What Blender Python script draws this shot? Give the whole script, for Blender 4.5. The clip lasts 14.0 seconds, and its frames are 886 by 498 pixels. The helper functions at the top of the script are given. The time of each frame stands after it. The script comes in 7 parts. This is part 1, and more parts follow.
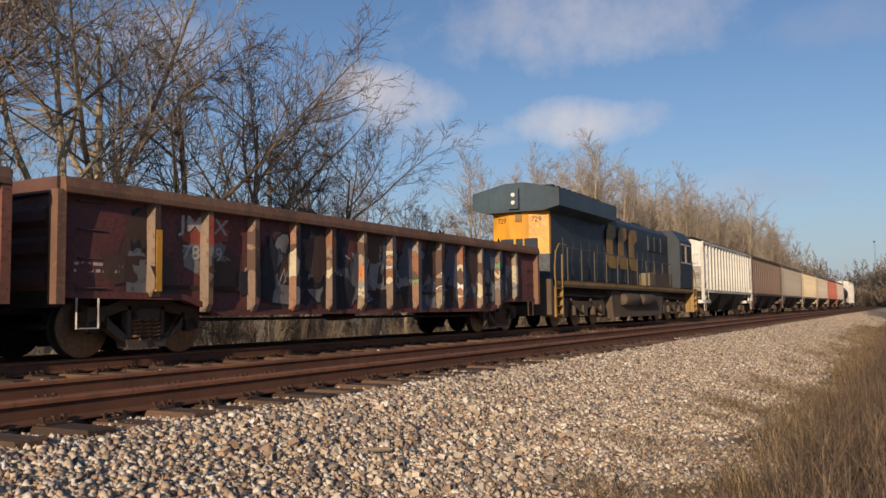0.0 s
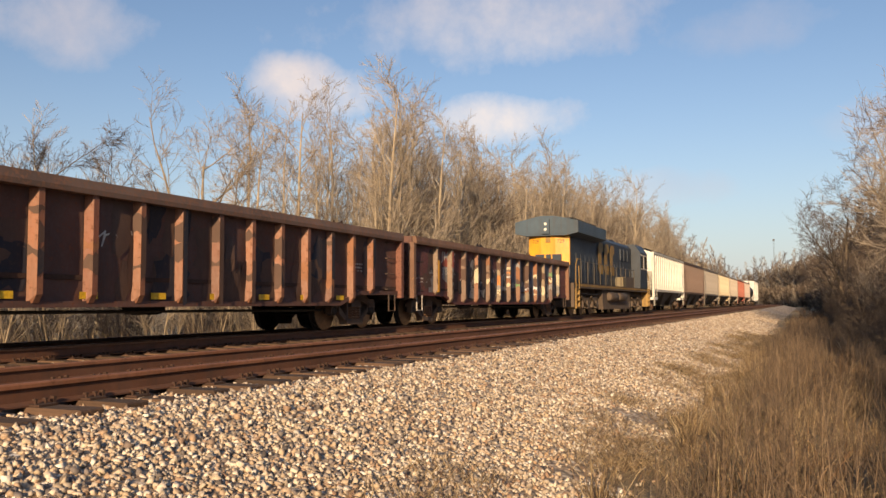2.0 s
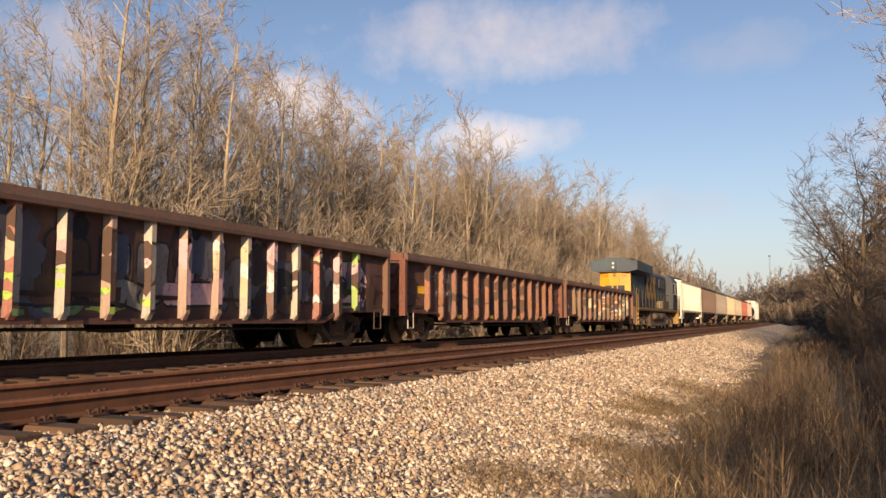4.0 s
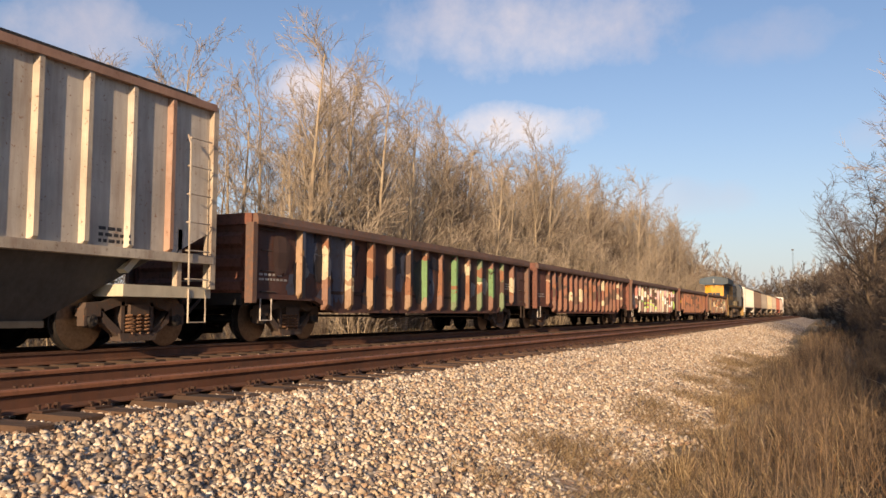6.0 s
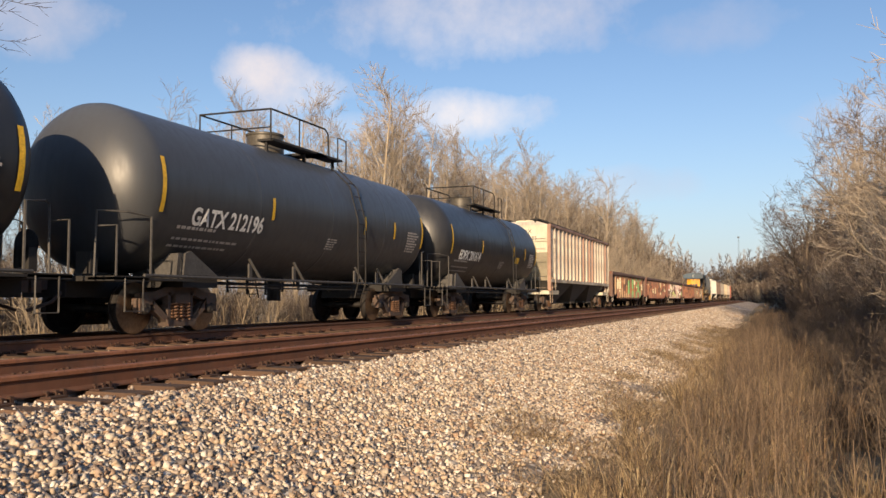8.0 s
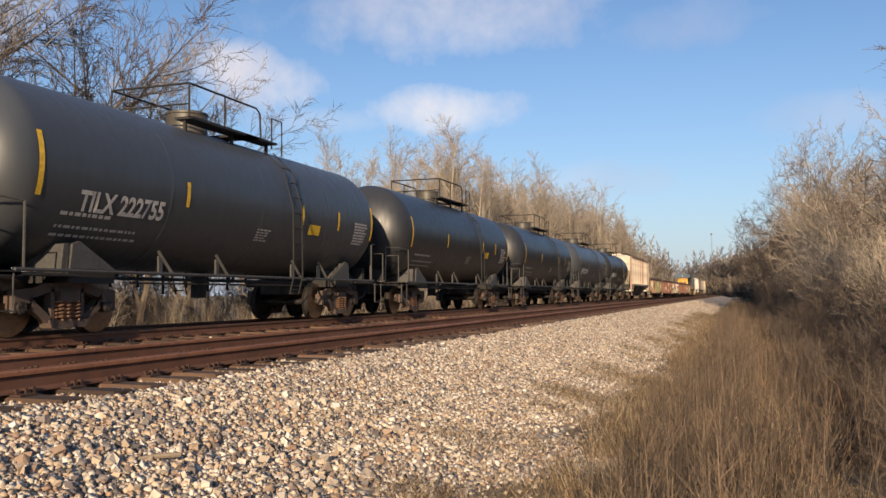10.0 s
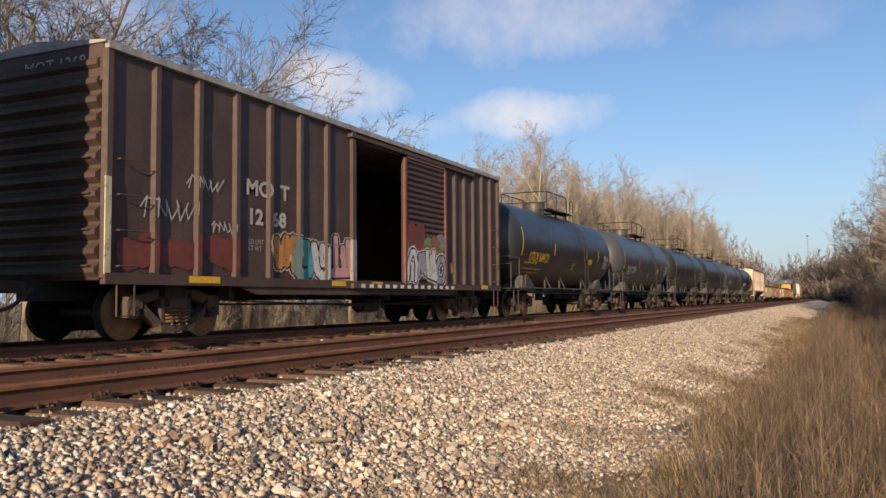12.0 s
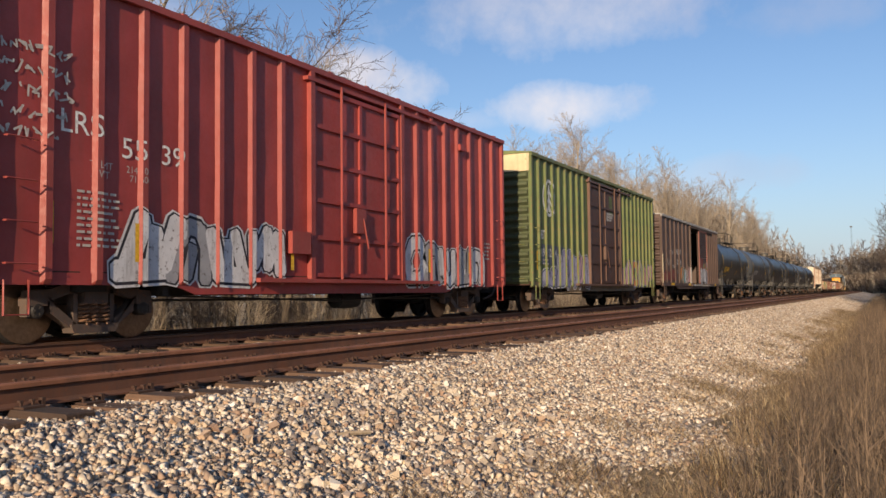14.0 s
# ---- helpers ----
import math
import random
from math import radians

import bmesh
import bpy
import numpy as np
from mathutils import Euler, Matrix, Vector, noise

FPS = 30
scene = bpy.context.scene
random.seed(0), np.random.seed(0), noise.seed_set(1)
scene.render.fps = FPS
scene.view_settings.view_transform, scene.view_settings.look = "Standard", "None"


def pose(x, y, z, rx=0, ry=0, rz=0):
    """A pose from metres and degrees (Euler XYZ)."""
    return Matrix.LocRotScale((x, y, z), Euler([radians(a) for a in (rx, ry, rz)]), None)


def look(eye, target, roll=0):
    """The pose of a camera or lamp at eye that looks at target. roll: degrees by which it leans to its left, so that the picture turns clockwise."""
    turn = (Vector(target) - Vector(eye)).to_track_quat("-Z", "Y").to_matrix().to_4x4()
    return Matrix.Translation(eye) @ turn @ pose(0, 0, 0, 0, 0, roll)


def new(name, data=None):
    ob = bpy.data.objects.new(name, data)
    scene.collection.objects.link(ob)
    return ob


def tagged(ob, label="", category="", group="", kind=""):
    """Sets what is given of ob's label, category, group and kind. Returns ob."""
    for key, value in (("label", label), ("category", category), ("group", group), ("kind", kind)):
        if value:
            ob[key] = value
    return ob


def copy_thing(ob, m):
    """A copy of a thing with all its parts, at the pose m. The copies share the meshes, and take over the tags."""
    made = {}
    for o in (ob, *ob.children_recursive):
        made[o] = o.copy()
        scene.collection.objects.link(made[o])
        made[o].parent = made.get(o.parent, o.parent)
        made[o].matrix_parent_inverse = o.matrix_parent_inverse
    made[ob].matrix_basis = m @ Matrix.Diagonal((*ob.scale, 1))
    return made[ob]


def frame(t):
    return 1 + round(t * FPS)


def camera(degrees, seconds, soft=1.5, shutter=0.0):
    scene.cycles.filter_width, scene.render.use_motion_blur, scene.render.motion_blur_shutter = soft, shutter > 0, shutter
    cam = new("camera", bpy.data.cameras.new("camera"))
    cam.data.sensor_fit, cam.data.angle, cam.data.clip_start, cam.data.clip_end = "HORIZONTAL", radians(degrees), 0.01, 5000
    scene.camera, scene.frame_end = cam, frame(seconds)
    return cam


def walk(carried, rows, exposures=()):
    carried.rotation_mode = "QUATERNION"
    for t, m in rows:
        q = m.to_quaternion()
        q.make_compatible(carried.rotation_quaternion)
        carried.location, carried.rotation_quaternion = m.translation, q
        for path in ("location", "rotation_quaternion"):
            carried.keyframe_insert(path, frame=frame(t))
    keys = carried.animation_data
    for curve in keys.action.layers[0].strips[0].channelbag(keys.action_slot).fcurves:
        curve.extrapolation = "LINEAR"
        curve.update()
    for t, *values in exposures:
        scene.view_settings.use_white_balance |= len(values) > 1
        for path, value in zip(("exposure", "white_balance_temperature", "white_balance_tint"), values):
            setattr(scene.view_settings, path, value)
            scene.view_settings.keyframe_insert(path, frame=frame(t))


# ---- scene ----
from collections import defaultdict

# ---------------------------------------------------------------- camera and its way
RAIL = 0.18                 # top of rail over the tops of the ties
EYE = RAIL + 0.60
NEAR, FAR = -6.30, -10.85   # centre lines of the empty track and of the train's track
BEND, RADIUS = 255.0, 420.0  # the line is straight to here, then bends to the left


def aim(y, yaw, pitch, roll):
    """Camera pose: degrees to the right of the line's direction, up, and leaning to its right."""
    return pose(0, y, EYE, 90 + pitch, 0, -yaw) @ pose(0, 0, 0, 0, 0, -roll)


PATH = [
    (0.0, 0.0, -28.64, 4.13, 0.74), (0.5, 0.0, -24.42, 3.43, 0.47), (1.0, 0.0, -19.65, 2.58, 0.66),
    (1.5, 5.0, -17.83, 2.35, 0.17), (2.0, 20.5, -23.02, 3.67, 0.19), (2.5, 36.0, -25.36, 4.88, 0.17),
    (3.0, 42.3, -23.47, 5.19, 0.15), (3.2, 42.6, -23.16, 5.33, 0.23), (4.25, 39.5, -22.7, 4.6, 0.0),
    (5.3, 35.0, -22.46, 3.88, -0.30), (5.5, 34.5, -22.85, 4.01, -0.33), (6.0, 30.0, -24.16, 4.23, -0.35),
    (6.5, 24.0, -20.82, 3.24, -0.41), (7.0, 21.2, -20.62, 3.24, -0.42), (7.5, 18.8, -19.96, 3.11, -0.28),
    (8.0, 17.4, -20.91, 3.35, 0.03), (8.2, 16.6, -21.22, 3.35, 0.04), (9.25, 7.0, -20.0, 3.2, 0.2),
    (10.3, 0.0, -19.13, 3.04, 0.29), (10.5, 0.0, -19.85, 3.11, 0.38), (11.0, 0.0, -21.49, 3.37, 0.27),
    (11.5, 0.0, -23.15, 3.74, 0.32), (12.0, 0.0, -24.92, 3.43, 0.43), (12.5, 0.0, -26.24, 2.98, 0.58),
    (13.0, 0.0, -27.01, 2.93, 0.72), (13.5, 0.0, -27.35, 3.03, 0.64), (14.0, 0.0, -27.38, 3.02, 0.65)]
EXPOSURES = [(0.0, -0.12, 6300, 10), (0.5, -0.05, 6300, 10), (1.0, 0.05, 6250, 8), (1.5, 0.25, 6500, 9), (2.0, 0.38, 7400, 12), (2.5, 0.42, 7600, 14),
             (5.5, 0.42, 7400, 16), (6.5, 0.44, 7100, 14), (7.5, 0.46, 6800, 11), (8.2, 0.44, 6700, 10), (10.3, 0.32, 6300, 9), (14.0, 0.3, 6350, 10)]

cam = camera(55.2, 14.0, soft=1.5)
walk(cam, [(t, aim(y, a, p, r)) for t, y, a, p, r in PATH], EXPOSURES)

# ---------------------------------------------------------------- sky and sun
SUN_EL, SUN_OFF = 15.0, 11.5   # a low sun nearly along the line, from behind the camera on its own side
way = Vector((-math.sin(radians(SUN_OFF)), math.cos(radians(SUN_OFF)), -math.tan(radians(SUN_EL)))).normalized()
sun = new("sun", bpy.data.lights.new("sun", "SUN"))
sun.data.energy, sun.data.angle, sun.data.color = 5.0, radians(0.55), (1.0, 0.76, 0.50)
sun.matrix_world = look(Vector((30, -120, 60)), Vector((30, -120, 60)) + way)

world = bpy.data.worlds.new("sky")
scene.world = world
world.use_nodes = True
wn, wl = world.node_tree.nodes, world.node_tree.links


def wnode(kind, **given):
    n = wn.new(kind)
    for key, value in given.items():
        n.inputs[int(key[1:])].default_value = value
    return n


def wmath(op, a, b=None, clamp=False):
    n = wn.new("ShaderNodeMath")
    n.operation, n.use_clamp = op, clamp
    for i, v in enumerate((a, b)):
        if v is None:
            continue
        if isinstance(v, (int, float)):
            n.inputs[i].default_value = v
        else:
            wl.new(v, n.inputs[i])
    return n.outputs[0]


sky = wn.new("ShaderNodeTexSky")
sky.sky_type, sky.sun_disc = "NISHITA", False
sky.sun_elevation = radians(SUN_EL)
sky.sun_rotation = radians(180 - SUN_OFF)
sky.air_density, sky.dust_density, sky.ozone_density = 1.0, 0.7, 1.6
coord = wn.new("ShaderNodeTexCoord")
sep = wn.new("ShaderNodeSeparateXYZ")
wl.new(coord.outputs["Generated"], sep.inputs[0])
sx, sy, sz = sep.outputs
az = wmath("ARCTAN2", sx, sy)
el = wmath("ARCSINE", sz)
fine = wnode("ShaderNodeTexNoise", _2=9.0, _3=7.0, _4=0.62)
wl.new(coord.outputs["Generated"], fine.inputs["Vector"])
wob = wmath("MULTIPLY", wmath("SUBTRACT", fine.outputs[0], 0.5), 2.6)
cover = None
# heaps of cloud: bearing, height, half width, half height (degrees), density
for a, e, wd, ht, dens in ((-18.0, 12.4, 7.6, 2.0, 1.0), (-32.0, 14.3, 5.6, 2.7, 1.0), (-19.0, 18.6, 17.0, 3.6, 0.75),
                           (-8.2, 7.4, 5.6, 1.5, 0.38), (-28.0, 11.6, 7.0, 1.0, 0.28), (-3.5, 17.2, 6.0, 2.2, 0.4), (-47.0, 17.0, 6.0, 3.0, 0.7),
                           (8.0, 11.0, 9.0, 1.6, 0.3), (-72.0, 20.0, 12.0, 4.0, 0.7), (40.0, 24.0, 16.0, 4.0, 0.6), (100.0, 22.0, 18.0, 5.0, 0.6)):
    u = wmath("DIVIDE", wmath("SUBTRACT", az, radians(a)), radians(wd))
    v = wmath("DIVIDE", wmath("SUBTRACT", el, radians(e)), radians(ht))
    r2 = wmath("ADD", wmath("MULTIPLY", u, u), wmath("MULTIPLY", v, v))
    m = wmath("MULTIPLY", wmath("ADD", wmath("SUBTRACT", 0.75, r2), wob), 0.85, clamp=True)
    m = wmath("MULTIPLY", m, dens)
    cover = m if cover is None else wmath("MAXIMUM", cover, m)
cover = wmath("MULTIPLY", cover, 0.95)
mix = wn.new("ShaderNodeMix")
mix.data_type = "RGBA"
wl.new(cover, mix.inputs["Factor"])
tint = wn.new("ShaderNodeMix")
tint.data_type, tint.blend_type = "RGBA", "MULTIPLY"
tint.inputs["Factor"].default_value = 1.0
tint.inputs["B"].default_value = (0.84, 0.96, 1.16, 1)
wl.new(sky.outputs[0], tint.inputs["A"])
haze = wn.new("ShaderNodeMix")
haze.data_type = "RGBA"
haze.inputs["B"].default_value = (4.5, 4.9, 6.0, 1)
wl.new(wmath("MULTIPLY", wmath("POWER", wmath("SUBTRACT", 1.0, wmath("ABSOLUTE", sz), clamp=True), 9.0), 0.85), haze.inputs["Factor"])
wl.new(tint.outputs["Result"], haze.inputs["A"])
wl.new(haze.outputs["Result"], mix.inputs["A"])
# clouds: bright tops, mauve bases
low = wnode("ShaderNodeTexNoise", _2=3.0, _3=4.0)
wl.new(coord.outputs["Generated"], low.inputs["Vector"])
cramp = wn.new("ShaderNodeValToRGB")
cramp.color_ramp.elements[0].position, cramp.color_ramp.elements[1].position = 0.35, 0.68
cramp.color_ramp.elements[0].color, cramp.color_ramp.elements[1].color = (4.6, 4.4, 5.3, 1), (8.2, 7.5, 7.3, 1)
wl.new(low.outputs[0], cramp.inputs[0])
wl.new(cramp.outputs[0], mix.inputs["B"])
backing = wn["Background"]
backing.inputs[1].default_value = 0.095
wl.new(mix.outputs["Result"], backing.inputs[0])

# ---------------------------------------------------------------- materials


class Nodes:
    """Short hand for building one node material."""

    def __init__(self, name):
        self.mat = bpy.data.materials.new(name)
        self.mat.use_nodes = True
        self.t = self.mat.node_tree
        self.shader = self.t.nodes["Principled BSDF"]
        self.coord = self.t.nodes.new("ShaderNodeTexCoord").outputs["Object"]

    def link(self, a, b):
        self.t.links.new(a, b)
        return self

    def noise(self, scale, detail=4.0, rough=0.6, stretch=None, kind="ShaderNodeTexNoise"):
        n = self.t.nodes.new(kind)
        n.inputs["Scale"].default_value = scale
        if kind == "ShaderNodeTexNoise":
            n.inputs["Detail"].default_value, n.inputs["Roughness"].default_value = detail, rough
        src = self.coord
        if stretch:
            m = self.t.nodes.new("ShaderNodeMapping")
            m.inputs["Scale"].default_value = stretch
            self.link(src, m.inputs[0])
            src = m.outputs[0]
        self.link(src, n.inputs["Vector"])
        return n

    def ramp(self, fac, stops, constant=False):
        r = self.t.nodes.new("ShaderNodeValToRGB")
        cr = r.color_ramp
        if constant:
            cr.interpolation = "CONSTANT"
        while len(cr.elements) < len(stops):
            cr.elements.new(0.5)
        for e, (p, c) in zip(cr.elements, stops):
            e.position = p
            e.color = (*c, 1) if not isinstance(c, float) else (c, c, c, 1)
        self.link(fac, r.inputs[0])
        return r.outputs[0]

    def mix(self, fac, a, b, blend="MIX"):
        m = self.t.nodes.new("ShaderNodeMix")
        m.data_type, m.blend_type = "RGBA", blend
        for v, s in ((fac, m.inputs["Factor"]), (a, m.inputs["A"]), (b, m.inputs["B"])):
            if isinstance(v, (int, float)):
                s.default_value = v
            elif isinstance(v, tuple):
                s.default_value = (*v, 1)
            else:
                self.link(v, s)
        return m.outputs["Result"]

    def finish(self, colour, rough=0.7, metal=0.0, bump=None, strength=0.3, distance=0.02):
        s = self.shader
        if isinstance(colour, tuple):
            s.inputs["Base Color"].default_value = (*colour, 1)
        else:
            self.link(colour, s.inputs["Base Color"])
        if isinstance(rough, float):
            s.inputs["Roughness"].default_value = rough
        else:
            self.link(rough, s.inputs["Roughness"])
        s.inputs["Metallic"].default_value = metal
        if bump is not None:
            b = self.t.nodes.new("ShaderNodeBump")
            b.inputs["Strength"].default_value, b.inputs["Distance"].default_value = strength, distance
            self.link(bump, b.inputs["Height"])
            self.link(b.outputs[0], s.inputs["Normal"])
        return self.mat


def dirtied(name, colour, coat, rough=0.75):
    """Sprayed paint that has faded, with the grime and rust of the car showing through."""
    n = Nodes(name)
    big, small = n.noise(1.7, 5, 0.65), n.noise(11, 7, 0.72)
    run = n.noise(4.0, 6, 0.7, (1, 1, 0.12))
    c = n.mix(n.ramp(big.outputs[0], [(0.35, 0.0), (0.7, 0.55)]), colour, dark(colour, 0.5))
    c = n.mix(n.ramp(run.outputs[0], [(0.54, 0.0), (0.72, 0.6)]), c, coat)
    c = n.mix(n.ramp(small.outputs[0], [(0.56, 0.0), (0.66, 0.85)]), c, dark(coat, 0.8))
    return n.finish(c, rough, 0.0, small.outputs[0], 0.25, 0.01)


def dark(c, k):
    return tuple(v * k for v in c)


def painted(name, base, rust=(0.13, 0.05, 0.025), wear=0.5, rough=0.55, colours=(), dirt=(0.05, 0.04, 0.035)):
    """Weathered paint on steel: fading at a large scale, rust in blotches, dirt in streaks that run down."""
    n = Nodes(name)
    big, small = n.noise(0.9, 5), n.noise(14, 6, 0.7)
    streak = n.noise(5.0, 5, 0.65, (1, 1, 0.10))
    if colours:
        info = n.t.nodes.new("ShaderNodeObjectInfo")
        k = len(colours)
        base = n.ramp(info.outputs["Random"], [(i / k, c) for i, c in enumerate(colours)], constant=True)
        c = n.mix(n.ramp(big.outputs[0], [(0.35, 0.0), (0.65, 0.6)]), base, (0.13, 0.08, 0.06))
    else:
        c = n.mix(n.ramp(big.outputs[0], [(0.3, 0.0), (0.7, 1.0)]), dark(base, 0.72), tuple(min(1, v * 1.12 + 0.01) for v in base))
    c = n.mix(n.ramp(streak.outputs[0], [(0.45, 0.0), (0.75, 0.55)]), c, dirt)
    edge = 0.72 - 0.30 * wear
    c = n.mix(n.ramp(small.outputs[0], [(edge, 0.0), (edge + 0.08, 0.9)]), c, rust)
    c = n.mix(n.ramp(streak.outputs[0], [(0.30, 0.5 * wear), (0.45, 0.0)]), c, rust)
    r = n.ramp(small.outputs[0], [(0.3, rough - 0.12), (0.7, min(0.95, rough + 0.2))])
    return n.finish(c, r, 0.0, small.outputs[0], 0.25, 0.01)


def plain(name, colour, rough=0.6, metal=0.0, scale=20.0, vary=0.3):
    n = Nodes(name)
    a, b = n.noise(scale, 5, 0.65), n.noise(scale * 0.12, 3)
    c = n.mix(n.ramp(a.outputs[0], [(0.3, 0.0), (0.7, 1.0)]), dark(colour, 1 - vary), tuple(min(1, v * (1 + vary)) for v in colour))
    c = n.mix(n.ramp(b.outputs[0], [(0.4, 0.0), (0.7, 0.35)]), c, dark(colour, 0.55))
    return n.finish(c, rough, metal, a.outputs[0], 0.2, 0.008)


def scattered(name, stops, rough=0.85, island=True):
    """Many small pieces in one mesh, each with its own shade."""
    n = Nodes(name)
    g = n.t.nodes.new("ShaderNodeNewGeometry" if island else "ShaderNodeObjectInfo")
    out = g.outputs["Random Per Island"] if island else g.outputs["Random"]
    a = n.noise(40, 4, 0.6)
    c = n.mix(n.ramp(a.outputs[0], [(0.4, 0.0), (0.7, 0.35)]), n.ramp(out, stops), (0.07, 0.06, 0.05))
    return n.finish(c, rough)


STONE = [(0.0, (0.09, 0.08, 0.08)), (0.10, (0.26, 0.22, 0.20)), (0.22, (0.58, 0.48, 0.36)), (0.36, (0.74, 0.65, 0.53)), (0.46, (0.34, 0.21, 0.14)),
         (0.58, (0.62, 0.49, 0.34)), (0.70, (0.44, 0.34, 0.25)), (0.84, (0.86, 0.80, 0.70)), (0.93, (0.50, 0.34, 0.22)), (1.0, (0.14, 0.12, 0.12))]
M = {}


def ballast_material():
    n = Nodes("crushed_stone")
    v = n.noise(17, kind="ShaderNodeTexVoronoi")
    sepc = n.t.nodes.new("ShaderNodeSeparateColor")
    n.link(v.outputs["Color"], sepc.inputs[0])
    big = n.noise(0.5, 4)
    c = n.ramp(sepc.outputs[0], STONE)
    c = n.mix(n.ramp(big.outputs[0], [(0.4, 0.0), (0.75, 0.35)]), c, (0.30, 0.24, 0.17))
    # gaps between the stones: their shade is mixed into the colour
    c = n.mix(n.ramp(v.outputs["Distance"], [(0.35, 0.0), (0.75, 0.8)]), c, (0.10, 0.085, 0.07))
    return n.finish(c, 0.9, 0.0, v.outputs["Distance"], -1.0, 0.05)


def soil_material():
    n = Nodes("leaf_litter")
    a, b = n.noise(1.3, 5), n.noise(30, 6, 0.7)
    c = n.mix(n.ramp(a.outputs[0], [(0.35, 0.0), (0.65, 1.0)]), (0.26, 0.195, 0.115), (0.42, 0.33, 0.19))
    c = n.mix(n.ramp(b.outputs[0], [(0.4, 0.0), (0.7, 0.7)]), c, (0.09, 0.06, 0.035))
    return n.finish(c, 0.95, 0.0, b.outputs[0], 0.8, 0.05)


def bark_material(name, light, shade):
    n = Nodes(name)
    a, b = n.noise(1.1, 4), n.noise(16, 5, 0.6, (1, 1, 0.3))
    c = n.mix(n.ramp(a.outputs[0], [(0.35, 0.0), (0.65, 1.0)]), shade, light)
    c = n.mix(n.ramp(b.outputs[0], [(0.45, 0.0), (0.7, 0.6)]), c, dark(shade, 0.5))
    return n.finish(c, 0.9, 0.0, b.outputs[0], 0.5, 0.02)


def tie_material():
    n = Nodes("creosoted_timber")
    info = n.t.nodes.new("ShaderNodeObjectInfo")
    a = n.noise(9, 6, 0.7, (0.15, 1.6, 1))
    c = n.ramp(info.outputs["Random"], [(0.0, (0.05, 0.03, 0.022)), (0.5, (0.095, 0.055, 0.035)), (1.0, (0.17, 0.10, 0.065))])
    c = n.mix(n.ramp(a.outputs[0], [(0.4, 0.0), (0.65, 0.8)]), c, (0.04, 0.027, 0.02))
    return n.finish(c, 0.9, 0.0, a.outputs[0], 0.8, 0.02)


M["ballast"], M["soil"], M["tie"] = ballast_material(), soil_material(), tie_material()
M["stones"] = scattered("broken_stone", STONE, 0.88)
M["stone"] = scattered("single_stone", STONE, 0.88, island=False)
M["rail"] = painted("rail_rust", (0.30, 0.125, 0.062), (0.14, 0.055, 0.03), 0.45, 0.6)
# web and foot at half the head's rust: their shade is in the colour
M["rail_web"] = painted("shaded_rail_web", (0.15, 0.062, 0.034), (0.17, 0.065, 0.034), 0.45, 0.85)
M["rail_worn"] = plain("rail_in_use", (0.14, 0.075, 0.05), 0.45, 0.3)
M["plate"] = plain("rusty_plate", (0.06, 0.03, 0.02), 0.9)
M["bark_pale"] = bark_material("pale_bark", (0.46, 0.38, 0.27), (0.26, 0.20, 0.14))
M["bark_dark"] = bark_material("dark_bark", (0.20, 0.155, 0.11), (0.11, 0.085, 0.06))
M["twig_tan"] = scattered("tan_twigs", [(0.0, (0.20, 0.16, 0.125)), (0.5, (0.33, 0.272, 0.21)), (1.0, (0.48, 0.41, 0.32))], 0.85)
M["twig_brown"] = scattered("brown_twigs", [(0.0, (0.07, 0.052, 0.042)), (0.5, (0.12, 0.088, 0.068)), (1.0, (0.18, 0.135, 0.10))], 0.85)
M["straw"] = scattered("dry_grass", [(0.0, (0.10, 0.068, 0.04)), (0.35, (0.26, 0.17, 0.09)), (0.7, (0.44, 0.315, 0.17)), (1.0, (0.66, 0.52, 0.32))], 0.8)
M["weed"] = scattered("brown_weeds", [(0.0, (0.035, 0.025, 0.018)), (0.5, (0.095, 0.064, 0.043)), (1.0, (0.26, 0.18, 0.115))], 0.85)
M["russet"] = scattered("russet_grass", [(0.0, (0.11, 0.06, 0.035)), (0.5, (0.28, 0.16, 0.08)), (1.0, (0.46, 0.30, 0.16))], 0.85)
M["black"] = plain("grimy_black", (0.022, 0.020, 0.019), 0.75)
M["truck"] = painted("brown_truck_steel", (0.085, 0.058, 0.045), (0.16, 0.08, 0.05), 0.55, 0.8)
M["wheel"] = painted("wheel_steel", (0.014, 0.011, 0.010), (0.035, 0.02, 0.014), 0.4, 0.65)
M["tread"] = plain("bright_tread", (0.22, 0.15, 0.10), 0.4, 0.8)
M["spring"] = plain("rusty_spring", (0.22, 0.12, 0.07), 0.7)
M["white"] = plain("white_lettering", (0.78, 0.76, 0.72), 0.6)
M["faded"] = plain("faded_lettering", (0.50, 0.46, 0.42), 0.7)
M["yellow"] = plain("yellow_marking", (0.80, 0.47, 0.03), 0.5)
M["old_yellow"] = painted("worn_yellow_reflector", (0.62, 0.30, 0.025), (0.16, 0.07, 0.03), 0.45, 0.6, dirt=(0.2, 0.1, 0.03))
M["grey_letter"] = plain("grey_lettering", (0.30, 0.29, 0.28), 0.7)
M["ink"] = plain("dark_lettering", (0.03, 0.03, 0.035), 0.6)
M["glass"] = plain("cab_glass", (0.02, 0.025, 0.03), 0.08)
M["lamp"] = plain("lamp_lens", (0.8, 0.78, 0.7), 0.15)

# ---------------------------------------------------------------- mesh helpers


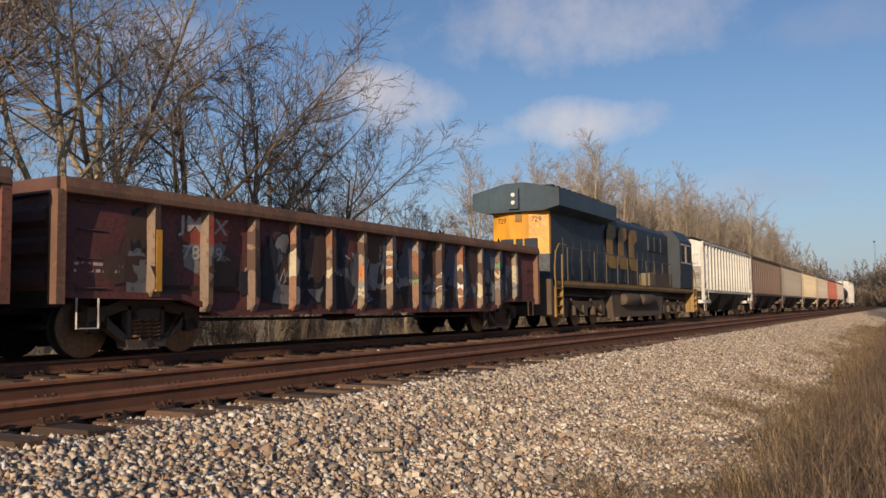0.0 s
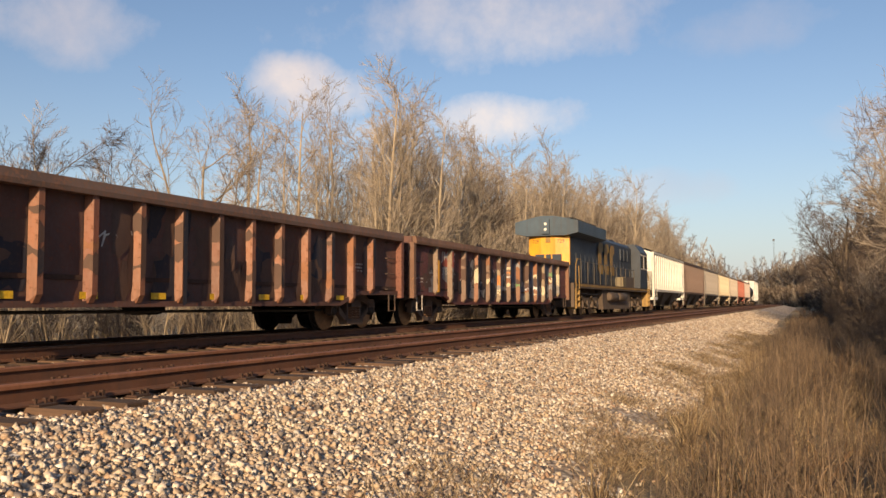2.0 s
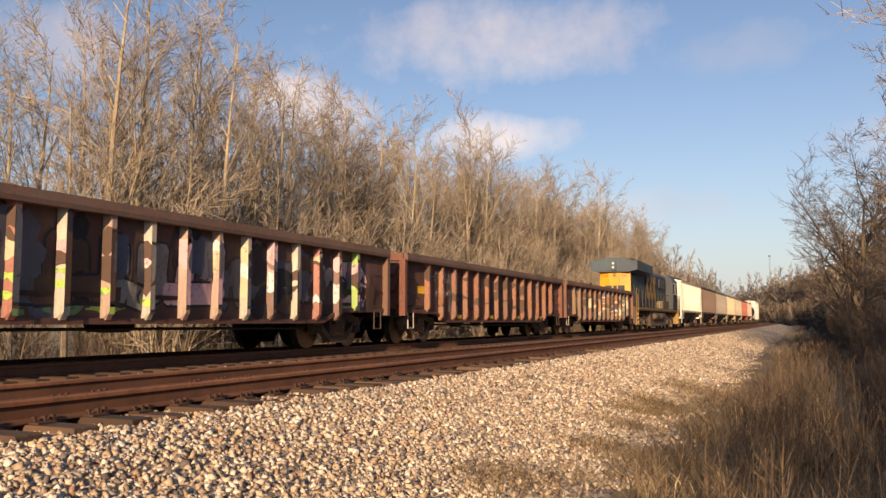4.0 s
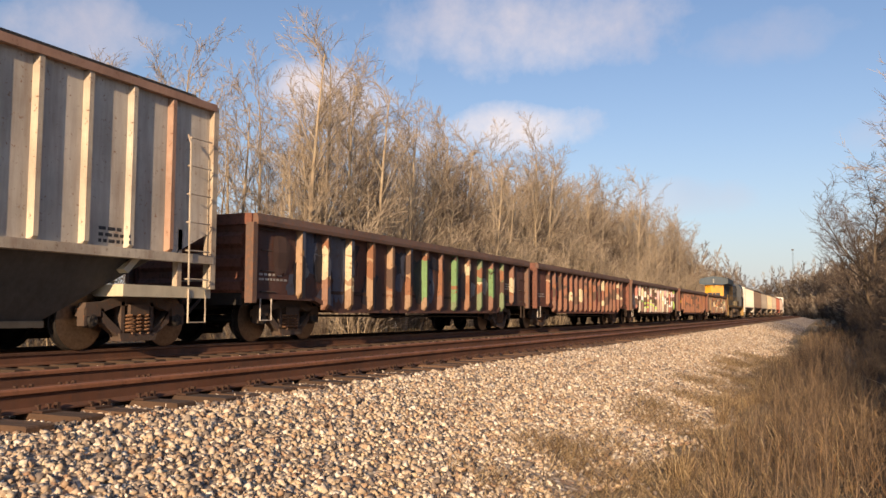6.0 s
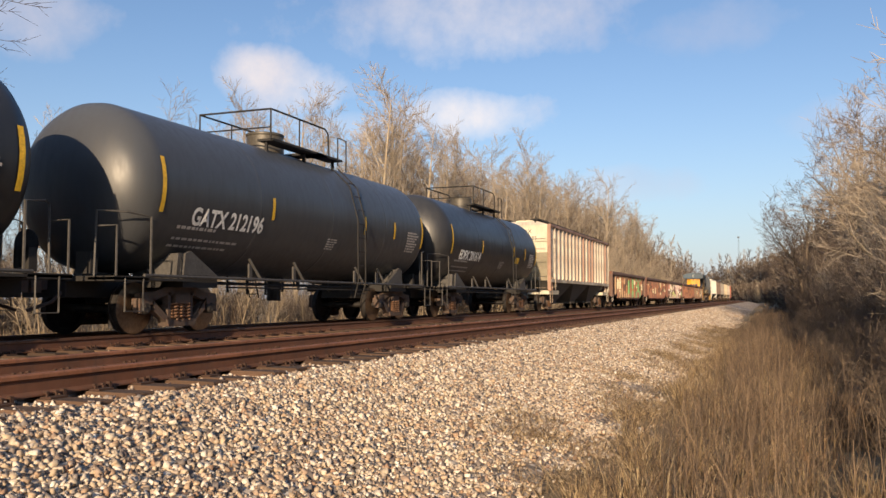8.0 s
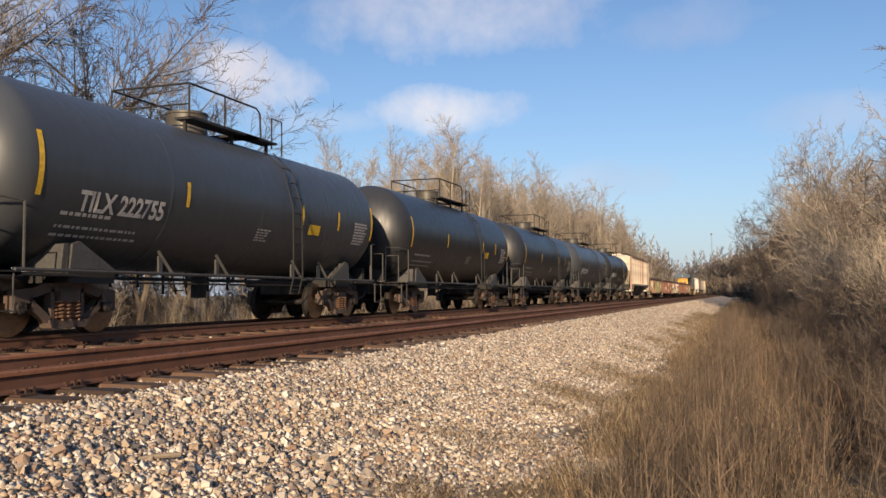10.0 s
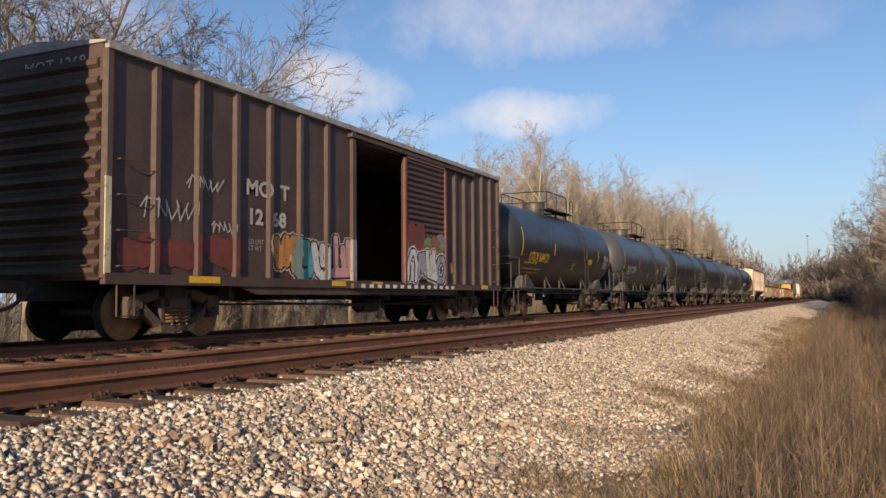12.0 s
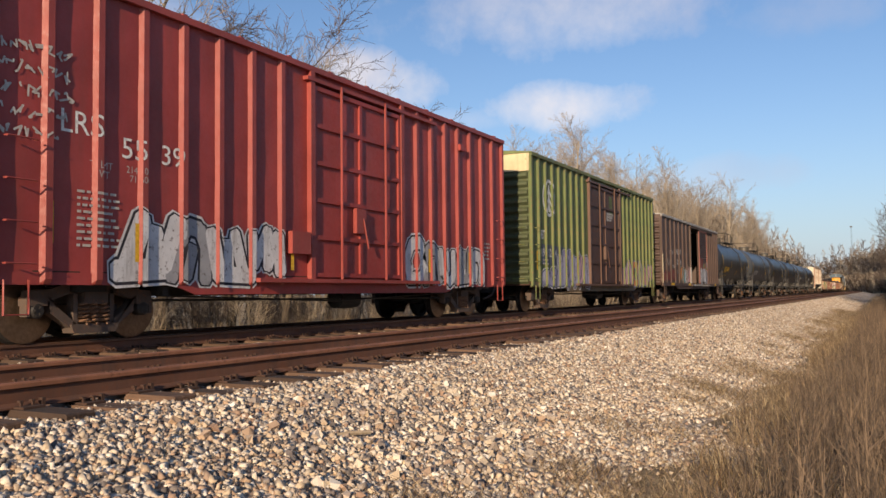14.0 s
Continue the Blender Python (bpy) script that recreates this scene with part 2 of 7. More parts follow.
class Build:
    """Collects vertices and faces of one mesh."""

    def __init__(self):
        self.v, self.f, self.m = [], [], []

    def add(self, verts, faces, mi=0):
        o = len(self.v)
        self.v.extend(tuple(p) for p in verts)
        self.f.extend(tuple(i + o for i in f) for f in faces)
        self.m.extend([mi] * len(faces))
        return self

    def box(self, x0, y0, z0, x1, y1, z1, mi=0):
        v = [(x, y, z) for x in (x0, x1) for y in (y0, y1) for z in (z0, z1)]
        return self.add(v, [(0, 1, 3, 2), (4, 6, 7, 5), (0, 4, 5, 1), (2, 3, 7, 6), (0, 2, 6, 4), (1, 5, 7, 3)], mi)

    def prism(self, pts, a, b, axis="x", mi=0):
        """A polygon drawn in the plane across the axis, stretched along it from a to b."""
        n = len(pts)
        put = {"x": lambda t, p: (t, p[0], p[1]), "y": lambda t, p: (p[0], t, p[1]), "z": lambda t, p: (p[0], p[1], t)}[axis]
        v = [put(a, p) for p in pts] + [put(b, p) for p in pts]
        f = [tuple(range(n))[::-1], tuple(range(n, 2 * n))] + [(i, (i + 1) % n, n + (i + 1) % n, n + i) for i in range(n)]
        return self.add(v, f, mi)

    def tube(self, path, r, n=6, mi=0, close=True):
        """A round bar along a path; r may be one radius or one for each point."""
        path = [Vector(p) for p in path]
        rs = r if isinstance(r, (list, tuple)) else [r] * len(path)
        v = []
        for i, p in enumerate(path):
            d = (path[min(i + 1, len(path) - 1)] - path[max(i - 1, 0)]).normalized()
            up = Vector((0, 0, 1)) if abs(d.z) < 0.9 else Vector((1, 0, 0))
            a = d.cross(up).normalized()
            b = a.cross(d)
            v += [p + (a * math.cos(2 * math.pi * k / n) + b * math.sin(2 * math.pi * k / n)) * rs[i] for k in range(n)]
        f = [(i * n + k, i * n + (k + 1) % n, (i + 1) * n + (k + 1) % n, (i + 1) * n + k) for i in range(len(path) - 1) for k in range(n)]
        if close:
            f += [tuple(range(n))[::-1], tuple(range((len(path) - 1) * n, len(path) * n))]
        return self.add(v, f, mi)

    def lathe(self, prof, n=24, axis="y", centre=(0, 0, 0), mi=0):
        """Turns (along, radius) pairs round the axis through the centre."""
        v, cx, cy, cz = [], *centre
        for a, r in prof:
            for k in range(n):
                c, s = r * math.cos(2 * math.pi * k / n), r * math.sin(2 * math.pi * k / n)
                v.append({"y": (cx + c, cy + a, cz + s), "x": (cx + a, cy + c, cz + s), "z": (cx + c, cy + s, cz + a)}[axis])
        f = [(i * n + k, i * n + (k + 1) % n, (i + 1) * n + (k + 1) % n, (i + 1) * n + k) for i in range(len(prof) - 1) for k in range(n)]
        f += [tuple(range(n))[::-1], tuple(range((len(prof) - 1) * n, len(prof) * n))]
        return self.add(v, f, mi)

    def mesh(self, name, mats, smooth=False):
        me = bpy.data.meshes.new(name)
        me.from_pydata(self.v, [], self.f)
        for m in mats if isinstance(mats, (list, tuple)) else (mats,):
            me.materials.append(m)
        me.polygons.foreach_set("material_index", self.m)
        bm = bmesh.new()
        bm.from_mesh(me)
        bmesh.ops.recalc_face_normals(bm, faces=bm.faces)
        bm.to_mesh(me)
        bm.free()
        if smooth:
            me.polygons.foreach_set("use_smooth", [True] * len(me.polygons))
            me.set_sharp_from_angle(angle=radians(38))
        me.update()
        return me


def part(name, made, mats, parent, label="", at=None, smooth=False):
    """Links a Build (or a finished mesh) as one mesh object under a thing or a part."""
    me = made if isinstance(made, bpy.types.Mesh) else made.mesh(name, mats, smooth)
    ob = new(name, me)
    ob.parent = parent
    if at is not None:
        ob.matrix_basis = at
    return tagged(ob, label)


def big_mesh(name, verts, faces, mat):
    """A large triangle mesh from arrays."""
    me = bpy.data.meshes.new(name)
    me.vertices.add(len(verts))
    me.vertices.foreach_set("co", np.asarray(verts, np.float32).ravel())
    faces = np.asarray(faces, np.int32)
    k = faces.shape[1]
    me.loops.add(faces.size)
    me.loops.foreach_set("vertex_index", faces.ravel())
    me.polygons.add(len(faces))
    me.polygons.foreach_set("loop_start", np.arange(0, faces.size, k, dtype=np.int32))
    me.materials.append(mat)
    me.update(calc_edges=True)
    return me


def on_line(s, c):
    """Place and heading (radians to the left) at the length s on the track whose centre line is c."""
    if s <= BEND:
        return c, s, 0.0
    a = (s - BEND) / (RADIUS + c)
    return -RADIUS + (RADIUS + c) * math.cos(a), BEND + (RADIUS + c) * math.sin(a), a

# ---------------------------------------------------------------- ground, ballast, track


def sweep(profile, s0, s1, step):
    """Sweeps (across, height) points along the bending line; returns verts and quads."""
    stops = []
    s = s0
    while s < s1:
        stops.append(s)
        s += step if s > BEND - 10 else min(30, max(step, BEND - 10 - s)) if s < BEND - 10 else step
    stops.append(s1)
    n, v = len(profile), []
    for s in stops:
        for c, z in profile:
            x, y, _ = on_line(s, c)
            v.append((x, y, z))
    return v, [(i * n + k, i * n + k + 1, (i + 1) * n + k + 1, (i + 1) * n + k) for i in range(len(stops) - 1) for k in range(n - 1)]


def ground_height(x, y):
    """Lie of the land beside the bank."""
    base = float(np.interp(x, (-60, -17, -15.5, -3, -1.6, 0, 4, 9, 60), (-0.9, -0.85, -0.95, -0.95, -0.72, -0.76, -0.98, -1.15, -1.1)))
    if -2.6 < x < -0.9:
        base += 0.10 * noise.noise((x * 1.1, y * 0.8, 5))
    return base + 0.05 * noise.noise((x * 0.5, y * 0.5, 0)) + 0.12 * noise.noise((x * 0.07, y * 0.07, 3))


def ground():
    xs = [-3000, -800, -300, -120, -60, -40, -30, -24, -20, -17, -15.5, -12, -8, -4, -3] + [-2.5 + 0.5 * i for i in range(24)] + [11, 14, 20, 30, 60, 120, 300, 800, 3000]
    ys = [-800, -200, -60, -20] + [-8 + 1.0 * i for i in range(80)] + [75 + 6 * i for i in range(40)] + [330, 400, 500, 700, 1100, 2000, 4000]
    v = [(x, y, ground_height(x, y)) for y in ys for x in xs]
    n = len(xs)
    f = [(j * n + i, j * n + i + 1, (j + 1) * n + i + 1, (j + 1) * n + i) for j in range(len(ys) - 1) for i in range(n - 1)]
    ob = new("ground", Build().add(v, f).mesh("ground", M["soil"], smooth=True))
    return tagged(ob, "brown earth with leaf litter and dead grass", "ground", kind="structure")


BANK = [(-15.9, -1.1), (-14.6, -0.5), (-13.4, -0.09), (-12.4, -0.05), (-9.5, -0.05), (-8.7, -0.10), (-7.7, -0.06), (-6.3, -0.045), (-4.9, -0.06),
        (-4.4, -0.13), (-3.2, -0.42), (-2.0, -0.69), (-1.2, -0.95)]


def bank_height(x):
    return float(np.interp(x, [p[0] for p in BANK], [p[1] for p in BANK]))


def bank():
    v, f = sweep(BANK, -60, 560, 8)
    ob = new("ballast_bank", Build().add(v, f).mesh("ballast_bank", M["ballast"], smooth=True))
    return tagged(ob, "bank of pale crushed stone under two railway tracks", "ballast", kind="structure")


RAIL_SHAPE = [(-0.075, 0), (0.075, 0), (0.075, 0.012), (0.012, 0.035), (0.010, 0.128), (0.036, 0.140), (0.037, 0.168), (0.026, 0.18),
              (-0.026, 0.18), (-0.037, 0.168), (-0.036, 0.140), (-0.010, 0.128), (-0.012, 0.035), (-0.075, 0.012)]


def tie_mesh():
    b = Build()
    b.prism([(-1.36, -0.17), (1.36, -0.17), (1.37, -0.012), (1.355, 0.0), (-1.355, 0.0), (-1.37, -0.012)], -0.115, 0.115, "y")
    return b.mesh("tie", M["tie"])


def plate_mesh():
    """Tie plate with its spikes and a rail anchor."""
    b = Build()
    b.box(-0.18, -0.09, 0.0, 0.18, 0.09, 0.016)
    for x in (-0.10, 0.10):
        for y in (-0.05, 0.045):
            b.box(x - 0.009, y - 0.009, 0.01, x + 0.009, y + 0.009, 0.045)
            b.box(x - 0.018 - (0.01 if x > 0 else -0.01), y - 0.014, 0.042, x + 0.018 - (0.01 if x > 0 else -0.01), y + 0.014, 0.056)
    b.box(0.06, 0.12, 0.0, 0.10, 0.15, 0.06)
    b.box(-0.10, 0.12, 0.0, -0.06, 0.15, 0.06)
    return b.mesh("tie_plate", M["plate"])


def track(c, worn, first, count, label):
    root = tagged(new("railway_track"), label, "railway track", kind="structure")
    root.location = (c, 0, 0)
    for e in (-0.753, 0.753):
        v, f = sweep([(c + e + x, z) for x, z in RAIL_SHAPE + RAIL_SHAPE[:1]], -60, 560, 6)
        b = Build().add([(x - c, y, z) for x, y, z in v], f)
        b.m = [1 if k % len(RAIL_SHAPE) in (0, 1, 2, 3, 4, 10, 11, 12, 13) else 0 for k in range(len(f))]
        part("rail", b, [M["rail_worn"] if worn else M["rail"], M["rail_web"]], root)
    tie, plate = tie_mesh(), plate_mesh()
    rest = Build()
    s, i = -10.0, 0
    while s < 330:
        j = random.uniform(-0.05, 0.05)
        x, y, a = on_line(s, c)
        if first <= s and i < count:
            ob = part("tie", tie, None, root, at=pose(x - c + j, y, -0.035 * random.random() ** 2, 0, 0, math.degrees(a) + random.uniform(-1.2, 1.2)))
            for e in (-0.753, 0.753):
                part("tie_plate", plate, None, ob, at=pose(e - j, 0, 0.002))
            i += 1
        else:
            rest.box(x - c - 1.36 + j, y - 0.115, -0.17, x - c + 1.36 + j, y + 0.115, 0.0)
        s += 0.52
    tagged(part("far_ties", rest, M["tie"], root), kind="stuff")
    return root


def broken(k, rng):
    """Crushed stones: six-faced blocks broken askew, with sharp edges."""
    v = np.array([(x, y, z) for x in (-1, 1) for y in (-1, 1) for z in (-1, 1)], float)
    q = [(0, 1, 3, 2), (4, 6, 7, 5), (0, 4, 5, 1), (2, 3, 7, 6), (0, 2, 6, 4), (1, 5, 7, 3)]
    f = np.array([t for a, b, c, d in q for t in ((a, b, c), (a, c, d))])
    return [(v * 0.72 + rng.uniform(-0.42, 0.42, (8, 3))) * rng.uniform(0.6, 1.25, 3) for _ in range(k)], f


def turns(n, rng):
    q = rng.normal(size=(n, 4))
    q /= np.linalg.norm(q, axis=1, keepdims=True)
    w, x, y, z = q.T
    return np.stack([1 - 2 * (y * y + z * z), 2 * (x * y - z * w), 2 * (x * z + y * w), 2 * (x * y + z * w), 1 - 2 * (x * x + z * z), 2 * (y * z - x * w),
                     2 * (x * z - y * w), 2 * (y * z + x * w), 1 - 2 * (x * x + y * y)], 1).reshape(n, 3, 3)


def chips(k, rng):
    """Small sharp chips: a skewed eight-sided solid each."""
    v = np.array([(1, 0, 0), (-1, 0, 0), (0, 1, 0), (0, -1, 0), (0, 0, 1), (0, 0, -1)], float)
    f = np.array([(0, 2, 4), (2, 1, 4), (1, 3, 4), (3, 0, 4), (2, 0, 5), (1, 2, 5), (3, 1, 5), (0, 3, 5)])
    return [(v + rng.uniform(-0.35, 0.35, (6, 3))) * rng.uniform(0.75, 1.3, 3) for _ in range(k)], f


def strew(places, sizes, rng, mat, name, shapes, f):
    n, k = len(places), len(shapes[0])
    base = np.stack(shapes)[rng.integers(0, len(shapes), n)] * sizes[:, None, None]
    v = np.einsum("nij,nkj->nki", turns(n, rng), base) + places[:, None, :]
    faces = (f[None] + k * np.arange(n)[:, None, None]).reshape(-1, 3)
    return big_mesh(name, v.reshape(-1, 3), faces, mat)


def stones():
    rng = np.random.default_rng(5)
    zs = np.array([bank_height(x) for x in np.linspace(-16, 0, 400)])

    def lay(x0, x1, y0, y1, per, small=1.0):
        n = int((x1 - x0) * (y1 - y0) * per)
        x, y = rng.uniform(x0, x1, n), rng.uniform(y0, y1, n)
        z = np.interp(x, np.linspace(-16, 0, 400), zs)
        foot = x > -2.3
        z[foot] = np.maximum(z[foot], [ground_height(a, b) for a, b in zip(x[foot].tolist(), y[foot].tolist())])
        r = (0.012 + 0.022 * rng.beta(1.4, 2.8, n)) * small
        return np.stack([x, y, z + r * rng.uniform(-0.4, 0.7, n)], 1), r
    sharp, near_ones = chips(16, rng), broken(24, rng)
    for bits, (shapes, f), label in ((
            [lay(-4.98, -1.0, 1, 13, 1150), lay(-4.98, -1.0, 13, 22, 900), lay(-4.98, -1.2, 22, 34, 850), lay(-4.98, -1.2, 34, 52, 800, 1.05)], near_ones, "loose pale grey and tan crushed stones of the railway bank"), (
            [lay(-4.98, -1.3, 52, 72, 380, 1.3), lay(-4.9, -1.6, 72, 120, 110, 1.6), lay(-9.5, -7.75, 4, 60, 80, 1.2), lay(-7.0, -5.1, 2, 40, 70), lay(-5.45, -4.92, 2, 50, 190)],
            sharp, "sharp crushed stones further along the railway bank")):
        q, r = np.concatenate([b[0] for b in bits]), np.concatenate([b[1] for b in bits])
        bay = np.array([noise.noise((3.0, b * 0.55, 2.0)) + 0.5 * noise.noise((a * 2, b * 1.7, 9.0)) if a > -2.6 else 0.0 for a, b in q[:, :2].tolist()])
        keep = rng.uniform(size=len(q)) < np.clip((-1.35 - 1.5 * bay - q[:, 0]) / 0.8, 0.04, 1)
        ob = new("ballast_stones", strew(q[keep], r[keep], rng, M["stones"], "ballast_stones", shapes, f))
        tagged(ob, label, "ballast", kind="stuff")


def loose_stones(parent):
    """The stones that lie nearest, each for itself."""
    rng = np.random.default_rng(9)
    shapes, f = broken(12, rng)
    meshes = []
    for s in shapes:
        me = Build().add(s, [tuple(int(i) for i in t) for t in f]).mesh("stone", M["stone"])
        meshes.append(me)
    for i in range(300):
        x, y = rng.uniform(-4.6, -2.5), rng.uniform(4.2, 8.2)
        r = rng.uniform(0.018, 0.040)
        m = pose(x, y, bank_height(x) + 0.02 + r * 0.25, *rng.uniform(0, 360, 3)) @ Matrix.Diagonal((r, r, r * rng.uniform(0.7, 1.1), 1))
        part("stone", meshes[i % 12], None, parent, at=m)


ground()
THE_BANK = bank()
track(NEAR, False, -1.0, 150, "rusty unused railway track on weathered wooden ties")
track(FAR, True, 5.0, 60, "railway track in use under the passing train")
stones()

# ---------------------------------------------------------------- the train: pieces that all cars share
WHEELS = []   # wheel sets to be rolled: object, place along its truck, radius
CARS = []     # cars: object, place in the train


def wheel_mesh(r):
    b = Build()
    prof = [(0.0, 0.10), (0.0, r * 0.45), (0.03, r * 0.78), (-0.005, r * 0.86), (-0.01, r), (0.10, r * 0.99), (0.105, r + 0.028), (0.135, r + 0.02), (0.135, r * 0.85),
            (0.06, r * 0.78), (0.07, r * 0.4), (0.10, 0.12)]
    for side in (1, -1):
        b.lathe([(side * (0.80 - a), q) for a, q in prof], 28, "x")
        b.lathe([(side * 0.812, r - 0.004), (side * 0.82, r * 0.9)], 28, "x", mi=1)
    b.tube([(-1.02, 0, 0), (1.02, 0, 0)], 0.075, 10)
    for side in (1, -1):   # bearing end cap and bolts
        b.lathe([(side * 0.92, 0.11), (side * 1.06, 0.11), (side * 1.09, 0.08)], 14, "x")
        for k in range(3):
            a = 2 * math.pi * k / 3
            b.box(side * 1.09 - 0.015, 0.05 * math.cos(a) - 0.014, 0.05 * math.sin(a) - 0.014, side * 1.09 + 0.015, 0.05 * math.cos(a) + 0.014, 0.05 * math.sin(a) + 0.014)
    return b.mesh("wheelset", [M["wheel"], M["tread"]], smooth=True)


def coil(b, x, y, z0, z1, r, wire, rounds):
    pts = [(x + r * math.cos(2 * math.pi * k / 8), y + r * math.sin(2 * math.pi * k / 8), z0 + (z1 - z0) * k / (8 * rounds)) for k in range(8 * rounds + 1)]
    b.tube(pts, wire, 4)


def truck_meshes():
    frame_b, spring = Build(), Build()
    for s in (1, -1):
        x0, x1 = s * 0.93, s * 1.07
        top = [(-1.05, 0.60), (-1.02, 0.70), (-0.70, 0.72), (-0.45, 0.80), (0.45, 0.80), (0.70, 0.72), (1.02, 0.70), (1.05, 0.60), (0.72, 0.56), (0.40, 0.66), (-0.40, 0.66), (-0.72, 0.56)]
        frame_b.prism(top, x0, x1)
        for q in (1, -1):
            frame_b.prism([(q * 1.05, 0.62), (q * 1.05, 0.36), (q * 1.0, 0.36), (q * 1.0, 0.62)], x0, x1)
            frame_b.prism([(q * 0.76, 0.62), (q * 0.70, 0.62), (q * 0.70, 0.40), (q * 0.30, 0.14), (q * 0.30, 0.26), (q * 0.62, 0.50)], x0, x1)
            frame_b.prism([(q * 0.34, 0.72), (q * 0.27, 0.72), (q * 0.27, 0.2), (q * 0.34, 0.2)], x0, x1)
            frame_b.box(s * 0.95 - 0.08, q * 0.89 - 0.14, 0.50, s * 1.0 + 0.08, q * 0.89 + 0.14, 0.62)
        frame_b.prism([(-0.36, 0.12), (0.36, 0.12), (0.40, 0.24), (-0.40, 0.24)], x0 - s * 0.04, x1 + s * 0.04)
    coil(spring, 0, 0, 0.24, 0.52, 0.07, 0.017, 5)
    frame_b.box(-1.12, -0.20, 0.52, 1.12, 0.20, 0.68)
    frame_b.lathe([(0.66, 0.2), (0.78, 0.2)], 14, "z")
    frame_b.box(-0.9, -0.55, 0.35, 0.9, -0.48, 0.5)
    frame_b.box(-0.9, 0.48, 0.35, 0.9, 0.55, 0.5)
    return frame_b.mesh("truck", M["truck"]), spring.mesh("spring", M["spring"], smooth=True)


WHEEL_R = 0.44
WHEELSET = wheel_mesh(WHEEL_R)
TRUCK, SPRINGS = truck_meshes()


def add_truck(car, y):
    t = part("truck", TRUCK, None, car, "cast steel truck with coil springs", at=pose(0, y, 0))
    for x in (-1.06, -0.94, 0.94, 1.06):
        for q in (-0.17, 0.0, 0.17):
            part("spring", SPRINGS, None, t, at=pose(x, q, 0))
    for q in (-0.89, 0.89):
        w = part("wheelset", WHEELSET, None, t, at=pose(0, q, WHEEL_R))
        WHEELS.append((w, q, WHEEL_R, car))
    return t


def coupler_mesh():
    b = Build()
    b.box(-0.08, 0, 0.74, 0.08, 0.75, 0.92)
    b.prism([(-0.16, 0.70), (0.16, 0.70), (0.19, 0.86), (0.06, 1.0), (-0.16, 0.98)], 0.70, 0.98, "z")
    b.tube([(-0.35, 0.1, 0.8), (-0.38, 0.45, 0.55), (-0.25, 0.8, 0.42)], 0.03, 6)
    return b.mesh("coupler", M["truck"])


COUPLER = coupler_mesh()


def add_couplers(car, half):
    part("coupler", COUPLER, None, car, at=pose(0, half, 0))
    part("coupler", COUPLER, None, car, at=pose(0, -half, 0, 0, 0, 180))


def ladder(b, x, y, z0, z1, width, rungs, r=0.012, axis="y", out=0.06):
    """Grab irons: bars standing off a wall that faces x (axis y) or y (axis x)."""
    for k in range(rungs):
        z = z0 + (z1 - z0) * k / max(1, rungs - 1)
        if axis == "y":
            s = 1 if x > 0 else -1
            b.tube([(x, y - width / 2, z), (x + s * out, y - width / 2, z), (x + s * out, y + width / 2, z), (x, y + width / 2, z)], r, 5)
        else:
            s = 1 if y > 0 else -1
            b.tube([(x - width / 2, y, z), (x - width / 2, y + s * out, z), (x + width / 2, y + s * out, z), (x + width / 2, y, z)], r, 5)


def stirrup(b, x, y, z0=0.78, z1=0.40, w=0.34):
    b.tube([(x, y - w / 2, z0), (x, y - w / 2, z1), (x, y + w / 2, z1), (x, y + w / 2, z0)], 0.016, 5)


TEXTS = {}


def text_mesh(words, size, bold=0.0):
    """Outline of some words, lying in the plane: x along, y up, from the lower left corner."""
    key = (words, size, bold)
    if key not in TEXTS:
        c = bpy.data.curves.new("lettering", "FONT")
        c.body, c.size, c.offset, c.resolution_u = words, size, bold, 3
        c.space_line = 0.9
        ob = new("lettering_source", c)
        me = bpy.data.meshes.new_from_object(ob.evaluated_get(bpy.context.evaluated_depsgraph_get()))
        bpy.data.objects.remove(ob)
        TEXTS[key] = [tuple(v.co) for v in me.vertices], [tuple(p.vertices) for p in me.polygons]
        bpy.data.meshes.remove(me)
    return TEXTS[key]


def laid(flat, ribs, x_panel, x_rib, dent=None, cuts=(), floor=None):
    """Paint that follows a ribbed wall facing +x: flat holds (y, z, layer) points, faces and colour numbers."""
    out = Build()
    bm = bmesh.new()
    made = [bm.verts.new((0.0015 * p[2], p[0], p[1])) for p in flat.v]
    for f, m in zip(flat.f, flat.m):
        if len(set(f)) > 2:
            try:
                bm.faces.new([made[i] for i in f]).material_index = m
            except ValueError:
                pass
    for y0, y1 in ribs:
        for y in (y0, y1):
            bmesh.ops.bisect_plane(bm, geom=bm.verts[:] + bm.edges[:] + bm.faces[:], plane_co=(0, y, 0), plane_no=(0, 1, 0))
    for axis, at in cuts:
        n = (0, 1, 0) if axis == "y" else (0, 0, 1)
        bmesh.ops.bisect_plane(bm, geom=bm.verts[:] + bm.edges[:] + bm.faces[:], plane_co=tuple(at * k for k in n), plane_no=n)
    for f in bm.faces:
        y = f.calc_center_median().y
        on_rib = any(a < y < b for a, b in ribs)
        x = x_rib if on_rib else x_panel
        if floor and max(v.co.z - floor(v.co.y) for v in f.verts) < 0.03:
            continue
        if floor:
            for v in f.verts:
                v.co.z = max(v.co.z, floor(v.co.y) + 0.02)
        out.add([(x + 0.003 + v.co.x + (dent(v.co.y, v.co.z) if dent and not on_rib else 0), v.co.y, v.co.z) for v in f.verts], [tuple(range(len(f.verts)))], f.material_index)
    bm.free()
    return out


def write(car, words, size, mat, y, z, ribs, x_panel, x_rib, name="lettering", bold=0.0, squeeze=1.0, label="", form=None):
    v, f = text_mesh(words, size, bold)
    flat = Build().add([(y + p[0] * squeeze, z + p[1], 0) for p in v], f)
    return part(name, laid(flat, ribs, x_panel, x_rib, **(form or {})), mat, car, label)


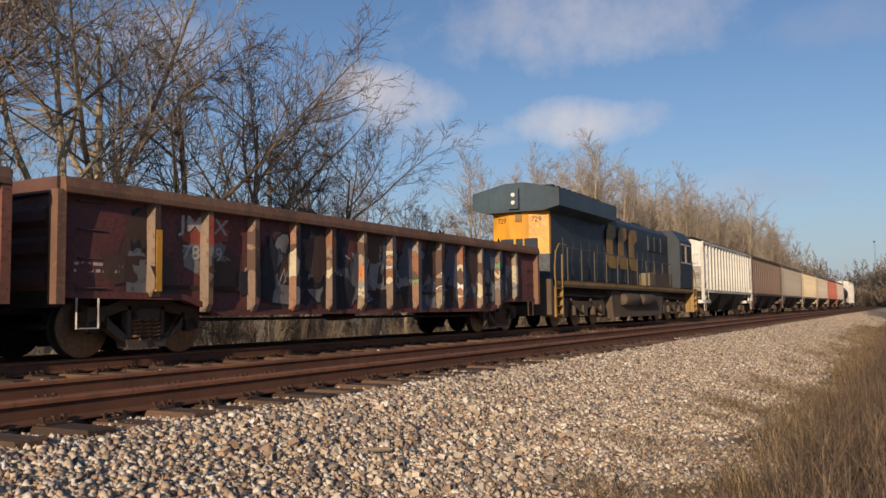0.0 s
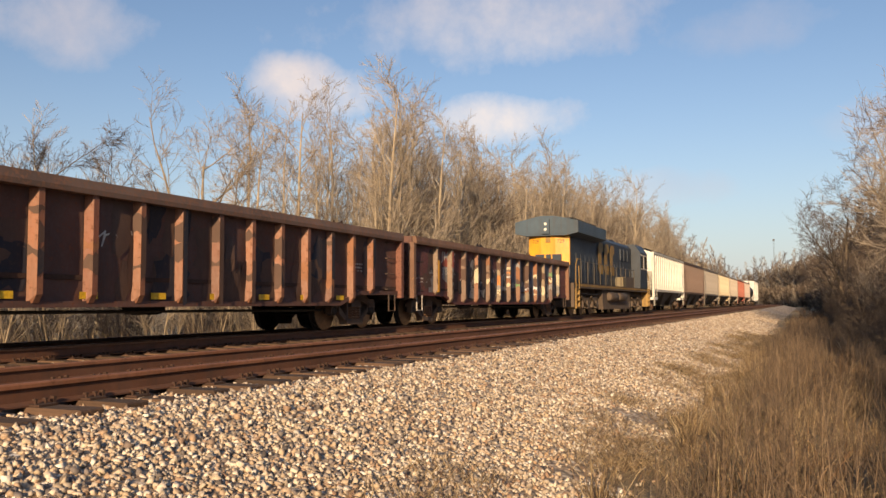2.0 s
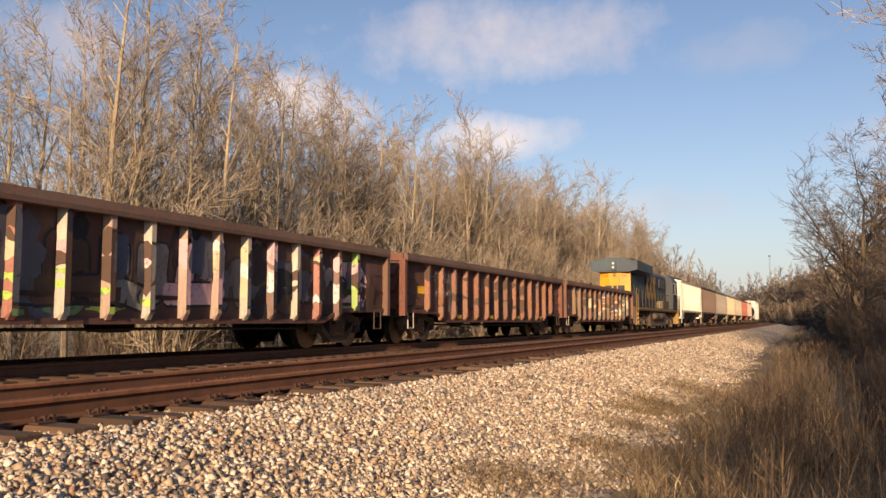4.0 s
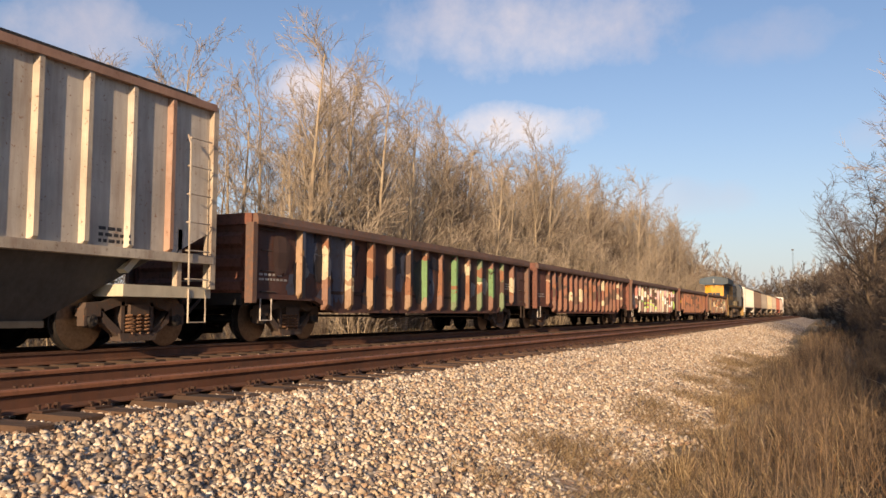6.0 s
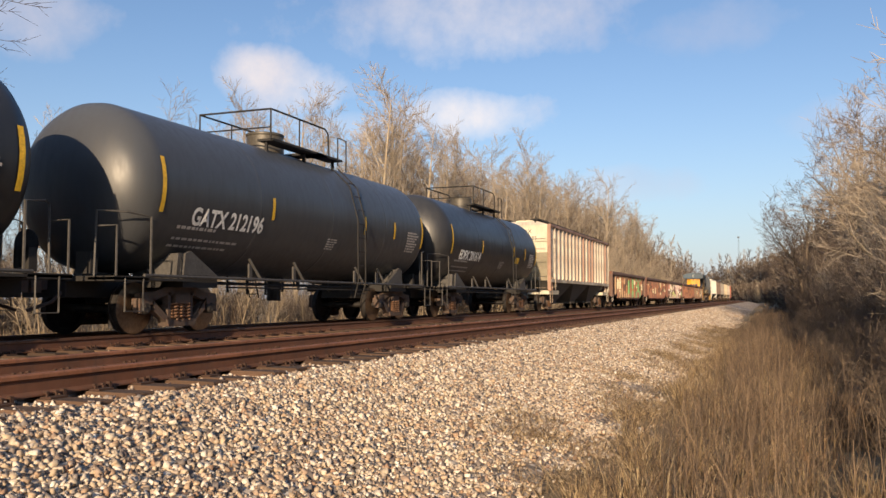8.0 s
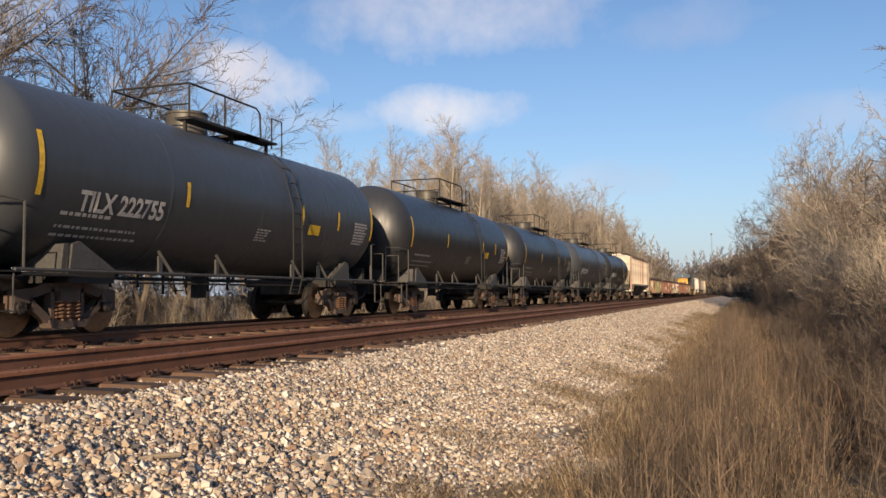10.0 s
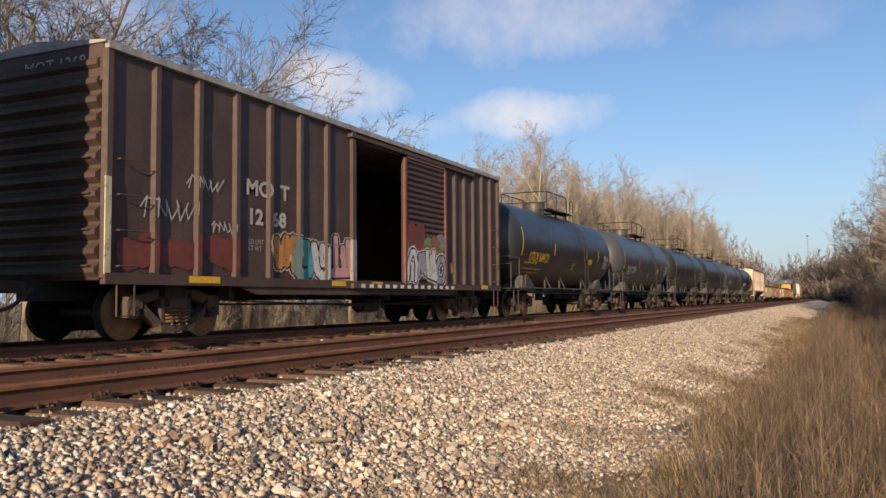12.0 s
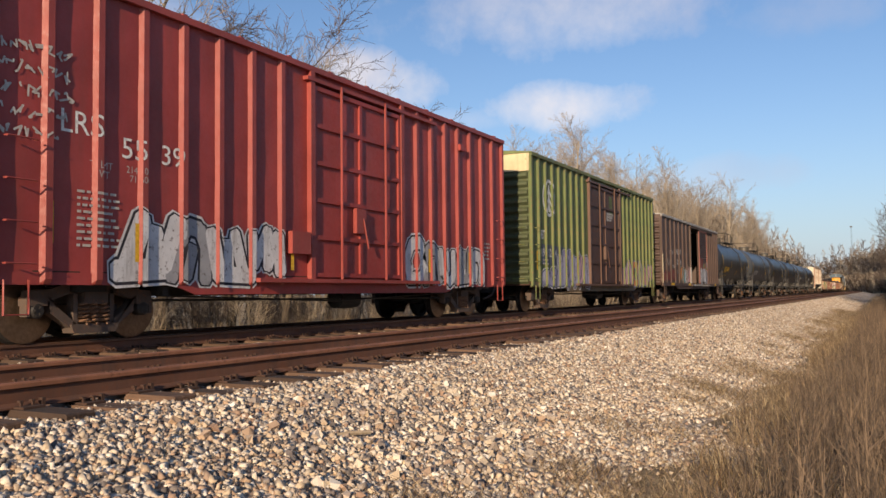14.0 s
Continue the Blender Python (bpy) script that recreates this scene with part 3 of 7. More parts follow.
def bars(flat, y, z, width, rows, h, gap, rng, mi=0):
    """Small writing too fine to read: rows of short bars."""
    for k in range(rows):
        p = y
        while p < y + width * rng.uniform(0.7, 1):
            w = rng.uniform(0.05, 0.16)
            flat.add([(p, z - k * gap, 0), (p + w, z - k * gap, 0), (p + w, z - k * gap + h, 0), (p, z - k * gap + h, 0)], [(0, 1, 2, 3)], mi)
            p += w + 0.035


def blob(flat, rng, cy, cz, w, h, layer, mi, lobes=14, rough=0.18, slant=0.0):
    pts = []
    for k in range(lobes):
        a = 2 * math.pi * k / lobes
        q = 1 + rng.uniform(-rough, rough)
        c, s = math.cos(a), math.sin(a)
        sq = (abs(c) ** 3 + abs(s) ** 3) ** (-1 / 3)
        pts.append((cy + w * c * sq * q + slant * h * s, cz + h * s * sq * q, layer))
    flat.add(pts, [tuple(range(lobes))], mi)


def stroke(flat, pts, half, layer, mi):
    """One sweep of the spray can: a band with round ends and corners."""
    for k, (a, c) in enumerate(zip(pts, pts[1:])):
        d = Vector((c[0] - a[0], c[1] - a[1]))
        if d.length < 1e-4:
            continue
        n = Vector((-d.y, d.x)).normalized() * half
        u = d.normalized() * half * 0.55
        lay = layer + 0.06 * k
        flat.add([(a[0] - u.x + n.x * 0.6, a[1] - u.y + n.y * 0.6, lay), (a[0] + n.x, a[1] + n.y, lay), (c[0] + n.x, c[1] + n.y, lay), (c[0] + u.x + n.x * 0.6, c[1] + u.y + n.y * 0.6, lay),
                  (c[0] + u.x - n.x * 0.6, c[1] + u.y - n.y * 0.6, lay), (c[0] - n.x, c[1] - n.y, lay), (a[0] - n.x, a[1] - n.y, lay), (a[0] - u.x - n.x * 0.6, a[1] - u.y - n.y * 0.6, lay)], [tuple(range(8))], mi)


SWEEPS = [[[(0.1, 0.0), (0.12, 0.6), (0.35, 1.0), (0.65, 1.0), (0.88, 0.6), (0.9, 0.0)], [(0.5, 0.05), (0.5, 0.55)]],
          [[(0.05, 0.2), (0.25, 0.9), (0.45, 0.3), (0.6, 0.95), (0.8, 0.25), (0.98, 0.9)]],
          [[(0.2, 0.05), (0.1, 0.5), (0.3, 0.95), (0.75, 0.95), (0.9, 0.5), (0.7, 0.05), (0.2, 0.05)]],
          [[(0.1, 0.95), (0.15, 0.2), (0.5, 0.0), (0.85, 0.25), (0.9, 1.0)], [(0.45, 0.4), (0.5, 0.95)]],
          [[(0.0, 0.1), (0.95, 0.15)], [(0.15, 0.15), (0.3, 0.95)], [(0.55, 0.15), (0.6, 0.8)], [(0.85, 0.15), (0.98, 0.95)]]]


def graffiti(car, rng, y0, y1, z0, z1, n, mats, ribs, xp, xr, label, **form):
    """Fat sprayed strokes in a row: a pale halo, a dark outline, a fill and streaks of light on each; no letters."""
    flat = Build()
    step = (y1 - y0) / n
    for i in range(n):
        w, h = step * rng.uniform(0.95, 1.15), (z1 - z0) * rng.uniform(0.78, 1.0)
        slant, flip = rng.uniform(-0.12, 0.2), rng.random() < 0.4
        shape = SWEEPS[int(rng.integers(0, len(SWEEPS)))]
        fat = step * rng.uniform(0.13, 0.18)
        for j, line in enumerate(shape):
            pts = []
            for u, v in line:
                u, v = (1 - u if flip else u) + rng.uniform(-0.06, 0.06), v + rng.uniform(-0.05, 0.05)
                pts.append((y0 + step * i + w * u + slant * h * (v - 0.5), z0 + fat + (h - 2 * fat) * v))
            o = 0.12 * (i % 3) + 0.3 * j / 3
            for grow, layer, mi in ((0.085, 0.0, 0), (0.045, 1.2, 1), (0.0, 2.4, 2 + i % (len(mats) - 2))):
                stroke(flat, pts, fat + grow, layer + o, mi)
        blob(flat, rng, y0 + step * (i + rng.uniform(0.2, 0.8)), z0 + h * rng.uniform(0.3, 0.8), fat * 0.35, fat * 0.6, 3.8, 0, 8, 0.2, slant)
    return part("graffiti", laid(flat, ribs, xp, xr, **form), mats, car, label)


def smears(car, rng, y0, y1, z0, z1, n, mats, ribs, xp, xr, label, **form):
    """Old sprayed patches without readable form."""
    flat = Build()
    for i in range(n):
        blob(flat, rng, rng.uniform(y0, y1), rng.uniform(z0, z1), rng.uniform(0.12, 0.5), rng.uniform(0.15, 0.55), i * 0.4, int(rng.integers(0, len(mats))), 22, 0.22, rng.uniform(-0.3, 0.3))
    return part("graffiti", laid(flat, ribs, xp, xr, **form), mats, car, label)


def dabs(car, rng, places, width, z0, z1, n, mats, ribs, xp, xr, label, **form):
    """Upright ragged dabs of paint, one over the other, at each of the given places along a side."""
    flat = Build()
    for i, y in enumerate(places):
        for k in range(n):
            lo = rng.uniform(z0, z0 + (z1 - z0) * 0.55)
            hi = min(z1, lo + rng.uniform(0.25, 0.75) * (z1 - z0))
            mid, half = (lo + hi) / 2, (hi - lo) / 2
            blob(flat, rng, y + rng.uniform(-0.1, 0.1) * width, mid, width * rng.uniform(0.4, 0.6), half, 0.4 * k + 0.1 * (i % 4), int(rng.integers(0, len(mats))), 18, 0.16, rng.uniform(-0.08, 0.08))
    return part("paint_dabs", laid(flat, ribs, xp, xr, **form), mats, car, label)


def rib_paint(car, rng, posts, xp, xr, z0, z1, n, mats, label):
    """Ragged dabs of paint wrapped over the three faces of each rib."""
    out = Build()
    across = [(-0.103, 0.0), (-0.078, 0.5), (-0.053, 1.0), (0.0, 1.0), (0.053, 1.0), (0.078, 0.5), (0.103, 0.0)]
    for y in posts:
        for k in range(n):
            lo = rng.uniform(z0, z0 + (z1 - z0) * 0.75)
            hi = min(z1, lo + rng.uniform(0.12, 0.5) * (z1 - z0))
            mi, lift = int(rng.integers(0, len(mats))), 0.003 + 0.0012 * k
            v = []
            for a, c in across:
                x = xp + (xr - xp) * c + lift
                v += [(x, y + a * (1 + 0.03 * k), lo + rng.uniform(0, 0.12)), (x, y + a * (1 + 0.03 * k), max(lo + 0.13, hi - rng.uniform(0, 0.14)))]
            out.add(v, [(2 * i, 2 * i + 2, 2 * i + 3, 2 * i + 1) for i in range(6)], mi)
    return part("rib_paint", out, mats, car, label)


def tags(car, rng, spots, ribs, xp, xr, mat, label, **form):
    """Thin looping scribbles without letters: place, height, width and size of each."""
    flat = Build()
    for y, z, w, size in spots:
        pts = []
        k = max(6, int(w / size * 5))
        for i in range(k):
            pts.append((y + w * i / k + size * 0.25 * math.sin(i * 1.9 + rng.uniform(-0.4, 0.4)), z + size * 0.5 * math.sin(i * 2.3 + rng.uniform(-0.5, 0.5))))
        stroke(flat, pts, 0.013, 1.0, 0)
    return part("sprayed_tag", laid(flat, ribs, xp, xr, **form), mat, car, label)


def rib_mesh(name, z0, z1, base, face, depth, mat, taper=0.12):
    """A pressed post on a car's side: x 0 is the panel, y 0 its middle."""
    v = []
    for z, k in ((z0, 0.45), (z0 + taper, 1.0), (z1, 1.0)):
        v += [(0, -base / 2, z), (depth * k, -face / 2, z), (depth * k, face / 2, z), (0, base / 2, z)]
    f = [(0, 1, 5, 4), (1, 2, 6, 5), (2, 3, 7, 6), (4, 5, 9, 8), (5, 6, 10, 9), (6, 7, 11, 10), (0, 3, 2, 1), (8, 9, 10, 11)]
    return Build().add(v, f).mesh(name, mat)


def new_car(name, middle, label, category, group=""):
    car = tagged(new(name), label, category, group)
    CARS.append((car, middle))
    return car


SPRAY = {k: dirtied("spray_" + k, c, (0.085, 0.05, 0.038)) for k, c in dict(white=(0.72, 0.71, 0.72), black=(0.02, 0.02, 0.03), pink=(0.70, 0.38, 0.36), lilac=(0.34, 0.31, 0.48), teal=(0.12, 0.38, 0.40),
         lime=(0.40, 0.60, 0.12), cream=(0.60, 0.52, 0.36), orange=(0.65, 0.26, 0.08), silver=(0.36, 0.36, 0.38), blue=(0.09, 0.105, 0.15), red=(0.45, 0.10, 0.07), green=(0.16, 0.30, 0.13), pale=(0.52, 0.49, 0.60), rose=(0.72, 0.46, 0.50), ash=(0.28, 0.265, 0.255), umber=(0.10, 0.055, 0.04), slate=(0.11, 0.115, 0.15), rust=(0.28, 0.12, 0.06), brick=(0.20, 0.05, 0.04)).items()}

# ---------------------------------------------------------------- gondolas


def gondola(middle, length, label, side_mat, rib_mat, cap_mat, end_mat, ribs_n, seed, paint=None, marks="", spots=0):
    rng = np.random.default_rng(seed)
    car = new_car("gondola_car", middle, label, "gondola car", "gondola cars")
    h, xp, xr, top = length / 2, 1.37, 1.50, 2.37
    low, sill, d0, d1 = 0.56, 0.82, h - 2.95, h - 2.15
    outline = [(-h, sill), (-d1, sill - 0.02), (-d0, low), (d0, low), (d1, sill - 0.02), (h, sill), (h, 2.2), (-h, 2.2)]
    ys = [(-h + 1.55) + (2 * h - 3.1) * k / (ribs_n - 1) for k in range(ribs_n)]
    edges = [-h] + ys + [h]
    swell = [rng.uniform(-0.09, -0.03) if rng.random() < 0.5 else rng.uniform(0.03, 0.075) for _ in edges]
    levels = [low, low + 0.1, sill, 1.1, 1.4, 1.7, 1.95, 2.2]
    stops = sorted({round(a + (c - a) * k / 6, 4) for a, c in zip(edges, edges[1:]) for k in range(7)})

    def dent(y, z):
        """How far the sheet between two ribs is bowed in or out."""
        for k, (a, c) in enumerate(zip(edges, edges[1:])):
            if a <= y <= c:
                u, w = (y - a) / (c - a), min(1.0, max(0.0, (z - low - 0.1) / (2.15 - low)))
                return swell[k] * math.sin(math.pi * u) * math.sin(math.pi * w) * (1 + 0.9 * noise.noise((y * 1.1, z * 1.9, seed)))
        return 0.0

    def bottom(y):
        return float(np.interp(abs(y), (d0, d1), (low, sill)))
    form = dict(dent=dent, floor=bottom, cuts=[("y", y) for y in stops] + [("z", z) for z in levels])
    for s in (1, -1):
        b = Build()
        grid = [(s * (xp + dent(y, max(z, bottom(y)))), y, max(z, bottom(y))) for y in stops for z in levels]
        n = len(levels)
        b.add(grid, [(i * n + k, i * n + k + 1, (i + 1) * n + k + 1, (i + 1) * n + k) for i in range(len(stops) - 1) for k in range(n - 1)])
        b.prism(outline, s * (xp - 0.10), s * (xp - 0.085))
        part("side_wall", b, side_mat, car, "dented steel side, rusted and sprayed over", smooth=True)
        b = Build().prism([(s * (xp - 0.05), 2.17), (s * (xr + 0.04), 2.17), (s * (xr + 0.05), 2.24), (s * (xr + 0.02), top), (s * (xp - 0.06), top)], -h, h, "y")
        part("top_chord", b, cap_mat, car)
        b = Build().prism([(y, z) for y, z in ((-h, sill), (-d1, sill - 0.02), (-d0, low), (d0, low), (d1, sill - 0.02), (h, sill), (h, sill + 0.1), (d1, sill + 0.07), (d0, low + 0.09), (-d0, low + 0.09), (-d1, sill + 0.07), (-h, sill + 0.1))], s * xp, s * (xp + 0.045))
        part("side_sill", b, side_mat, car)
    rib = rib_mesh("rib", 0.62, 2.18, 0.20, 0.10, xr - xp, rib_mat)
    short = rib_mesh("rib", 0.84, 2.18, 0.20, 0.10, xr - xp, rib_mat)
    for y in ys:
        for s in (1, -1):
            part("rib", short if abs(y) > d1 - 0.1 else rib, None, car, at=pose(s * xp, y, 0, 0, 0, 0 if s > 0 else 180))
    ribs = [(y - 0.05, y + 0.05) for y in ys]
    for s in (1, -1):
        b = Build()
        b.box(-xp, s * h - s * 0.06, sill, xp, s * h - s * 0.02, 2.2)
        for k in range(3):
            z = 1.05 + 0.42 * k
            b.prism([(s * (h - 0.02), z - 0.15), (s * (h + 0.06), z - 0.07), (s * (h + 0.06), z + 0.07), (s * (h - 0.02), z + 0.15)], -xp + 0.15, xp - 0.15)
        b.box(-xp - 0.06, s * h - 0.05, 2.17, xp + 0.06, s * h + 0.09, top)
        part("end_wall", b, end_mat, car, "ribbed end wall")
        for q in (1, -1):
            part("corner_post", Build().box(q * xp - 0.02, s * h - 0.10, 0.74, q * xr + 0.02, s * h + 0.03, 2.2), cap_mat if seed % 2 else end_mat, car)
    part("floor", Build().box(-xp, -h, 0.95, xp, h, 1.02), M["plate"], car)
    b = Build().box(-0.35, -h, 0.62, 0.35, h, 0.95).box(-1.2, -h, 0.70, 1.2, -h + 0.25, 0.94).box(-1.2, h - 0.25, 0.70, 1.2, h, 0.94)
    for y in np.linspace(-d0 + 0.4, d0 - 0.4, 5):
        b.box(-xp + 0.04, y - 0.1, 0.6, xp - 0.04, y + 0.1, 0.95)
    part("underframe", b, M["black"], car)
    for s in (1, -1):
        for e in (1, -1):
            for k in range(4):
                b = Build()
                ladder(b, s * xp, e * (h - 0.5), 0.95 + 0.383 * k, 0.95 + 0.383 * k, 0.42, 1)
                part("grab_iron", b, M["truck"], car)
            b = Build()
            stirrup(b, s * (xp + 0.05), e * (h - 0.45), 0.82, 0.42)
            part("stirrup_step", b, M["faded"] if s > 0 and e < 0 else M["truck"], car)
    part("brake_gear", Build().tube([(0.9, -d0, 0.5), (0.9, d0, 0.46)], 0.03, 6).lathe([(-0.5, 0.0), (-0.5, 0.2), (0.2, 0.2), (0.2, 0)], 12, "y", (-0.7, 1.2, 0.6)).lathe([(-0.15, 0.02), (-0.15, 0.12), (0.3, 0.12), (0.3, 0.02)], 10, "y", (0.75, -0.8, 0.55)), M["black"], car)
    if marks:
        write(car, marks[0], 0.34, M["faded"], ys[0] + 0.55, 1.84, ribs, xp + 0.012, xr, form=form, bold=0.004, squeeze=1.35)
        write(car, marks[1], 0.30, M["faded"], ys[0] + 0.6, 1.42, ribs, xp + 0.012, xr, form=form, bold=0.003, squeeze=1.2)
    for k in range(spots):
        y = -d0 + 0.5 + 2 * (d0 - 0.5) * k / max(1, spots - 1) + 0.28
        flat = Build().add([(y, 0.68, 0), (y + 0.34, 0.68, 0), (y + 0.34, 0.78, 0), (y, 0.78, 0)], [(0, 1, 2, 3)])
        part("reflector", laid(flat, [], xp + 0.045, xr), M["yellow"], car, "yellow reflector")
    flat = Build()
    bars(flat, -h + 0.25, 1.25, 0.9, 2, 0.04, 0.09, rng)
    bars(flat, h - 2.2, 1.5, 0.7, 3, 0.035, 0.08, rng)
    part("stencil", laid(flat, ribs, xp, xr, **form), M["faded"], car)
    if marks:
        part("reflector", Build().box(xp + 0.02, ys[0] - 0.03, 0.92, xr + 0.012, ys[0] + 0.075, 1.80), M["old_yellow"], car, "worn yellow reflector strip")
    if paint:
        paint(car, rng, ribs, xp, xr, h, form)
    add_couplers(car, h)
    add_truck(car, -h + 1.75)
    add_truck(car, h - 1.75)
    return car


def coat_a(car, rng, ribs, xp, xr, h, form):
    posts = [(a + c) / 2 for a, c in ribs]
    smears(car, rng, -h + 3.6, h - 1.0, 0.7, 2.0, 40, [SPRAY["black"], SPRAY["blue"], SPRAY["black"], SPRAY["umber"]], ribs, xp, xr, "dark sprayed patches", **form)
    m = [SPRAY[k] for k in ("umber", "black", "ash", "ash", "slate", "ash")]
    graffiti(car, rng, -h + 4.0, h - 2.4, 0.72, 2.12, 9, m, ribs, xp, xr, "grey and dark sprayed lettering", **form)
    smears(car, rng, -h + 4.6, h - 1.6, 0.7, 1.9, 22, [SPRAY["umber"], SPRAY["black"], SPRAY["slate"], SPRAY["ash"]], ribs, xp, xr, "brown and grey worn patches", **form)
    smears(car, rng, -h + 0.6, -h + 3.6, 0.95, 1.9, 9, [SPRAY["black"], SPRAY["umber"], SPRAY["red"], SPRAY["ash"]], ribs, xp, xr, "old sprayed patches", **form)
    rib_paint(car, rng, posts[2:], xp, xr, 0.85, 2.14, 3, [SPRAY["cream"], SPRAY["ash"], SPRAY["umber"], SPRAY["rust"], SPRAY["umber"]], "cream, grey and brown paint on the ribs")
    rib_paint(car, rng, posts[5:], xp, xr, 0.8, 1.9, 2, [SPRAY["green"], SPRAY["orange"], SPRAY["white"], SPRAY["cream"]], "green, white and orange paint on the ribs")
    tags(car, rng, ((-h + 3.4, 1.2, 1.5, 0.3), (-h + 6.0, 1.5, 2.0, 0.5), (2.0, 1.3, 2.2, 0.5)), ribs, xp, xr, M["faded"], "thin pale tags", **form)


def coat_b(car, rng, ribs, xp, xr, h, form):
    rib_paint(car, rng, [(a + c) / 2 for a, c in ribs], xp, xr, 0.85, 2.14, 2, [SPRAY["umber"], SPRAY["rust"], SPRAY["umber"]], "rust patches on the ribs")
    smears(car, rng, -h + 0.6, h - 1.0, 0.8, 2.0, 26, [SPRAY["umber"], SPRAY["black"], SPRAY["umber"]], ribs, xp, xr, "dark rust patches", **form)
    smears(car, rng, -h + 1.8, -h + 4.0, 1.2, 2.0, 5, [SPRAY["ash"], SPRAY["umber"]], ribs, xp, xr, "faded chalky tags", **form)
    tags(car, rng, ((-h + 2.0, 1.85, 1.6, 0.35), (-h + 2.1, 1.4, 1.2, 0.25), (-h + 5.5, 1.6, 0.8, 0.3)), ribs, xp, xr, M["faded"], "chalky white tags", **form)
    flat = Build().add([(-h + 1.1, 1.35, 6), (-h + 1.45, 1.35, 6), (-h + 1.45, 1.55, 6), (-h + 1.1, 1.55, 6)], [(0, 1, 2, 3)])
    part("placard", laid(flat, ribs, xp, xr, **form), M["yellow"], car, "yellow placard")


def coat_c(car, rng, ribs, xp, xr, h, form):
    posts = [(a + c) / 2 for a, c in ribs]
    smears(car, rng, -h + 0.5, h - 0.6, 0.75, 2.0, 46, [SPRAY["black"], SPRAY["umber"], SPRAY["black"], SPRAY["slate"]], ribs, xp, xr, "dark sprayed patches", **form)
    graffiti(car, rng, -h + 1.4, h - 1.2, 0.75, 2.05, 10, [SPRAY[k] for k in ("umber", "black", "ash", "rose", "slate", "umber")], ribs, xp, xr, "grey and dull pink sprayed lettering", **form)
    rib_paint(car, rng, posts, xp, xr, 0.9, 2.14, 3, [SPRAY["cream"], SPRAY["rose"], SPRAY["umber"], SPRAY["umber"], SPRAY["white"]], "cream and pink paint on the ribs")
    dabs(car, rng, posts[2:8], 0.7, 0.66, 1.25, 1, [SPRAY["lime"], SPRAY["green"]], ribs, xp, xr, "bright green paint low on the side", **form)
    rib_paint(car, rng, posts[2:8], xp, xr, 0.8, 1.35, 2, [SPRAY["lime"], SPRAY["lime"], SPRAY["green"]], "bright green paint low on the ribs")


def coat_d(car, rng, ribs, xp, xr, h, form):
    posts = [(a + c) / 2 for a, c in ribs]
    smears(car, rng, -h + 1.0, h - 1.0, 0.8, 1.9, 24, [SPRAY["red"], SPRAY["black"], SPRAY["umber"]], ribs, xp, xr, "faint sprayed patches", **form)
    rib_paint(car, rng, posts, xp, xr, 0.85, 2.1, 2, [SPRAY["rust"], SPRAY["umber"], SPRAY["umber"], SPRAY["cream"]], "rust and brown paint on the ribs")


def coat_e(car, rng, ribs, xp, xr, h, form):
    posts = [(a + c) / 2 for a, c in ribs]
    smears(car, rng, -h + 0.8, h - 1.0, 0.75, 1.9, 34, [SPRAY["black"], SPRAY["blue"], SPRAY["umber"], SPRAY["ash"]], ribs, xp, xr, "dark sprayed patches", **form)
    rib_paint(car, rng, posts[1:], xp, xr, 0.85, 2.14, 3, [SPRAY["cream"], SPRAY["cream"], SPRAY["rust"], SPRAY["rust"], SPRAY["umber"]], "cream and orange paint on the ribs")
    rib_paint(car, rng, posts[6:7] + posts[8:9] + posts[11:12], xp, xr, 0.8, 2.14, 5, [SPRAY["green"]], "green paint down some ribs")


RUST_RED = painted("oxide_red", (0.20, 0.075, 0.05), (0.10, 0.045, 0.03), 0.6, 0.7)
RUST_DARK = painted("dark_oxide", (0.115, 0.052, 0.04), (0.17, 0.06, 0.035), 0.5, 0.7)
CAP = painted("worn_cap_rail", (0.15, 0.092, 0.072), (0.20, 0.10, 0.065), 0.7, 0.75, dirt=(0.10, 0.08, 0.07))
CAP_PALE = painted("rusty_tan_cap", (0.19, 0.10, 0.065), (0.26, 0.13, 0.07), 0.6, 0.75)
MAROON = painted("maroon_side", (0.16, 0.045, 0.04), (0.07, 0.035, 0.03), 0.6, 0.65)
RIBS_MIXED = painted("ribs_many_paints", (0, 0, 0), wear=0.5, colours=[(0.30, 0.12, 0.055), (0.20, 0.12, 0.08), (0.20, 0.085, 0.05), (0.22, 0.15, 0.10), (0.13, 0.075, 0.06), (0.27, 0.12, 0.06), (0.28, 0.21, 0.13)])
RIBS_RUST = painted("ribs_rust", (0, 0, 0), wear=0.5, colours=[(0.25, 0.085, 0.045), (0.19, 0.07, 0.042), (0.29, 0.11, 0.055)])
RIBS_GRAFF = painted("ribs_sprayed", (0, 0, 0), wear=0.35, colours=[(0.58, 0.54, 0.42), (0.20, 0.11, 0.09), (0.50, 0.36, 0.30), (0.36, 0.60, 0.14), (0.42, 0.16, 0.13), (0.62, 0.58, 0.50)])
RIBS_ORANGE = painted("ribs_orange", (0, 0, 0), wear=0.4, colours=[(0.32, 0.14, 0.06), (0.36, 0.22, 0.12), (0.22, 0.09, 0.05), (0.14, 0.24, 0.11), (0.42, 0.33, 0.20), (0.26, 0.11, 0.06)])
gondola(7.9, 15.8, "maroon gondola car with grey sprayed lettering and odd-coloured ribs", MAROON, RIBS_MIXED, CAP_PALE, RUST_DARK, 13, 1, coat_a, ("JMEX", "78119"))
gondola(-8.5, 15.5, "rust-brown gondola car with yellow reflectors along its sill", RUST_DARK, RIBS_RUST, CAP, RUST_RED, 14, 2, coat_b, None, 7)
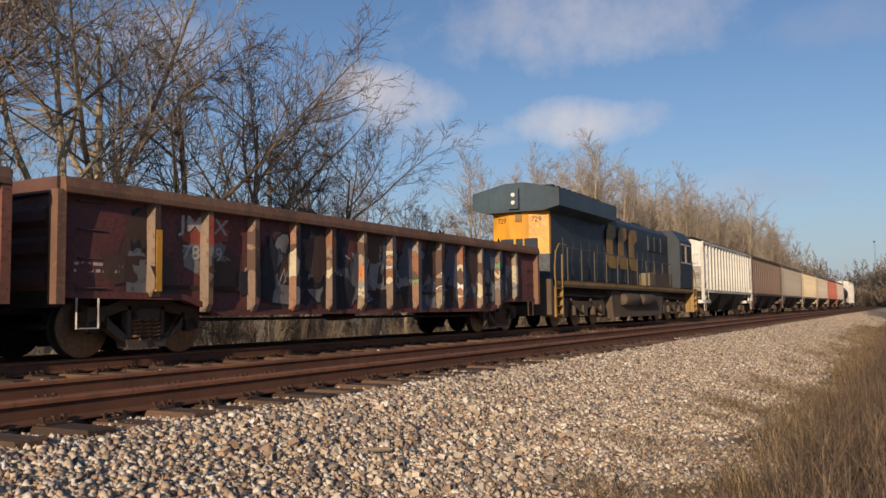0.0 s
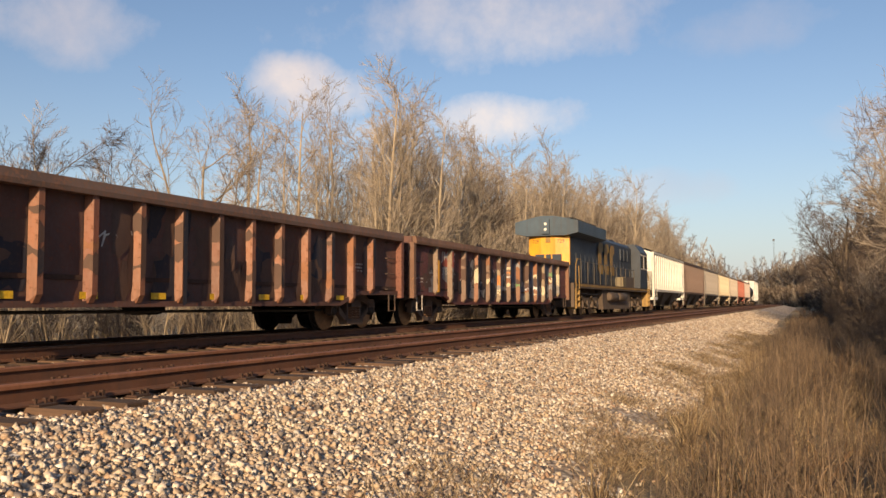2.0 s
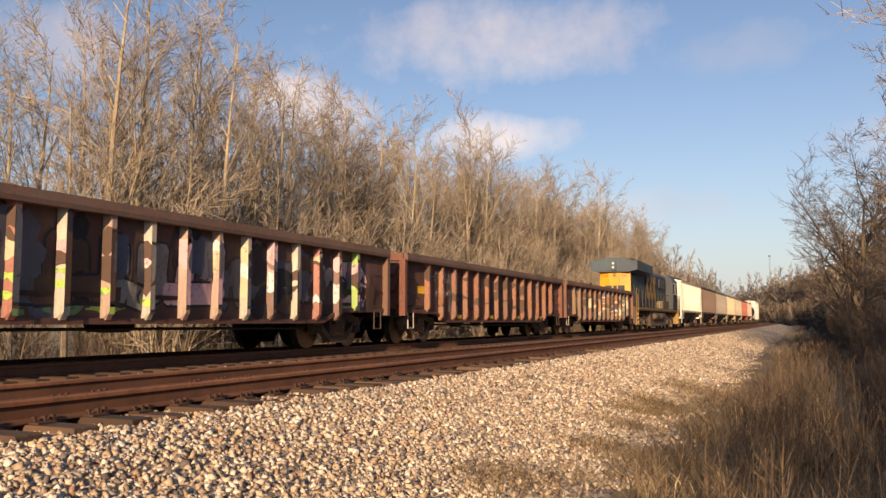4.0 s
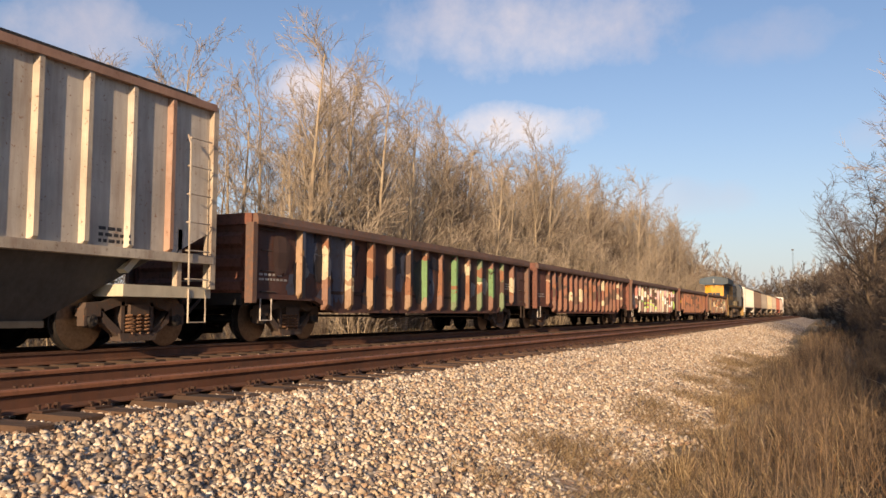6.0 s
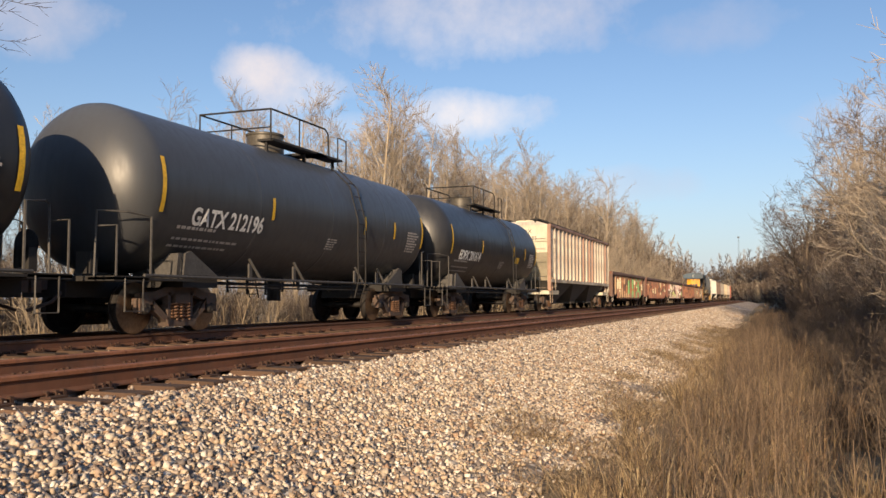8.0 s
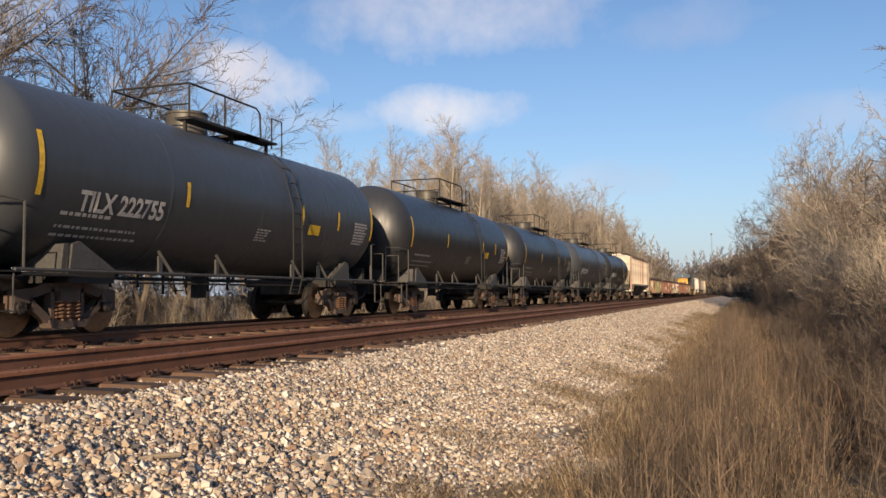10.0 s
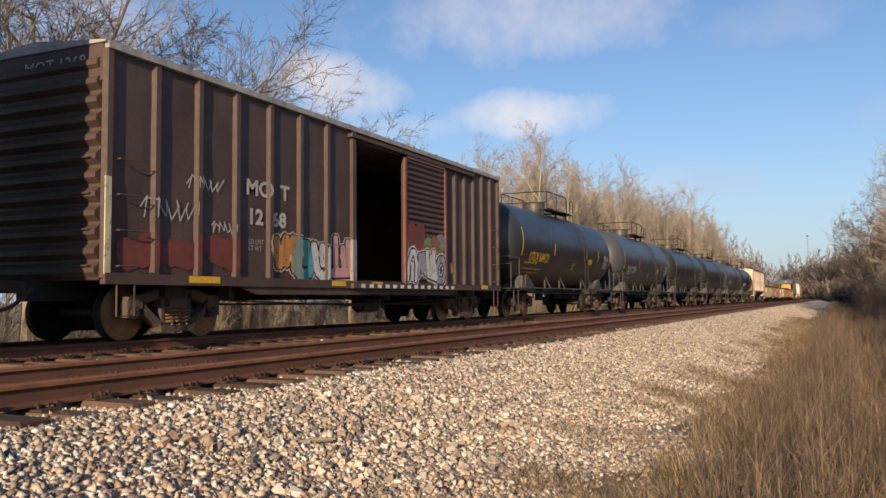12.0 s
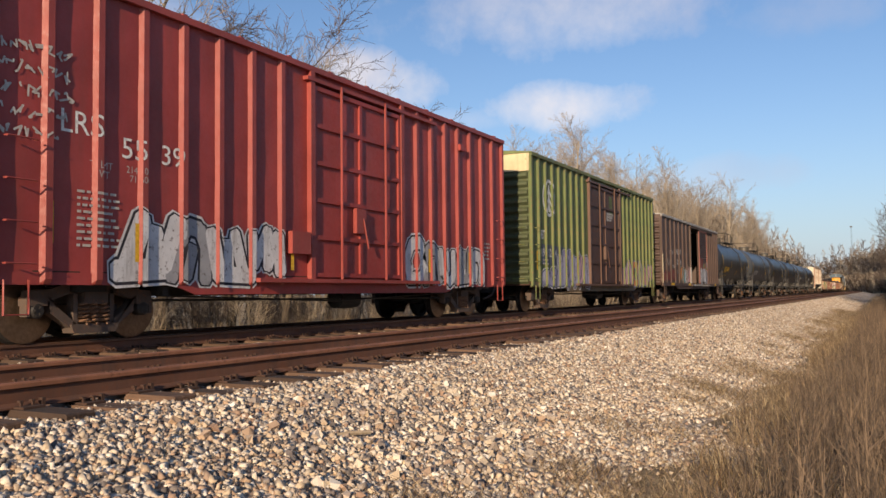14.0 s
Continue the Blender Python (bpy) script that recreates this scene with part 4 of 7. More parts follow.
gondola(-25.1, 15.7, "gondola car covered in dark, cream and lime graffiti", RUST_DARK, RIBS_GRAFF, CAP, RUST_RED, 16, 3, coat_c)
gondola(-41.6, 15.7, "red-oxide gondola car with rusty ribs", RUST_RED, RIBS_RUST, CAP, RUST_RED, 17, 4, coat_d)
gondola(-58.2, 15.6, "gondola car with orange, cream and green painted ribs", RUST_DARK, RIBS_ORANGE, CAP, RUST_RED, 14, 5, coat_e)

# ---------------------------------------------------------------- box cars


def end_ridges(car, mat, half, s, z0, z1, w, n, depth=0.10):
    wall = part("end_wall", Build().box(-w, s * half - s * 0.08, z0, w, s * half - s * 0.02, z1), mat, car, "corrugated end wall")
    for k in range(n):
        b = Build()
        z = z0 + (z1 - z0) * (k + 0.5) / n
        q = (z1 - z0) / n * 0.42
        b.prism([(s * (half - 0.02), z - q), (s * (half - 0.02 + depth), z - q * 0.3), (s * (half - 0.02 + depth), z + q * 0.3), (s * (half - 0.02), z + q)], -w + 0.12, w - 0.06)
        part("end_ridge", b, mat, wall)


def box_car(middle, length, eave, sill, label, side, rib_mat, end_mat, roof_mat, door_span, ribs_rear, ribs_front, seed, open_span=None, end_cap=None, depth=0.062, wave=0.011, sill_mat=None, flush=False):
    rng = np.random.default_rng(seed)
    car = new_car("box_car", middle, label, "box car", "box cars")
    h, xp = length / 2, 1.42
    xr = xp + depth
    d0, d1 = door_span
    holes = open_span or (d0, d1)
    for s in (1, -1):
        gap = holes if s > 0 else (d0, d0)
        for a, c in ((-h, gap[0]), (gap[1], h)):
            if c - a < 0.01:
                continue
            ny, nz = max(2, int((c - a) / 0.2)), 20
            grid = [(s * (xp + wave * noise.noise((y * 1.9, z * 1.5, seed))), y, z) for y in np.linspace(a, c, ny) for z in np.linspace(sill, eave, nz)]
            b = Build().add(grid, [(i * nz + k, i * nz + k + 1, (i + 1) * nz + k + 1, (i + 1) * nz + k) for i in range(ny - 1) for k in range(nz - 1)])
            b.box(s * (xp - 0.04), a, sill, s * (xp - 0.015), c, eave)
            part("side_wall", b, side, car, smooth=True)
        if s > 0:
            part("door_header", Build().box(xp - 0.03, gap[0], eave - 0.22, xp, gap[1], eave), side, car)
        b = Build().box(s * (xp - 0.02), -h, sill - 0.06, s * (xp + 0.010 if flush else xr + 0.02), h, sill + 0.10)
        b.prism([(-h + 3.0, sill - 0.05), (h - 3.0, sill - 0.05), (h - 3.5, sill - 0.20), (-h + 3.5, sill - 0.20)], s * (xp - 0.02), s * (xp + (0.008 if flush else 0.04)))
        part("side_sill", b, sill_mat or side, car)
        part("eave_rail", Build().box(s * (xp - 0.04), -h, eave - 0.03, s * (xr + 0.025), h, eave + 0.07), roof_mat, car)
    rib = rib_mesh("rib", sill - 0.05 if flush else sill + 0.02, eave - 0.03, 0.20, 0.10, depth, rib_mat, 0.06)
    ys = [-h + 0.06 + (d0 + h - 0.12) * (k + 1) / (ribs_rear + 1) for k in range(ribs_rear)] + [d1 + 0.06 + (h - d1 - 0.12) * (k + 1) / (ribs_front + 1) for k in range(ribs_front)]
    for y in ys + [-h + 0.07, h - 0.07]:
        for s in (1, -1):
            part("rib", rib, None, car, at=pose(s * xp, y, 0, 0, 0, 0 if s > 0 else 180))
    ribs = [(y - 0.05, y + 0.05) for y in ys]
    for s in (1, -1):
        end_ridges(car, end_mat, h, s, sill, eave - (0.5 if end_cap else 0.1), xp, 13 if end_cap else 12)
        cap = Build().prism([(-xp, eave - 0.5), (xp, eave - 0.5), (xp, eave + 0.05), (0.0, eave + 0.2), (-xp, eave + 0.05)], s * h - s * 0.06, s * h + s * 0.02, "y")
        part("end_cap", cap, end_cap or end_mat, car)
    b = Build().prism([(-xr - 0.01, eave + 0.05), (xr + 0.01, eave + 0.05), (xr + 0.01, eave + 0.08), (0, eave + 0.23), (-xr - 0.01, eave + 0.08)], -h - 0.05, h + 0.05, "y")
    for k in range(12):
        y = -h + 0.6 + (2 * h - 1.2) * k / 11
        b.prism([(-xr, eave + 0.08), (xr, eave + 0.08), (xr, eave + 0.11), (0, eave + 0.26), (-xr, eave + 0.11)], y - 0.05, y + 0.05, "y")
    part("roof", b, roof_mat, car)
    part("floor", Build().box(-xp, -h, sill, xp, h, sill + 0.12), M["plate"], car)
    b = Build().box(-0.3, -h, 0.62, 0.3, h, sill).box(-1.2, -h + 1.5, 0.68, 1.2, -h + 2.0, sill).box(-1.2, h - 2.0, 0.68, 1.2, h - 1.5, sill)
    for y in np.linspace(-h + 3, h - 3, 6):
        b.box(-1.3, y - 0.06, 0.62, 1.3, y + 0.06, sill)
    part("underframe", b, M["black"], car)
    b = Build()
    b.tube([(0.95, -h + 3, 0.55), (0.95, h - 3, 0.5)], 0.02, 5).tube([(1.1, -h + 3, 0.62), (1.1, 0, 0.48), (1.1, h - 3, 0.62)], 0.015, 5)
    b.lathe([(-0.4, 0.02), (-0.4, 0.2), (0.3, 0.2), (0.3, 0.02)], 12, "y", (0.8, 0.8, 0.52))
    part("brake_gear", b, M["black"], car)
    for s in (1, -1):
        for e in (1, -1):
            for k in range(4):
                z = sill + 0.2 + 0.517 * k
                b, c = Build(), Build()
                ladder(b, s * xr, e * (h - 0.42), z, z, 0.42, 1)
                ladder(c, s * (xp - 0.35), e * (h + 0.06), z, z, 0.42, 1, axis="x")
                part("grab_iron", b, rib_mat, car)
                part("grab_iron", c, rib_mat, car)
            b = Build()
            stirrup(b, s * xr, e * (h - 0.4), sill, 0.40)
            part("stirrup_step", b, rib_mat, car)
    add_couplers(car, h + 0.15)
    add_truck(car, -h + 1.9)
    add_truck(car, h - 1.9)
    return car, ribs, xp, xr, h, rng


def plug_door(car, d0, d1, xp, eave, sill, mat, rod_mat, n_rods=2):
    x = xp + 0.03
    door = part("door", Build().box(xp - 0.02, d0 + 0.06, sill + 0.10, x, d1 - 0.06, eave - 0.25), mat, car, "closed sliding plug door")
    b = Build()
    zs = np.linspace(sill + 0.15, eave - 0.32, 6)
    for z in zs:
        b.box(x, d0 + 0.08, z - 0.04, x + 0.05, d1 - 0.08, z + 0.04)
    for y in (d0 + 0.10, (d0 + d1) / 2, d1 - 0.10):
        b.box(x, y - 0.045, sill + 0.1, x + 0.045, y + 0.045, eave - 0.28)
    part("door_frame", b, mat, door)
    for k in range(n_rods):
        y = d0 + (d1 - d0) * (0.27 + 0.5 * k)
        part("locking_rod", Build().tube([(x + 0.09, y, sill), (x + 0.09, y, eave - 0.15)], 0.028, 7), rod_mat, door)
    part("door_crank", Build().box(x, (d0 + d1) / 2 - 0.25, sill + 1.0, x + 0.10, (d0 + d1) / 2 + 0.1, sill + 1.5).tube([(x + 0.1, (d0 + d1) / 2, sill + 1.3), (x + 0.12, (d0 + d1) / 2 + 0.15, sill + 0.7)], 0.02, 5), rod_mat, door)
    part("door_post", Build().box(xp, d0 - 0.08, sill, xp + 0.10, d0 + 0.05, eave - 0.04), rod_mat, car)
    part("door_post", Build().box(xp, d1 - 0.05, sill, xp + 0.10, d1 + 0.08, eave - 0.04), rod_mat, car)
    part("door_track", Build().box(xp, d0 - 1.6, sill + 0.0, xp + 0.16, d1 + 1.6, sill + 0.07), rod_mat, car)
    part("door_track", Build().box(xp, d0 - 0.2, eave - 0.22, xp + 0.12, d1 + 1.6, eave - 0.15), rod_mat, car)
    return door, x


def brown_car():
    side = painted("brown_box_side", (0.085, 0.05, 0.04), (0.16, 0.05, 0.04), 0.35, 0.6)
    rib = painted("brown_box_rib", (0.09, 0.055, 0.042), (0.10, 0.055, 0.035), 0.5, 0.65)
    roof = painted("grey_roof", (0.40, 0.38, 0.36), (0.15, 0.08, 0.05), 0.4, 0.6)
    car, ribs, xp, xr, h, rng = box_car(-178.05, 15.5, 4.28, 0.92, "dark brown ribbed box car with its side door standing open", side, rib, side, roof, (-0.9, 3.75), 6, 5, 21, open_span=(-0.9, 1.45))
    door = Build()
    x = xp + 0.05
    door.box(x - 0.03, 1.40, 1.0, x, 3.75, 4.08)
    d = part("door", door, side, car, "corrugated sliding door pushed aside")
    slat = Build().prism([(x, -0.055), (x + 0.045, -0.02), (x + 0.045, 0.02), (x, 0.055)], 1.52, 3.62, "y").mesh("slat", side)
    for k in range(22):
        part("slat", slat, None, d, at=pose(0, 0, 1.12 + 2.85 * k / 21))
    part("door_frame", Build().box(x, 1.38, 0.98, x + 0.055, 1.48, 4.1).box(x, 3.67, 0.98, x + 0.055, 3.77, 4.1).box(x, 1.38, 4.03, x + 0.055, 3.77, 4.1), painted("red_door_edge", (0.26, 0.08, 0.06), wear=0.5), d)
    part("door_post", Build().box(xp, -1.0, 0.92, xp + 0.08, -0.86, 4.25), rib, car)
    part("paint_dabs", Build().box(xp + 0.001, -1.008, 1.0, xp + 0.086, -0.855, 1.9), SPRAY["ash"], car, "pale paint low on the door post")
    part("door_track", Build().box(xp, -1.1, 0.86, xp + 0.16, 5.6, 0.97).box(xp, -1.1, 4.10, xp + 0.13, 5.6, 4.18), M["truck"], car)
    flat = Build()
    for k in range(14):
        flat.add([(-0.8 + 0.36 * k, 0.875, 0), (-0.62 + 0.36 * k, 0.875, 0), (-0.62 + 0.36 * k, 0.955, 0), (-0.8 + 0.36 * k, 0.955, 0)], [(0, 1, 2, 3)])
    part("white_blocks", laid(flat, [], xp + 0.162, xr), M["white"], car, "row of white painted blocks")
    for y, w in ((-h + 1.7, 0.75), (-h + 5.9, 0.55), (-0.2, 0.5), (3.0, 0.5), (h - 1.6, 0.5)):
        part("reflector", laid(Build().add([(y, 0.90, 0), (y + w, 0.90, 0), (y + w, 1.01, 0), (y, 1.01, 0)], [(0, 1, 2, 3)]), [], xr + 0.022, xr), M["yellow"], car, "yellow reflector")
    write(car, "MO  T", 0.38, M["faded"], -h + 3.2, 2.50, ribs, xp + 0.012, xr, squeeze=1.25, bold=0.012)
    write(car, "12  68", 0.38, M["faded"], -h + 3.25, 1.98, ribs, xp + 0.012, xr, squeeze=1.2, bold=0.014)
    write(car, "LD LMT   155400\nLT WT     64600", 0.13, M["faded"], -h + 3.3, 1.62, ribs, xp, xr)
    me, f = text_mesh("MOT 1268", 0.26)
    part("lettering", Build().add([(-0.2 + p[0] * 1.1, -h - 0.0265, 4.02 + p[1]) for p in me], f), M["faded"], car)
    m = [SPRAY[k] for k in ("cream", "black", "orange", "teal", "white", "pink")]
    graffiti(car, rng, -3.7, -1.1, 0.95, 2.05, 4, m, ribs, xp + 0.012, xr, "pink and teal sprayed lettering")
    dabs(car, rng, [1.8, 2.2, 2.6, 3.0, 3.35], 0.6, 1.55, 2.5, 2, [SPRAY["brick"], SPRAY["rust"], SPRAY["green"], SPRAY["ash"]], [], x + 0.044, x + 0.044, "red, green and orange paint on the door")
    m = [SPRAY[k] for k in ("white", "black", "white", "silver")]
    graffiti(car, rng, 1.5, 3.6, 1.02, 1.95, 4, m, [], x + 0.047, x + 0.047, "white sprayed lettering on the door")
    dabs(car, rng, [-h + 0.5 + 0.33 * k for k in range(8)], 0.5, 1.02, 1.7, 2, [SPRAY["brick"]], ribs, xp + 0.012, xr, "band of red paint low on the side")
    tags(car, rng, ((-h + 0.7, 2.05, 1.3, 0.34), (-h + 1.7, 2.55, 0.9, 0.24), (-h + 2.3, 1.85, 0.7, 0.2)), ribs, xp + 0.012, xr, M["faded"], "thin white sprayed tags")
    dabs(car, rng, [-1.35, -1.2, -1.1, 3.7, 4.2], 0.2, 0.95, 1.7, 1, [SPRAY["cream"], SPRAY["orange"], SPRAY["silver"]], ribs, xp + 0.012, xr, "runs of pale and orange paint by the door")
    part("corner_patch", Build().box(xr - 0.01, -h - 0.01, 1.0, xr + 0.012, -h + 0.10, 2.4), SPRAY["cream"], car, "pale yellow corner edge")


def green_car():
    side = painted("green_box_side", (0.115, 0.16, 0.045), (0.13, 0.075, 0.04), 0.5, 0.6)
    rib = painted("green_box_rib", (0.145, 0.18, 0.055), (0.24, 0.15, 0.07), 0.6, 0.6)
    cream = painted("cream_end_cap", (0.66, 0.56, 0.34), (0.36, 0.20, 0.10), 0.35, 0.6)
    brown = painted("brown_door", (0.06, 0.026, 0.02), (0.14, 0.06, 0.035), 0.7, 0.6)
    rod = painted("door_rods", (0.13, 0.065, 0.042), wear=0.5)
    # darker green for the ends: the next car's shade is in the colour
    shaded_end = painted("shaded_green_end", (0.075, 0.095, 0.04), (0.10, 0.06, 0.035), 0.4, 0.7)
    eave, sill = 4.82, 0.83
    car, ribs, xp, xr, h, rng = box_car(-195.2, 15.4, eave, sill, "green ribbed box car with a brown door and sprayed lettering", side, rib, shaded_end, rib, (-1.95, 2.0), 8, 8, 22, end_cap=cream, sill_mat=painted("dirty_sill", (0.17, 0.125, 0.07), (0.20, 0.10, 0.05), 0.6, 0.7), flush=True)
    door, x = plug_door(car, -1.95, 2.0, xp, eave, sill, brown, rod, 2)
    write(car, "CLOSE AND LOCK\nDOORS BEFORE\nMOVING CAR", 0.125, M["white"], 0.12, 3.58, [], x + 0.004, x, bold=0.004)
    part("paint_patch", laid(Build().add([(0.62, 3.6, 0), (1.0, 3.55, 0), (1.02, 4.3, 0), (0.6, 4.35, 0)], [(0, 1, 2, 3)]), [], x, x), side, car, "green paint showing on the door")
    # round white emblem: a ring and a branching sign
    flat = Build()
    cy, cz, n = -h + 1.62, 3.62, 40
    for k in range(n):
        a0, a1 = 2 * math.pi * k / n, 2 * math.pi * (k + 0.82 if k % 10 == 9 else k + 1) / n
        flat.add([(cy + 0.56 * math.sin(a), cz + 0.60 * math.cos(a), 0) for a in (a0, a1)] + [(cy + 0.47 * math.sin(a), cz + 0.50 * math.cos(a), 0) for a in (a1, a0)], [(0, 1, 2, 3)])
    flat.add([(cy - 0.05, cz - 0.45, 2), (cy + 0.05, cz - 0.45, 2), (cy + 0.05, cz + 0.42, 2), (cy - 0.05, cz + 0.42, 2)], [(0, 1, 2, 3)])
    for k in range(3):
        for s in (1, -1):
            z = cz + 0.28 - 0.27 * k
            flat.add([(cy + s * 0.05, z, 0), (cy + s * 0.05, z - 0.13, 0), (cy + s * 0.27, z - 0.33, 0), (cy + s * 0.27, z - 0.2, 0)], [(0, 1, 2, 3)])
    part("emblem", laid(flat, ribs, xp + 0.012, xr), M["white"], car, "round white emblem with a branching sign")
    write(car, "IBT", 0.40, M["white"], -h + 0.83, 2.28, ribs, xp + 0.012, xr, squeeze=0.62, bold=0.008)
    patch = Build().add([(-h + 0.9, 1.5, -1), (-h + 3.6, 1.4, -1), (-h + 3.6, 2.08, -1), (-h + 0.9, 2.12, -1)], [(0, 1, 2, 3)])
    part("number_patch", laid(patch, ribs, xp + 0.009, xr), SPRAY["blue"], car, "dark painted-out number panel")
    for words, y in (("19", 0.84), ("12", 1.46), ("4", 2.1)):
        write(car, words, 0.36, M["white"], -h + y, 1.74, ribs, xp + 0.014, xr + 0.002, bold=0.006, squeeze=0.9)
    m = [SPRAY[k] for k in ("white", "blue", "pale", "lilac", "pale", "rose")]
    graffiti(car, rng, -h + 0.9, -h + 2.3, 0.78, 1.42, 2, m, ribs, xp + 0.012, xr + 0.003, "pale lilac sprayed lettering")
    graffiti(car, rng, -h + 2.3, -2.0, 0.72, 2.12, 5, m, ribs, xp + 0.012, xr + 0.003, "lilac and grey sprayed lettering")
    m = [SPRAY[k] for k in ("blue", "lilac", "pink", "rose", "orange", "cream")]
    graffiti(car, rng, 2.15, h - 0.4, 0.80, 1.95, 6, m, ribs, xp + 0.012, xr, "pink and orange sprayed lettering")
    me, f = text_mesh("IBT 19124", 0.22)
    part("lettering", Build().add([(-0.55 + p[0] * 1.1, -h - 0.0265, 4.52 + p[1]) for p in me], f), M["grey_letter"], car)
    flat = Build()
    bars(flat, h - 1.5, 1.9, 0.5, 5, 0.04, 0.1, rng)
    bars(flat, -h + 1.0, 1.6, 0.6, 2, 0.05, 0.12, rng)
    part("stencil", laid(flat, ribs, xp + 0.012, xr), M["faded"], car)
    for y, z in ((-h + 4.3, 1.2), (-h + 0.45, 1.3), (h - 0.3, 1.2)):
        part("reflector", laid(Build().add([(y, z, 5), (y + 0.08, z, 5), (y + 0.08, z + 0.6, 5), (y, z + 0.6, 5)], [(0, 1, 2, 3)]), [], xp + 0.012, xr), M["yellow"], car, "yellow reflector")


def red_car():
    side = painted("red_box_side", (0.34, 0.045, 0.038), (0.18, 0.045, 0.03), 0.12, 0.5, dirt=(0.20, 0.05, 0.035))
    rib = painted("red_box_rib", (0.31, 0.05, 0.04), (0.2, 0.07, 0.04), 0.2, 0.5, dirt=(0.2, 0.06, 0.04))
    eave, sill = 4.82, 0.83
    car, ribs, xp, xr, h, rng = box_car(-212.75, 15.5, eave, sill, "red ribbed box car with a plug door and silver graffiti", side, rib, side, rib, (-1.3, 2.0), 7, 7, 23, flush=True)
    plug_door(car, -1.3, 2.0, xp, eave, sill, side, rib, 2)
    write(car, "LRS", 0.44, M["white"], -h + 1.02, 2.78, ribs, xp, xr)
    write(car, "55  39", 0.42, M["white"], -h + 2.02, 2.56, ribs, xp + 0.012, xr, squeeze=1.12)
    write(car, "LD LMT      214100\nLT WT         71600", 0.14, M["faded"], -h + 1.42, 2.36, ribs, xp, xr)
    flat = Build()
    bars(flat, -h + 1.3, 2.0, 0.7, 9, 0.035, 0.09, rng)
    bars(flat, h - 1.3, 1.9, 0.35, 5, 0.04, 0.1, rng)
    bars(flat, 0.4, 3.0, 0.45, 4, 0.05, 0.1, rng)
    scrawl = Build()
    for k in range(5):
        y = -h + 0.14
        while y < -h + rng.uniform(1.0, 1.25):
            z = 3.75 - 0.27 * k
            pts = [(y + rng.uniform(-0.02, 0.12), z + rng.uniform(-0.08, 0.09)) for _ in range(4)]
            stroke(scrawl, pts, 0.014, rng.uniform(0, 2), 0)
            y += rng.uniform(0.10, 0.16)
    part("scrawl", laid(scrawl, ribs, xp + 0.012, xr), M["faded"], car, "white sprayed scrawl")
    part("stencil", laid(flat, ribs, xp + 0.012, xr), M["faded"], car)
    m = [SPRAY[k] for k in ("white", "black", "white", "silver", "white")]
    graffiti(car, rng, -h + 2.05, -h + 5.6, 0.74, 2.0, 4, m, ribs, xp + 0.012, xr, "big silver and black sprayed lettering")
    m = [SPRAY[k] for k in ("white", "black", "white", "silver")]
    graffiti(car, rng, 2.2, h - 1.4, 0.76, 1.95, 5, m, ribs, xp + 0.012, xr, "silver sprayed lettering")
    for y, z in ((-h + 0.85, 1.3), (-h + 2.28, 1.1), (-h + 5.85, 1.05), (0.6, 1.4), (3.3, 1.1), (h - 2.3, 1.1)):
        part("reflector", laid(Build().add([(y, z, 7), (y + 0.09, z, 7), (y + 0.09, z + 0.55, 7), (y, z + 0.55, 7)], [(0, 1, 2, 3)]), [], xp + 0.012, xr), M["yellow"], car, "yellow reflector")
    part("jack_box", Build().box(xp, -2.0, 1.35, xp + 0.14, -1.45, 1.75), rib, car)
    part("lamp_bracket", Build().box(xp, h - 2.9, 4.2, xp + 0.13, h - 2.6, 4.35), side, car)


brown_car()
green_car()
red_car()

# ---------------------------------------------------------------- tank cars


def on_shell(flat, radius, zc, lift):
    """Paint wrapped round a tank's near side."""
    out = Build()
    for f, m in zip(flat.f, flat.m):
        pts = []
        for i in f:
            y, z, layer = flat.v[i]
            a = (z - zc) / radius
            r = radius + lift + 0.0015 * layer
            pts.append((r * math.cos(a), y, zc + r * math.sin(a)))
        out.add(pts, [tuple(range(len(pts)))], m)
    return out


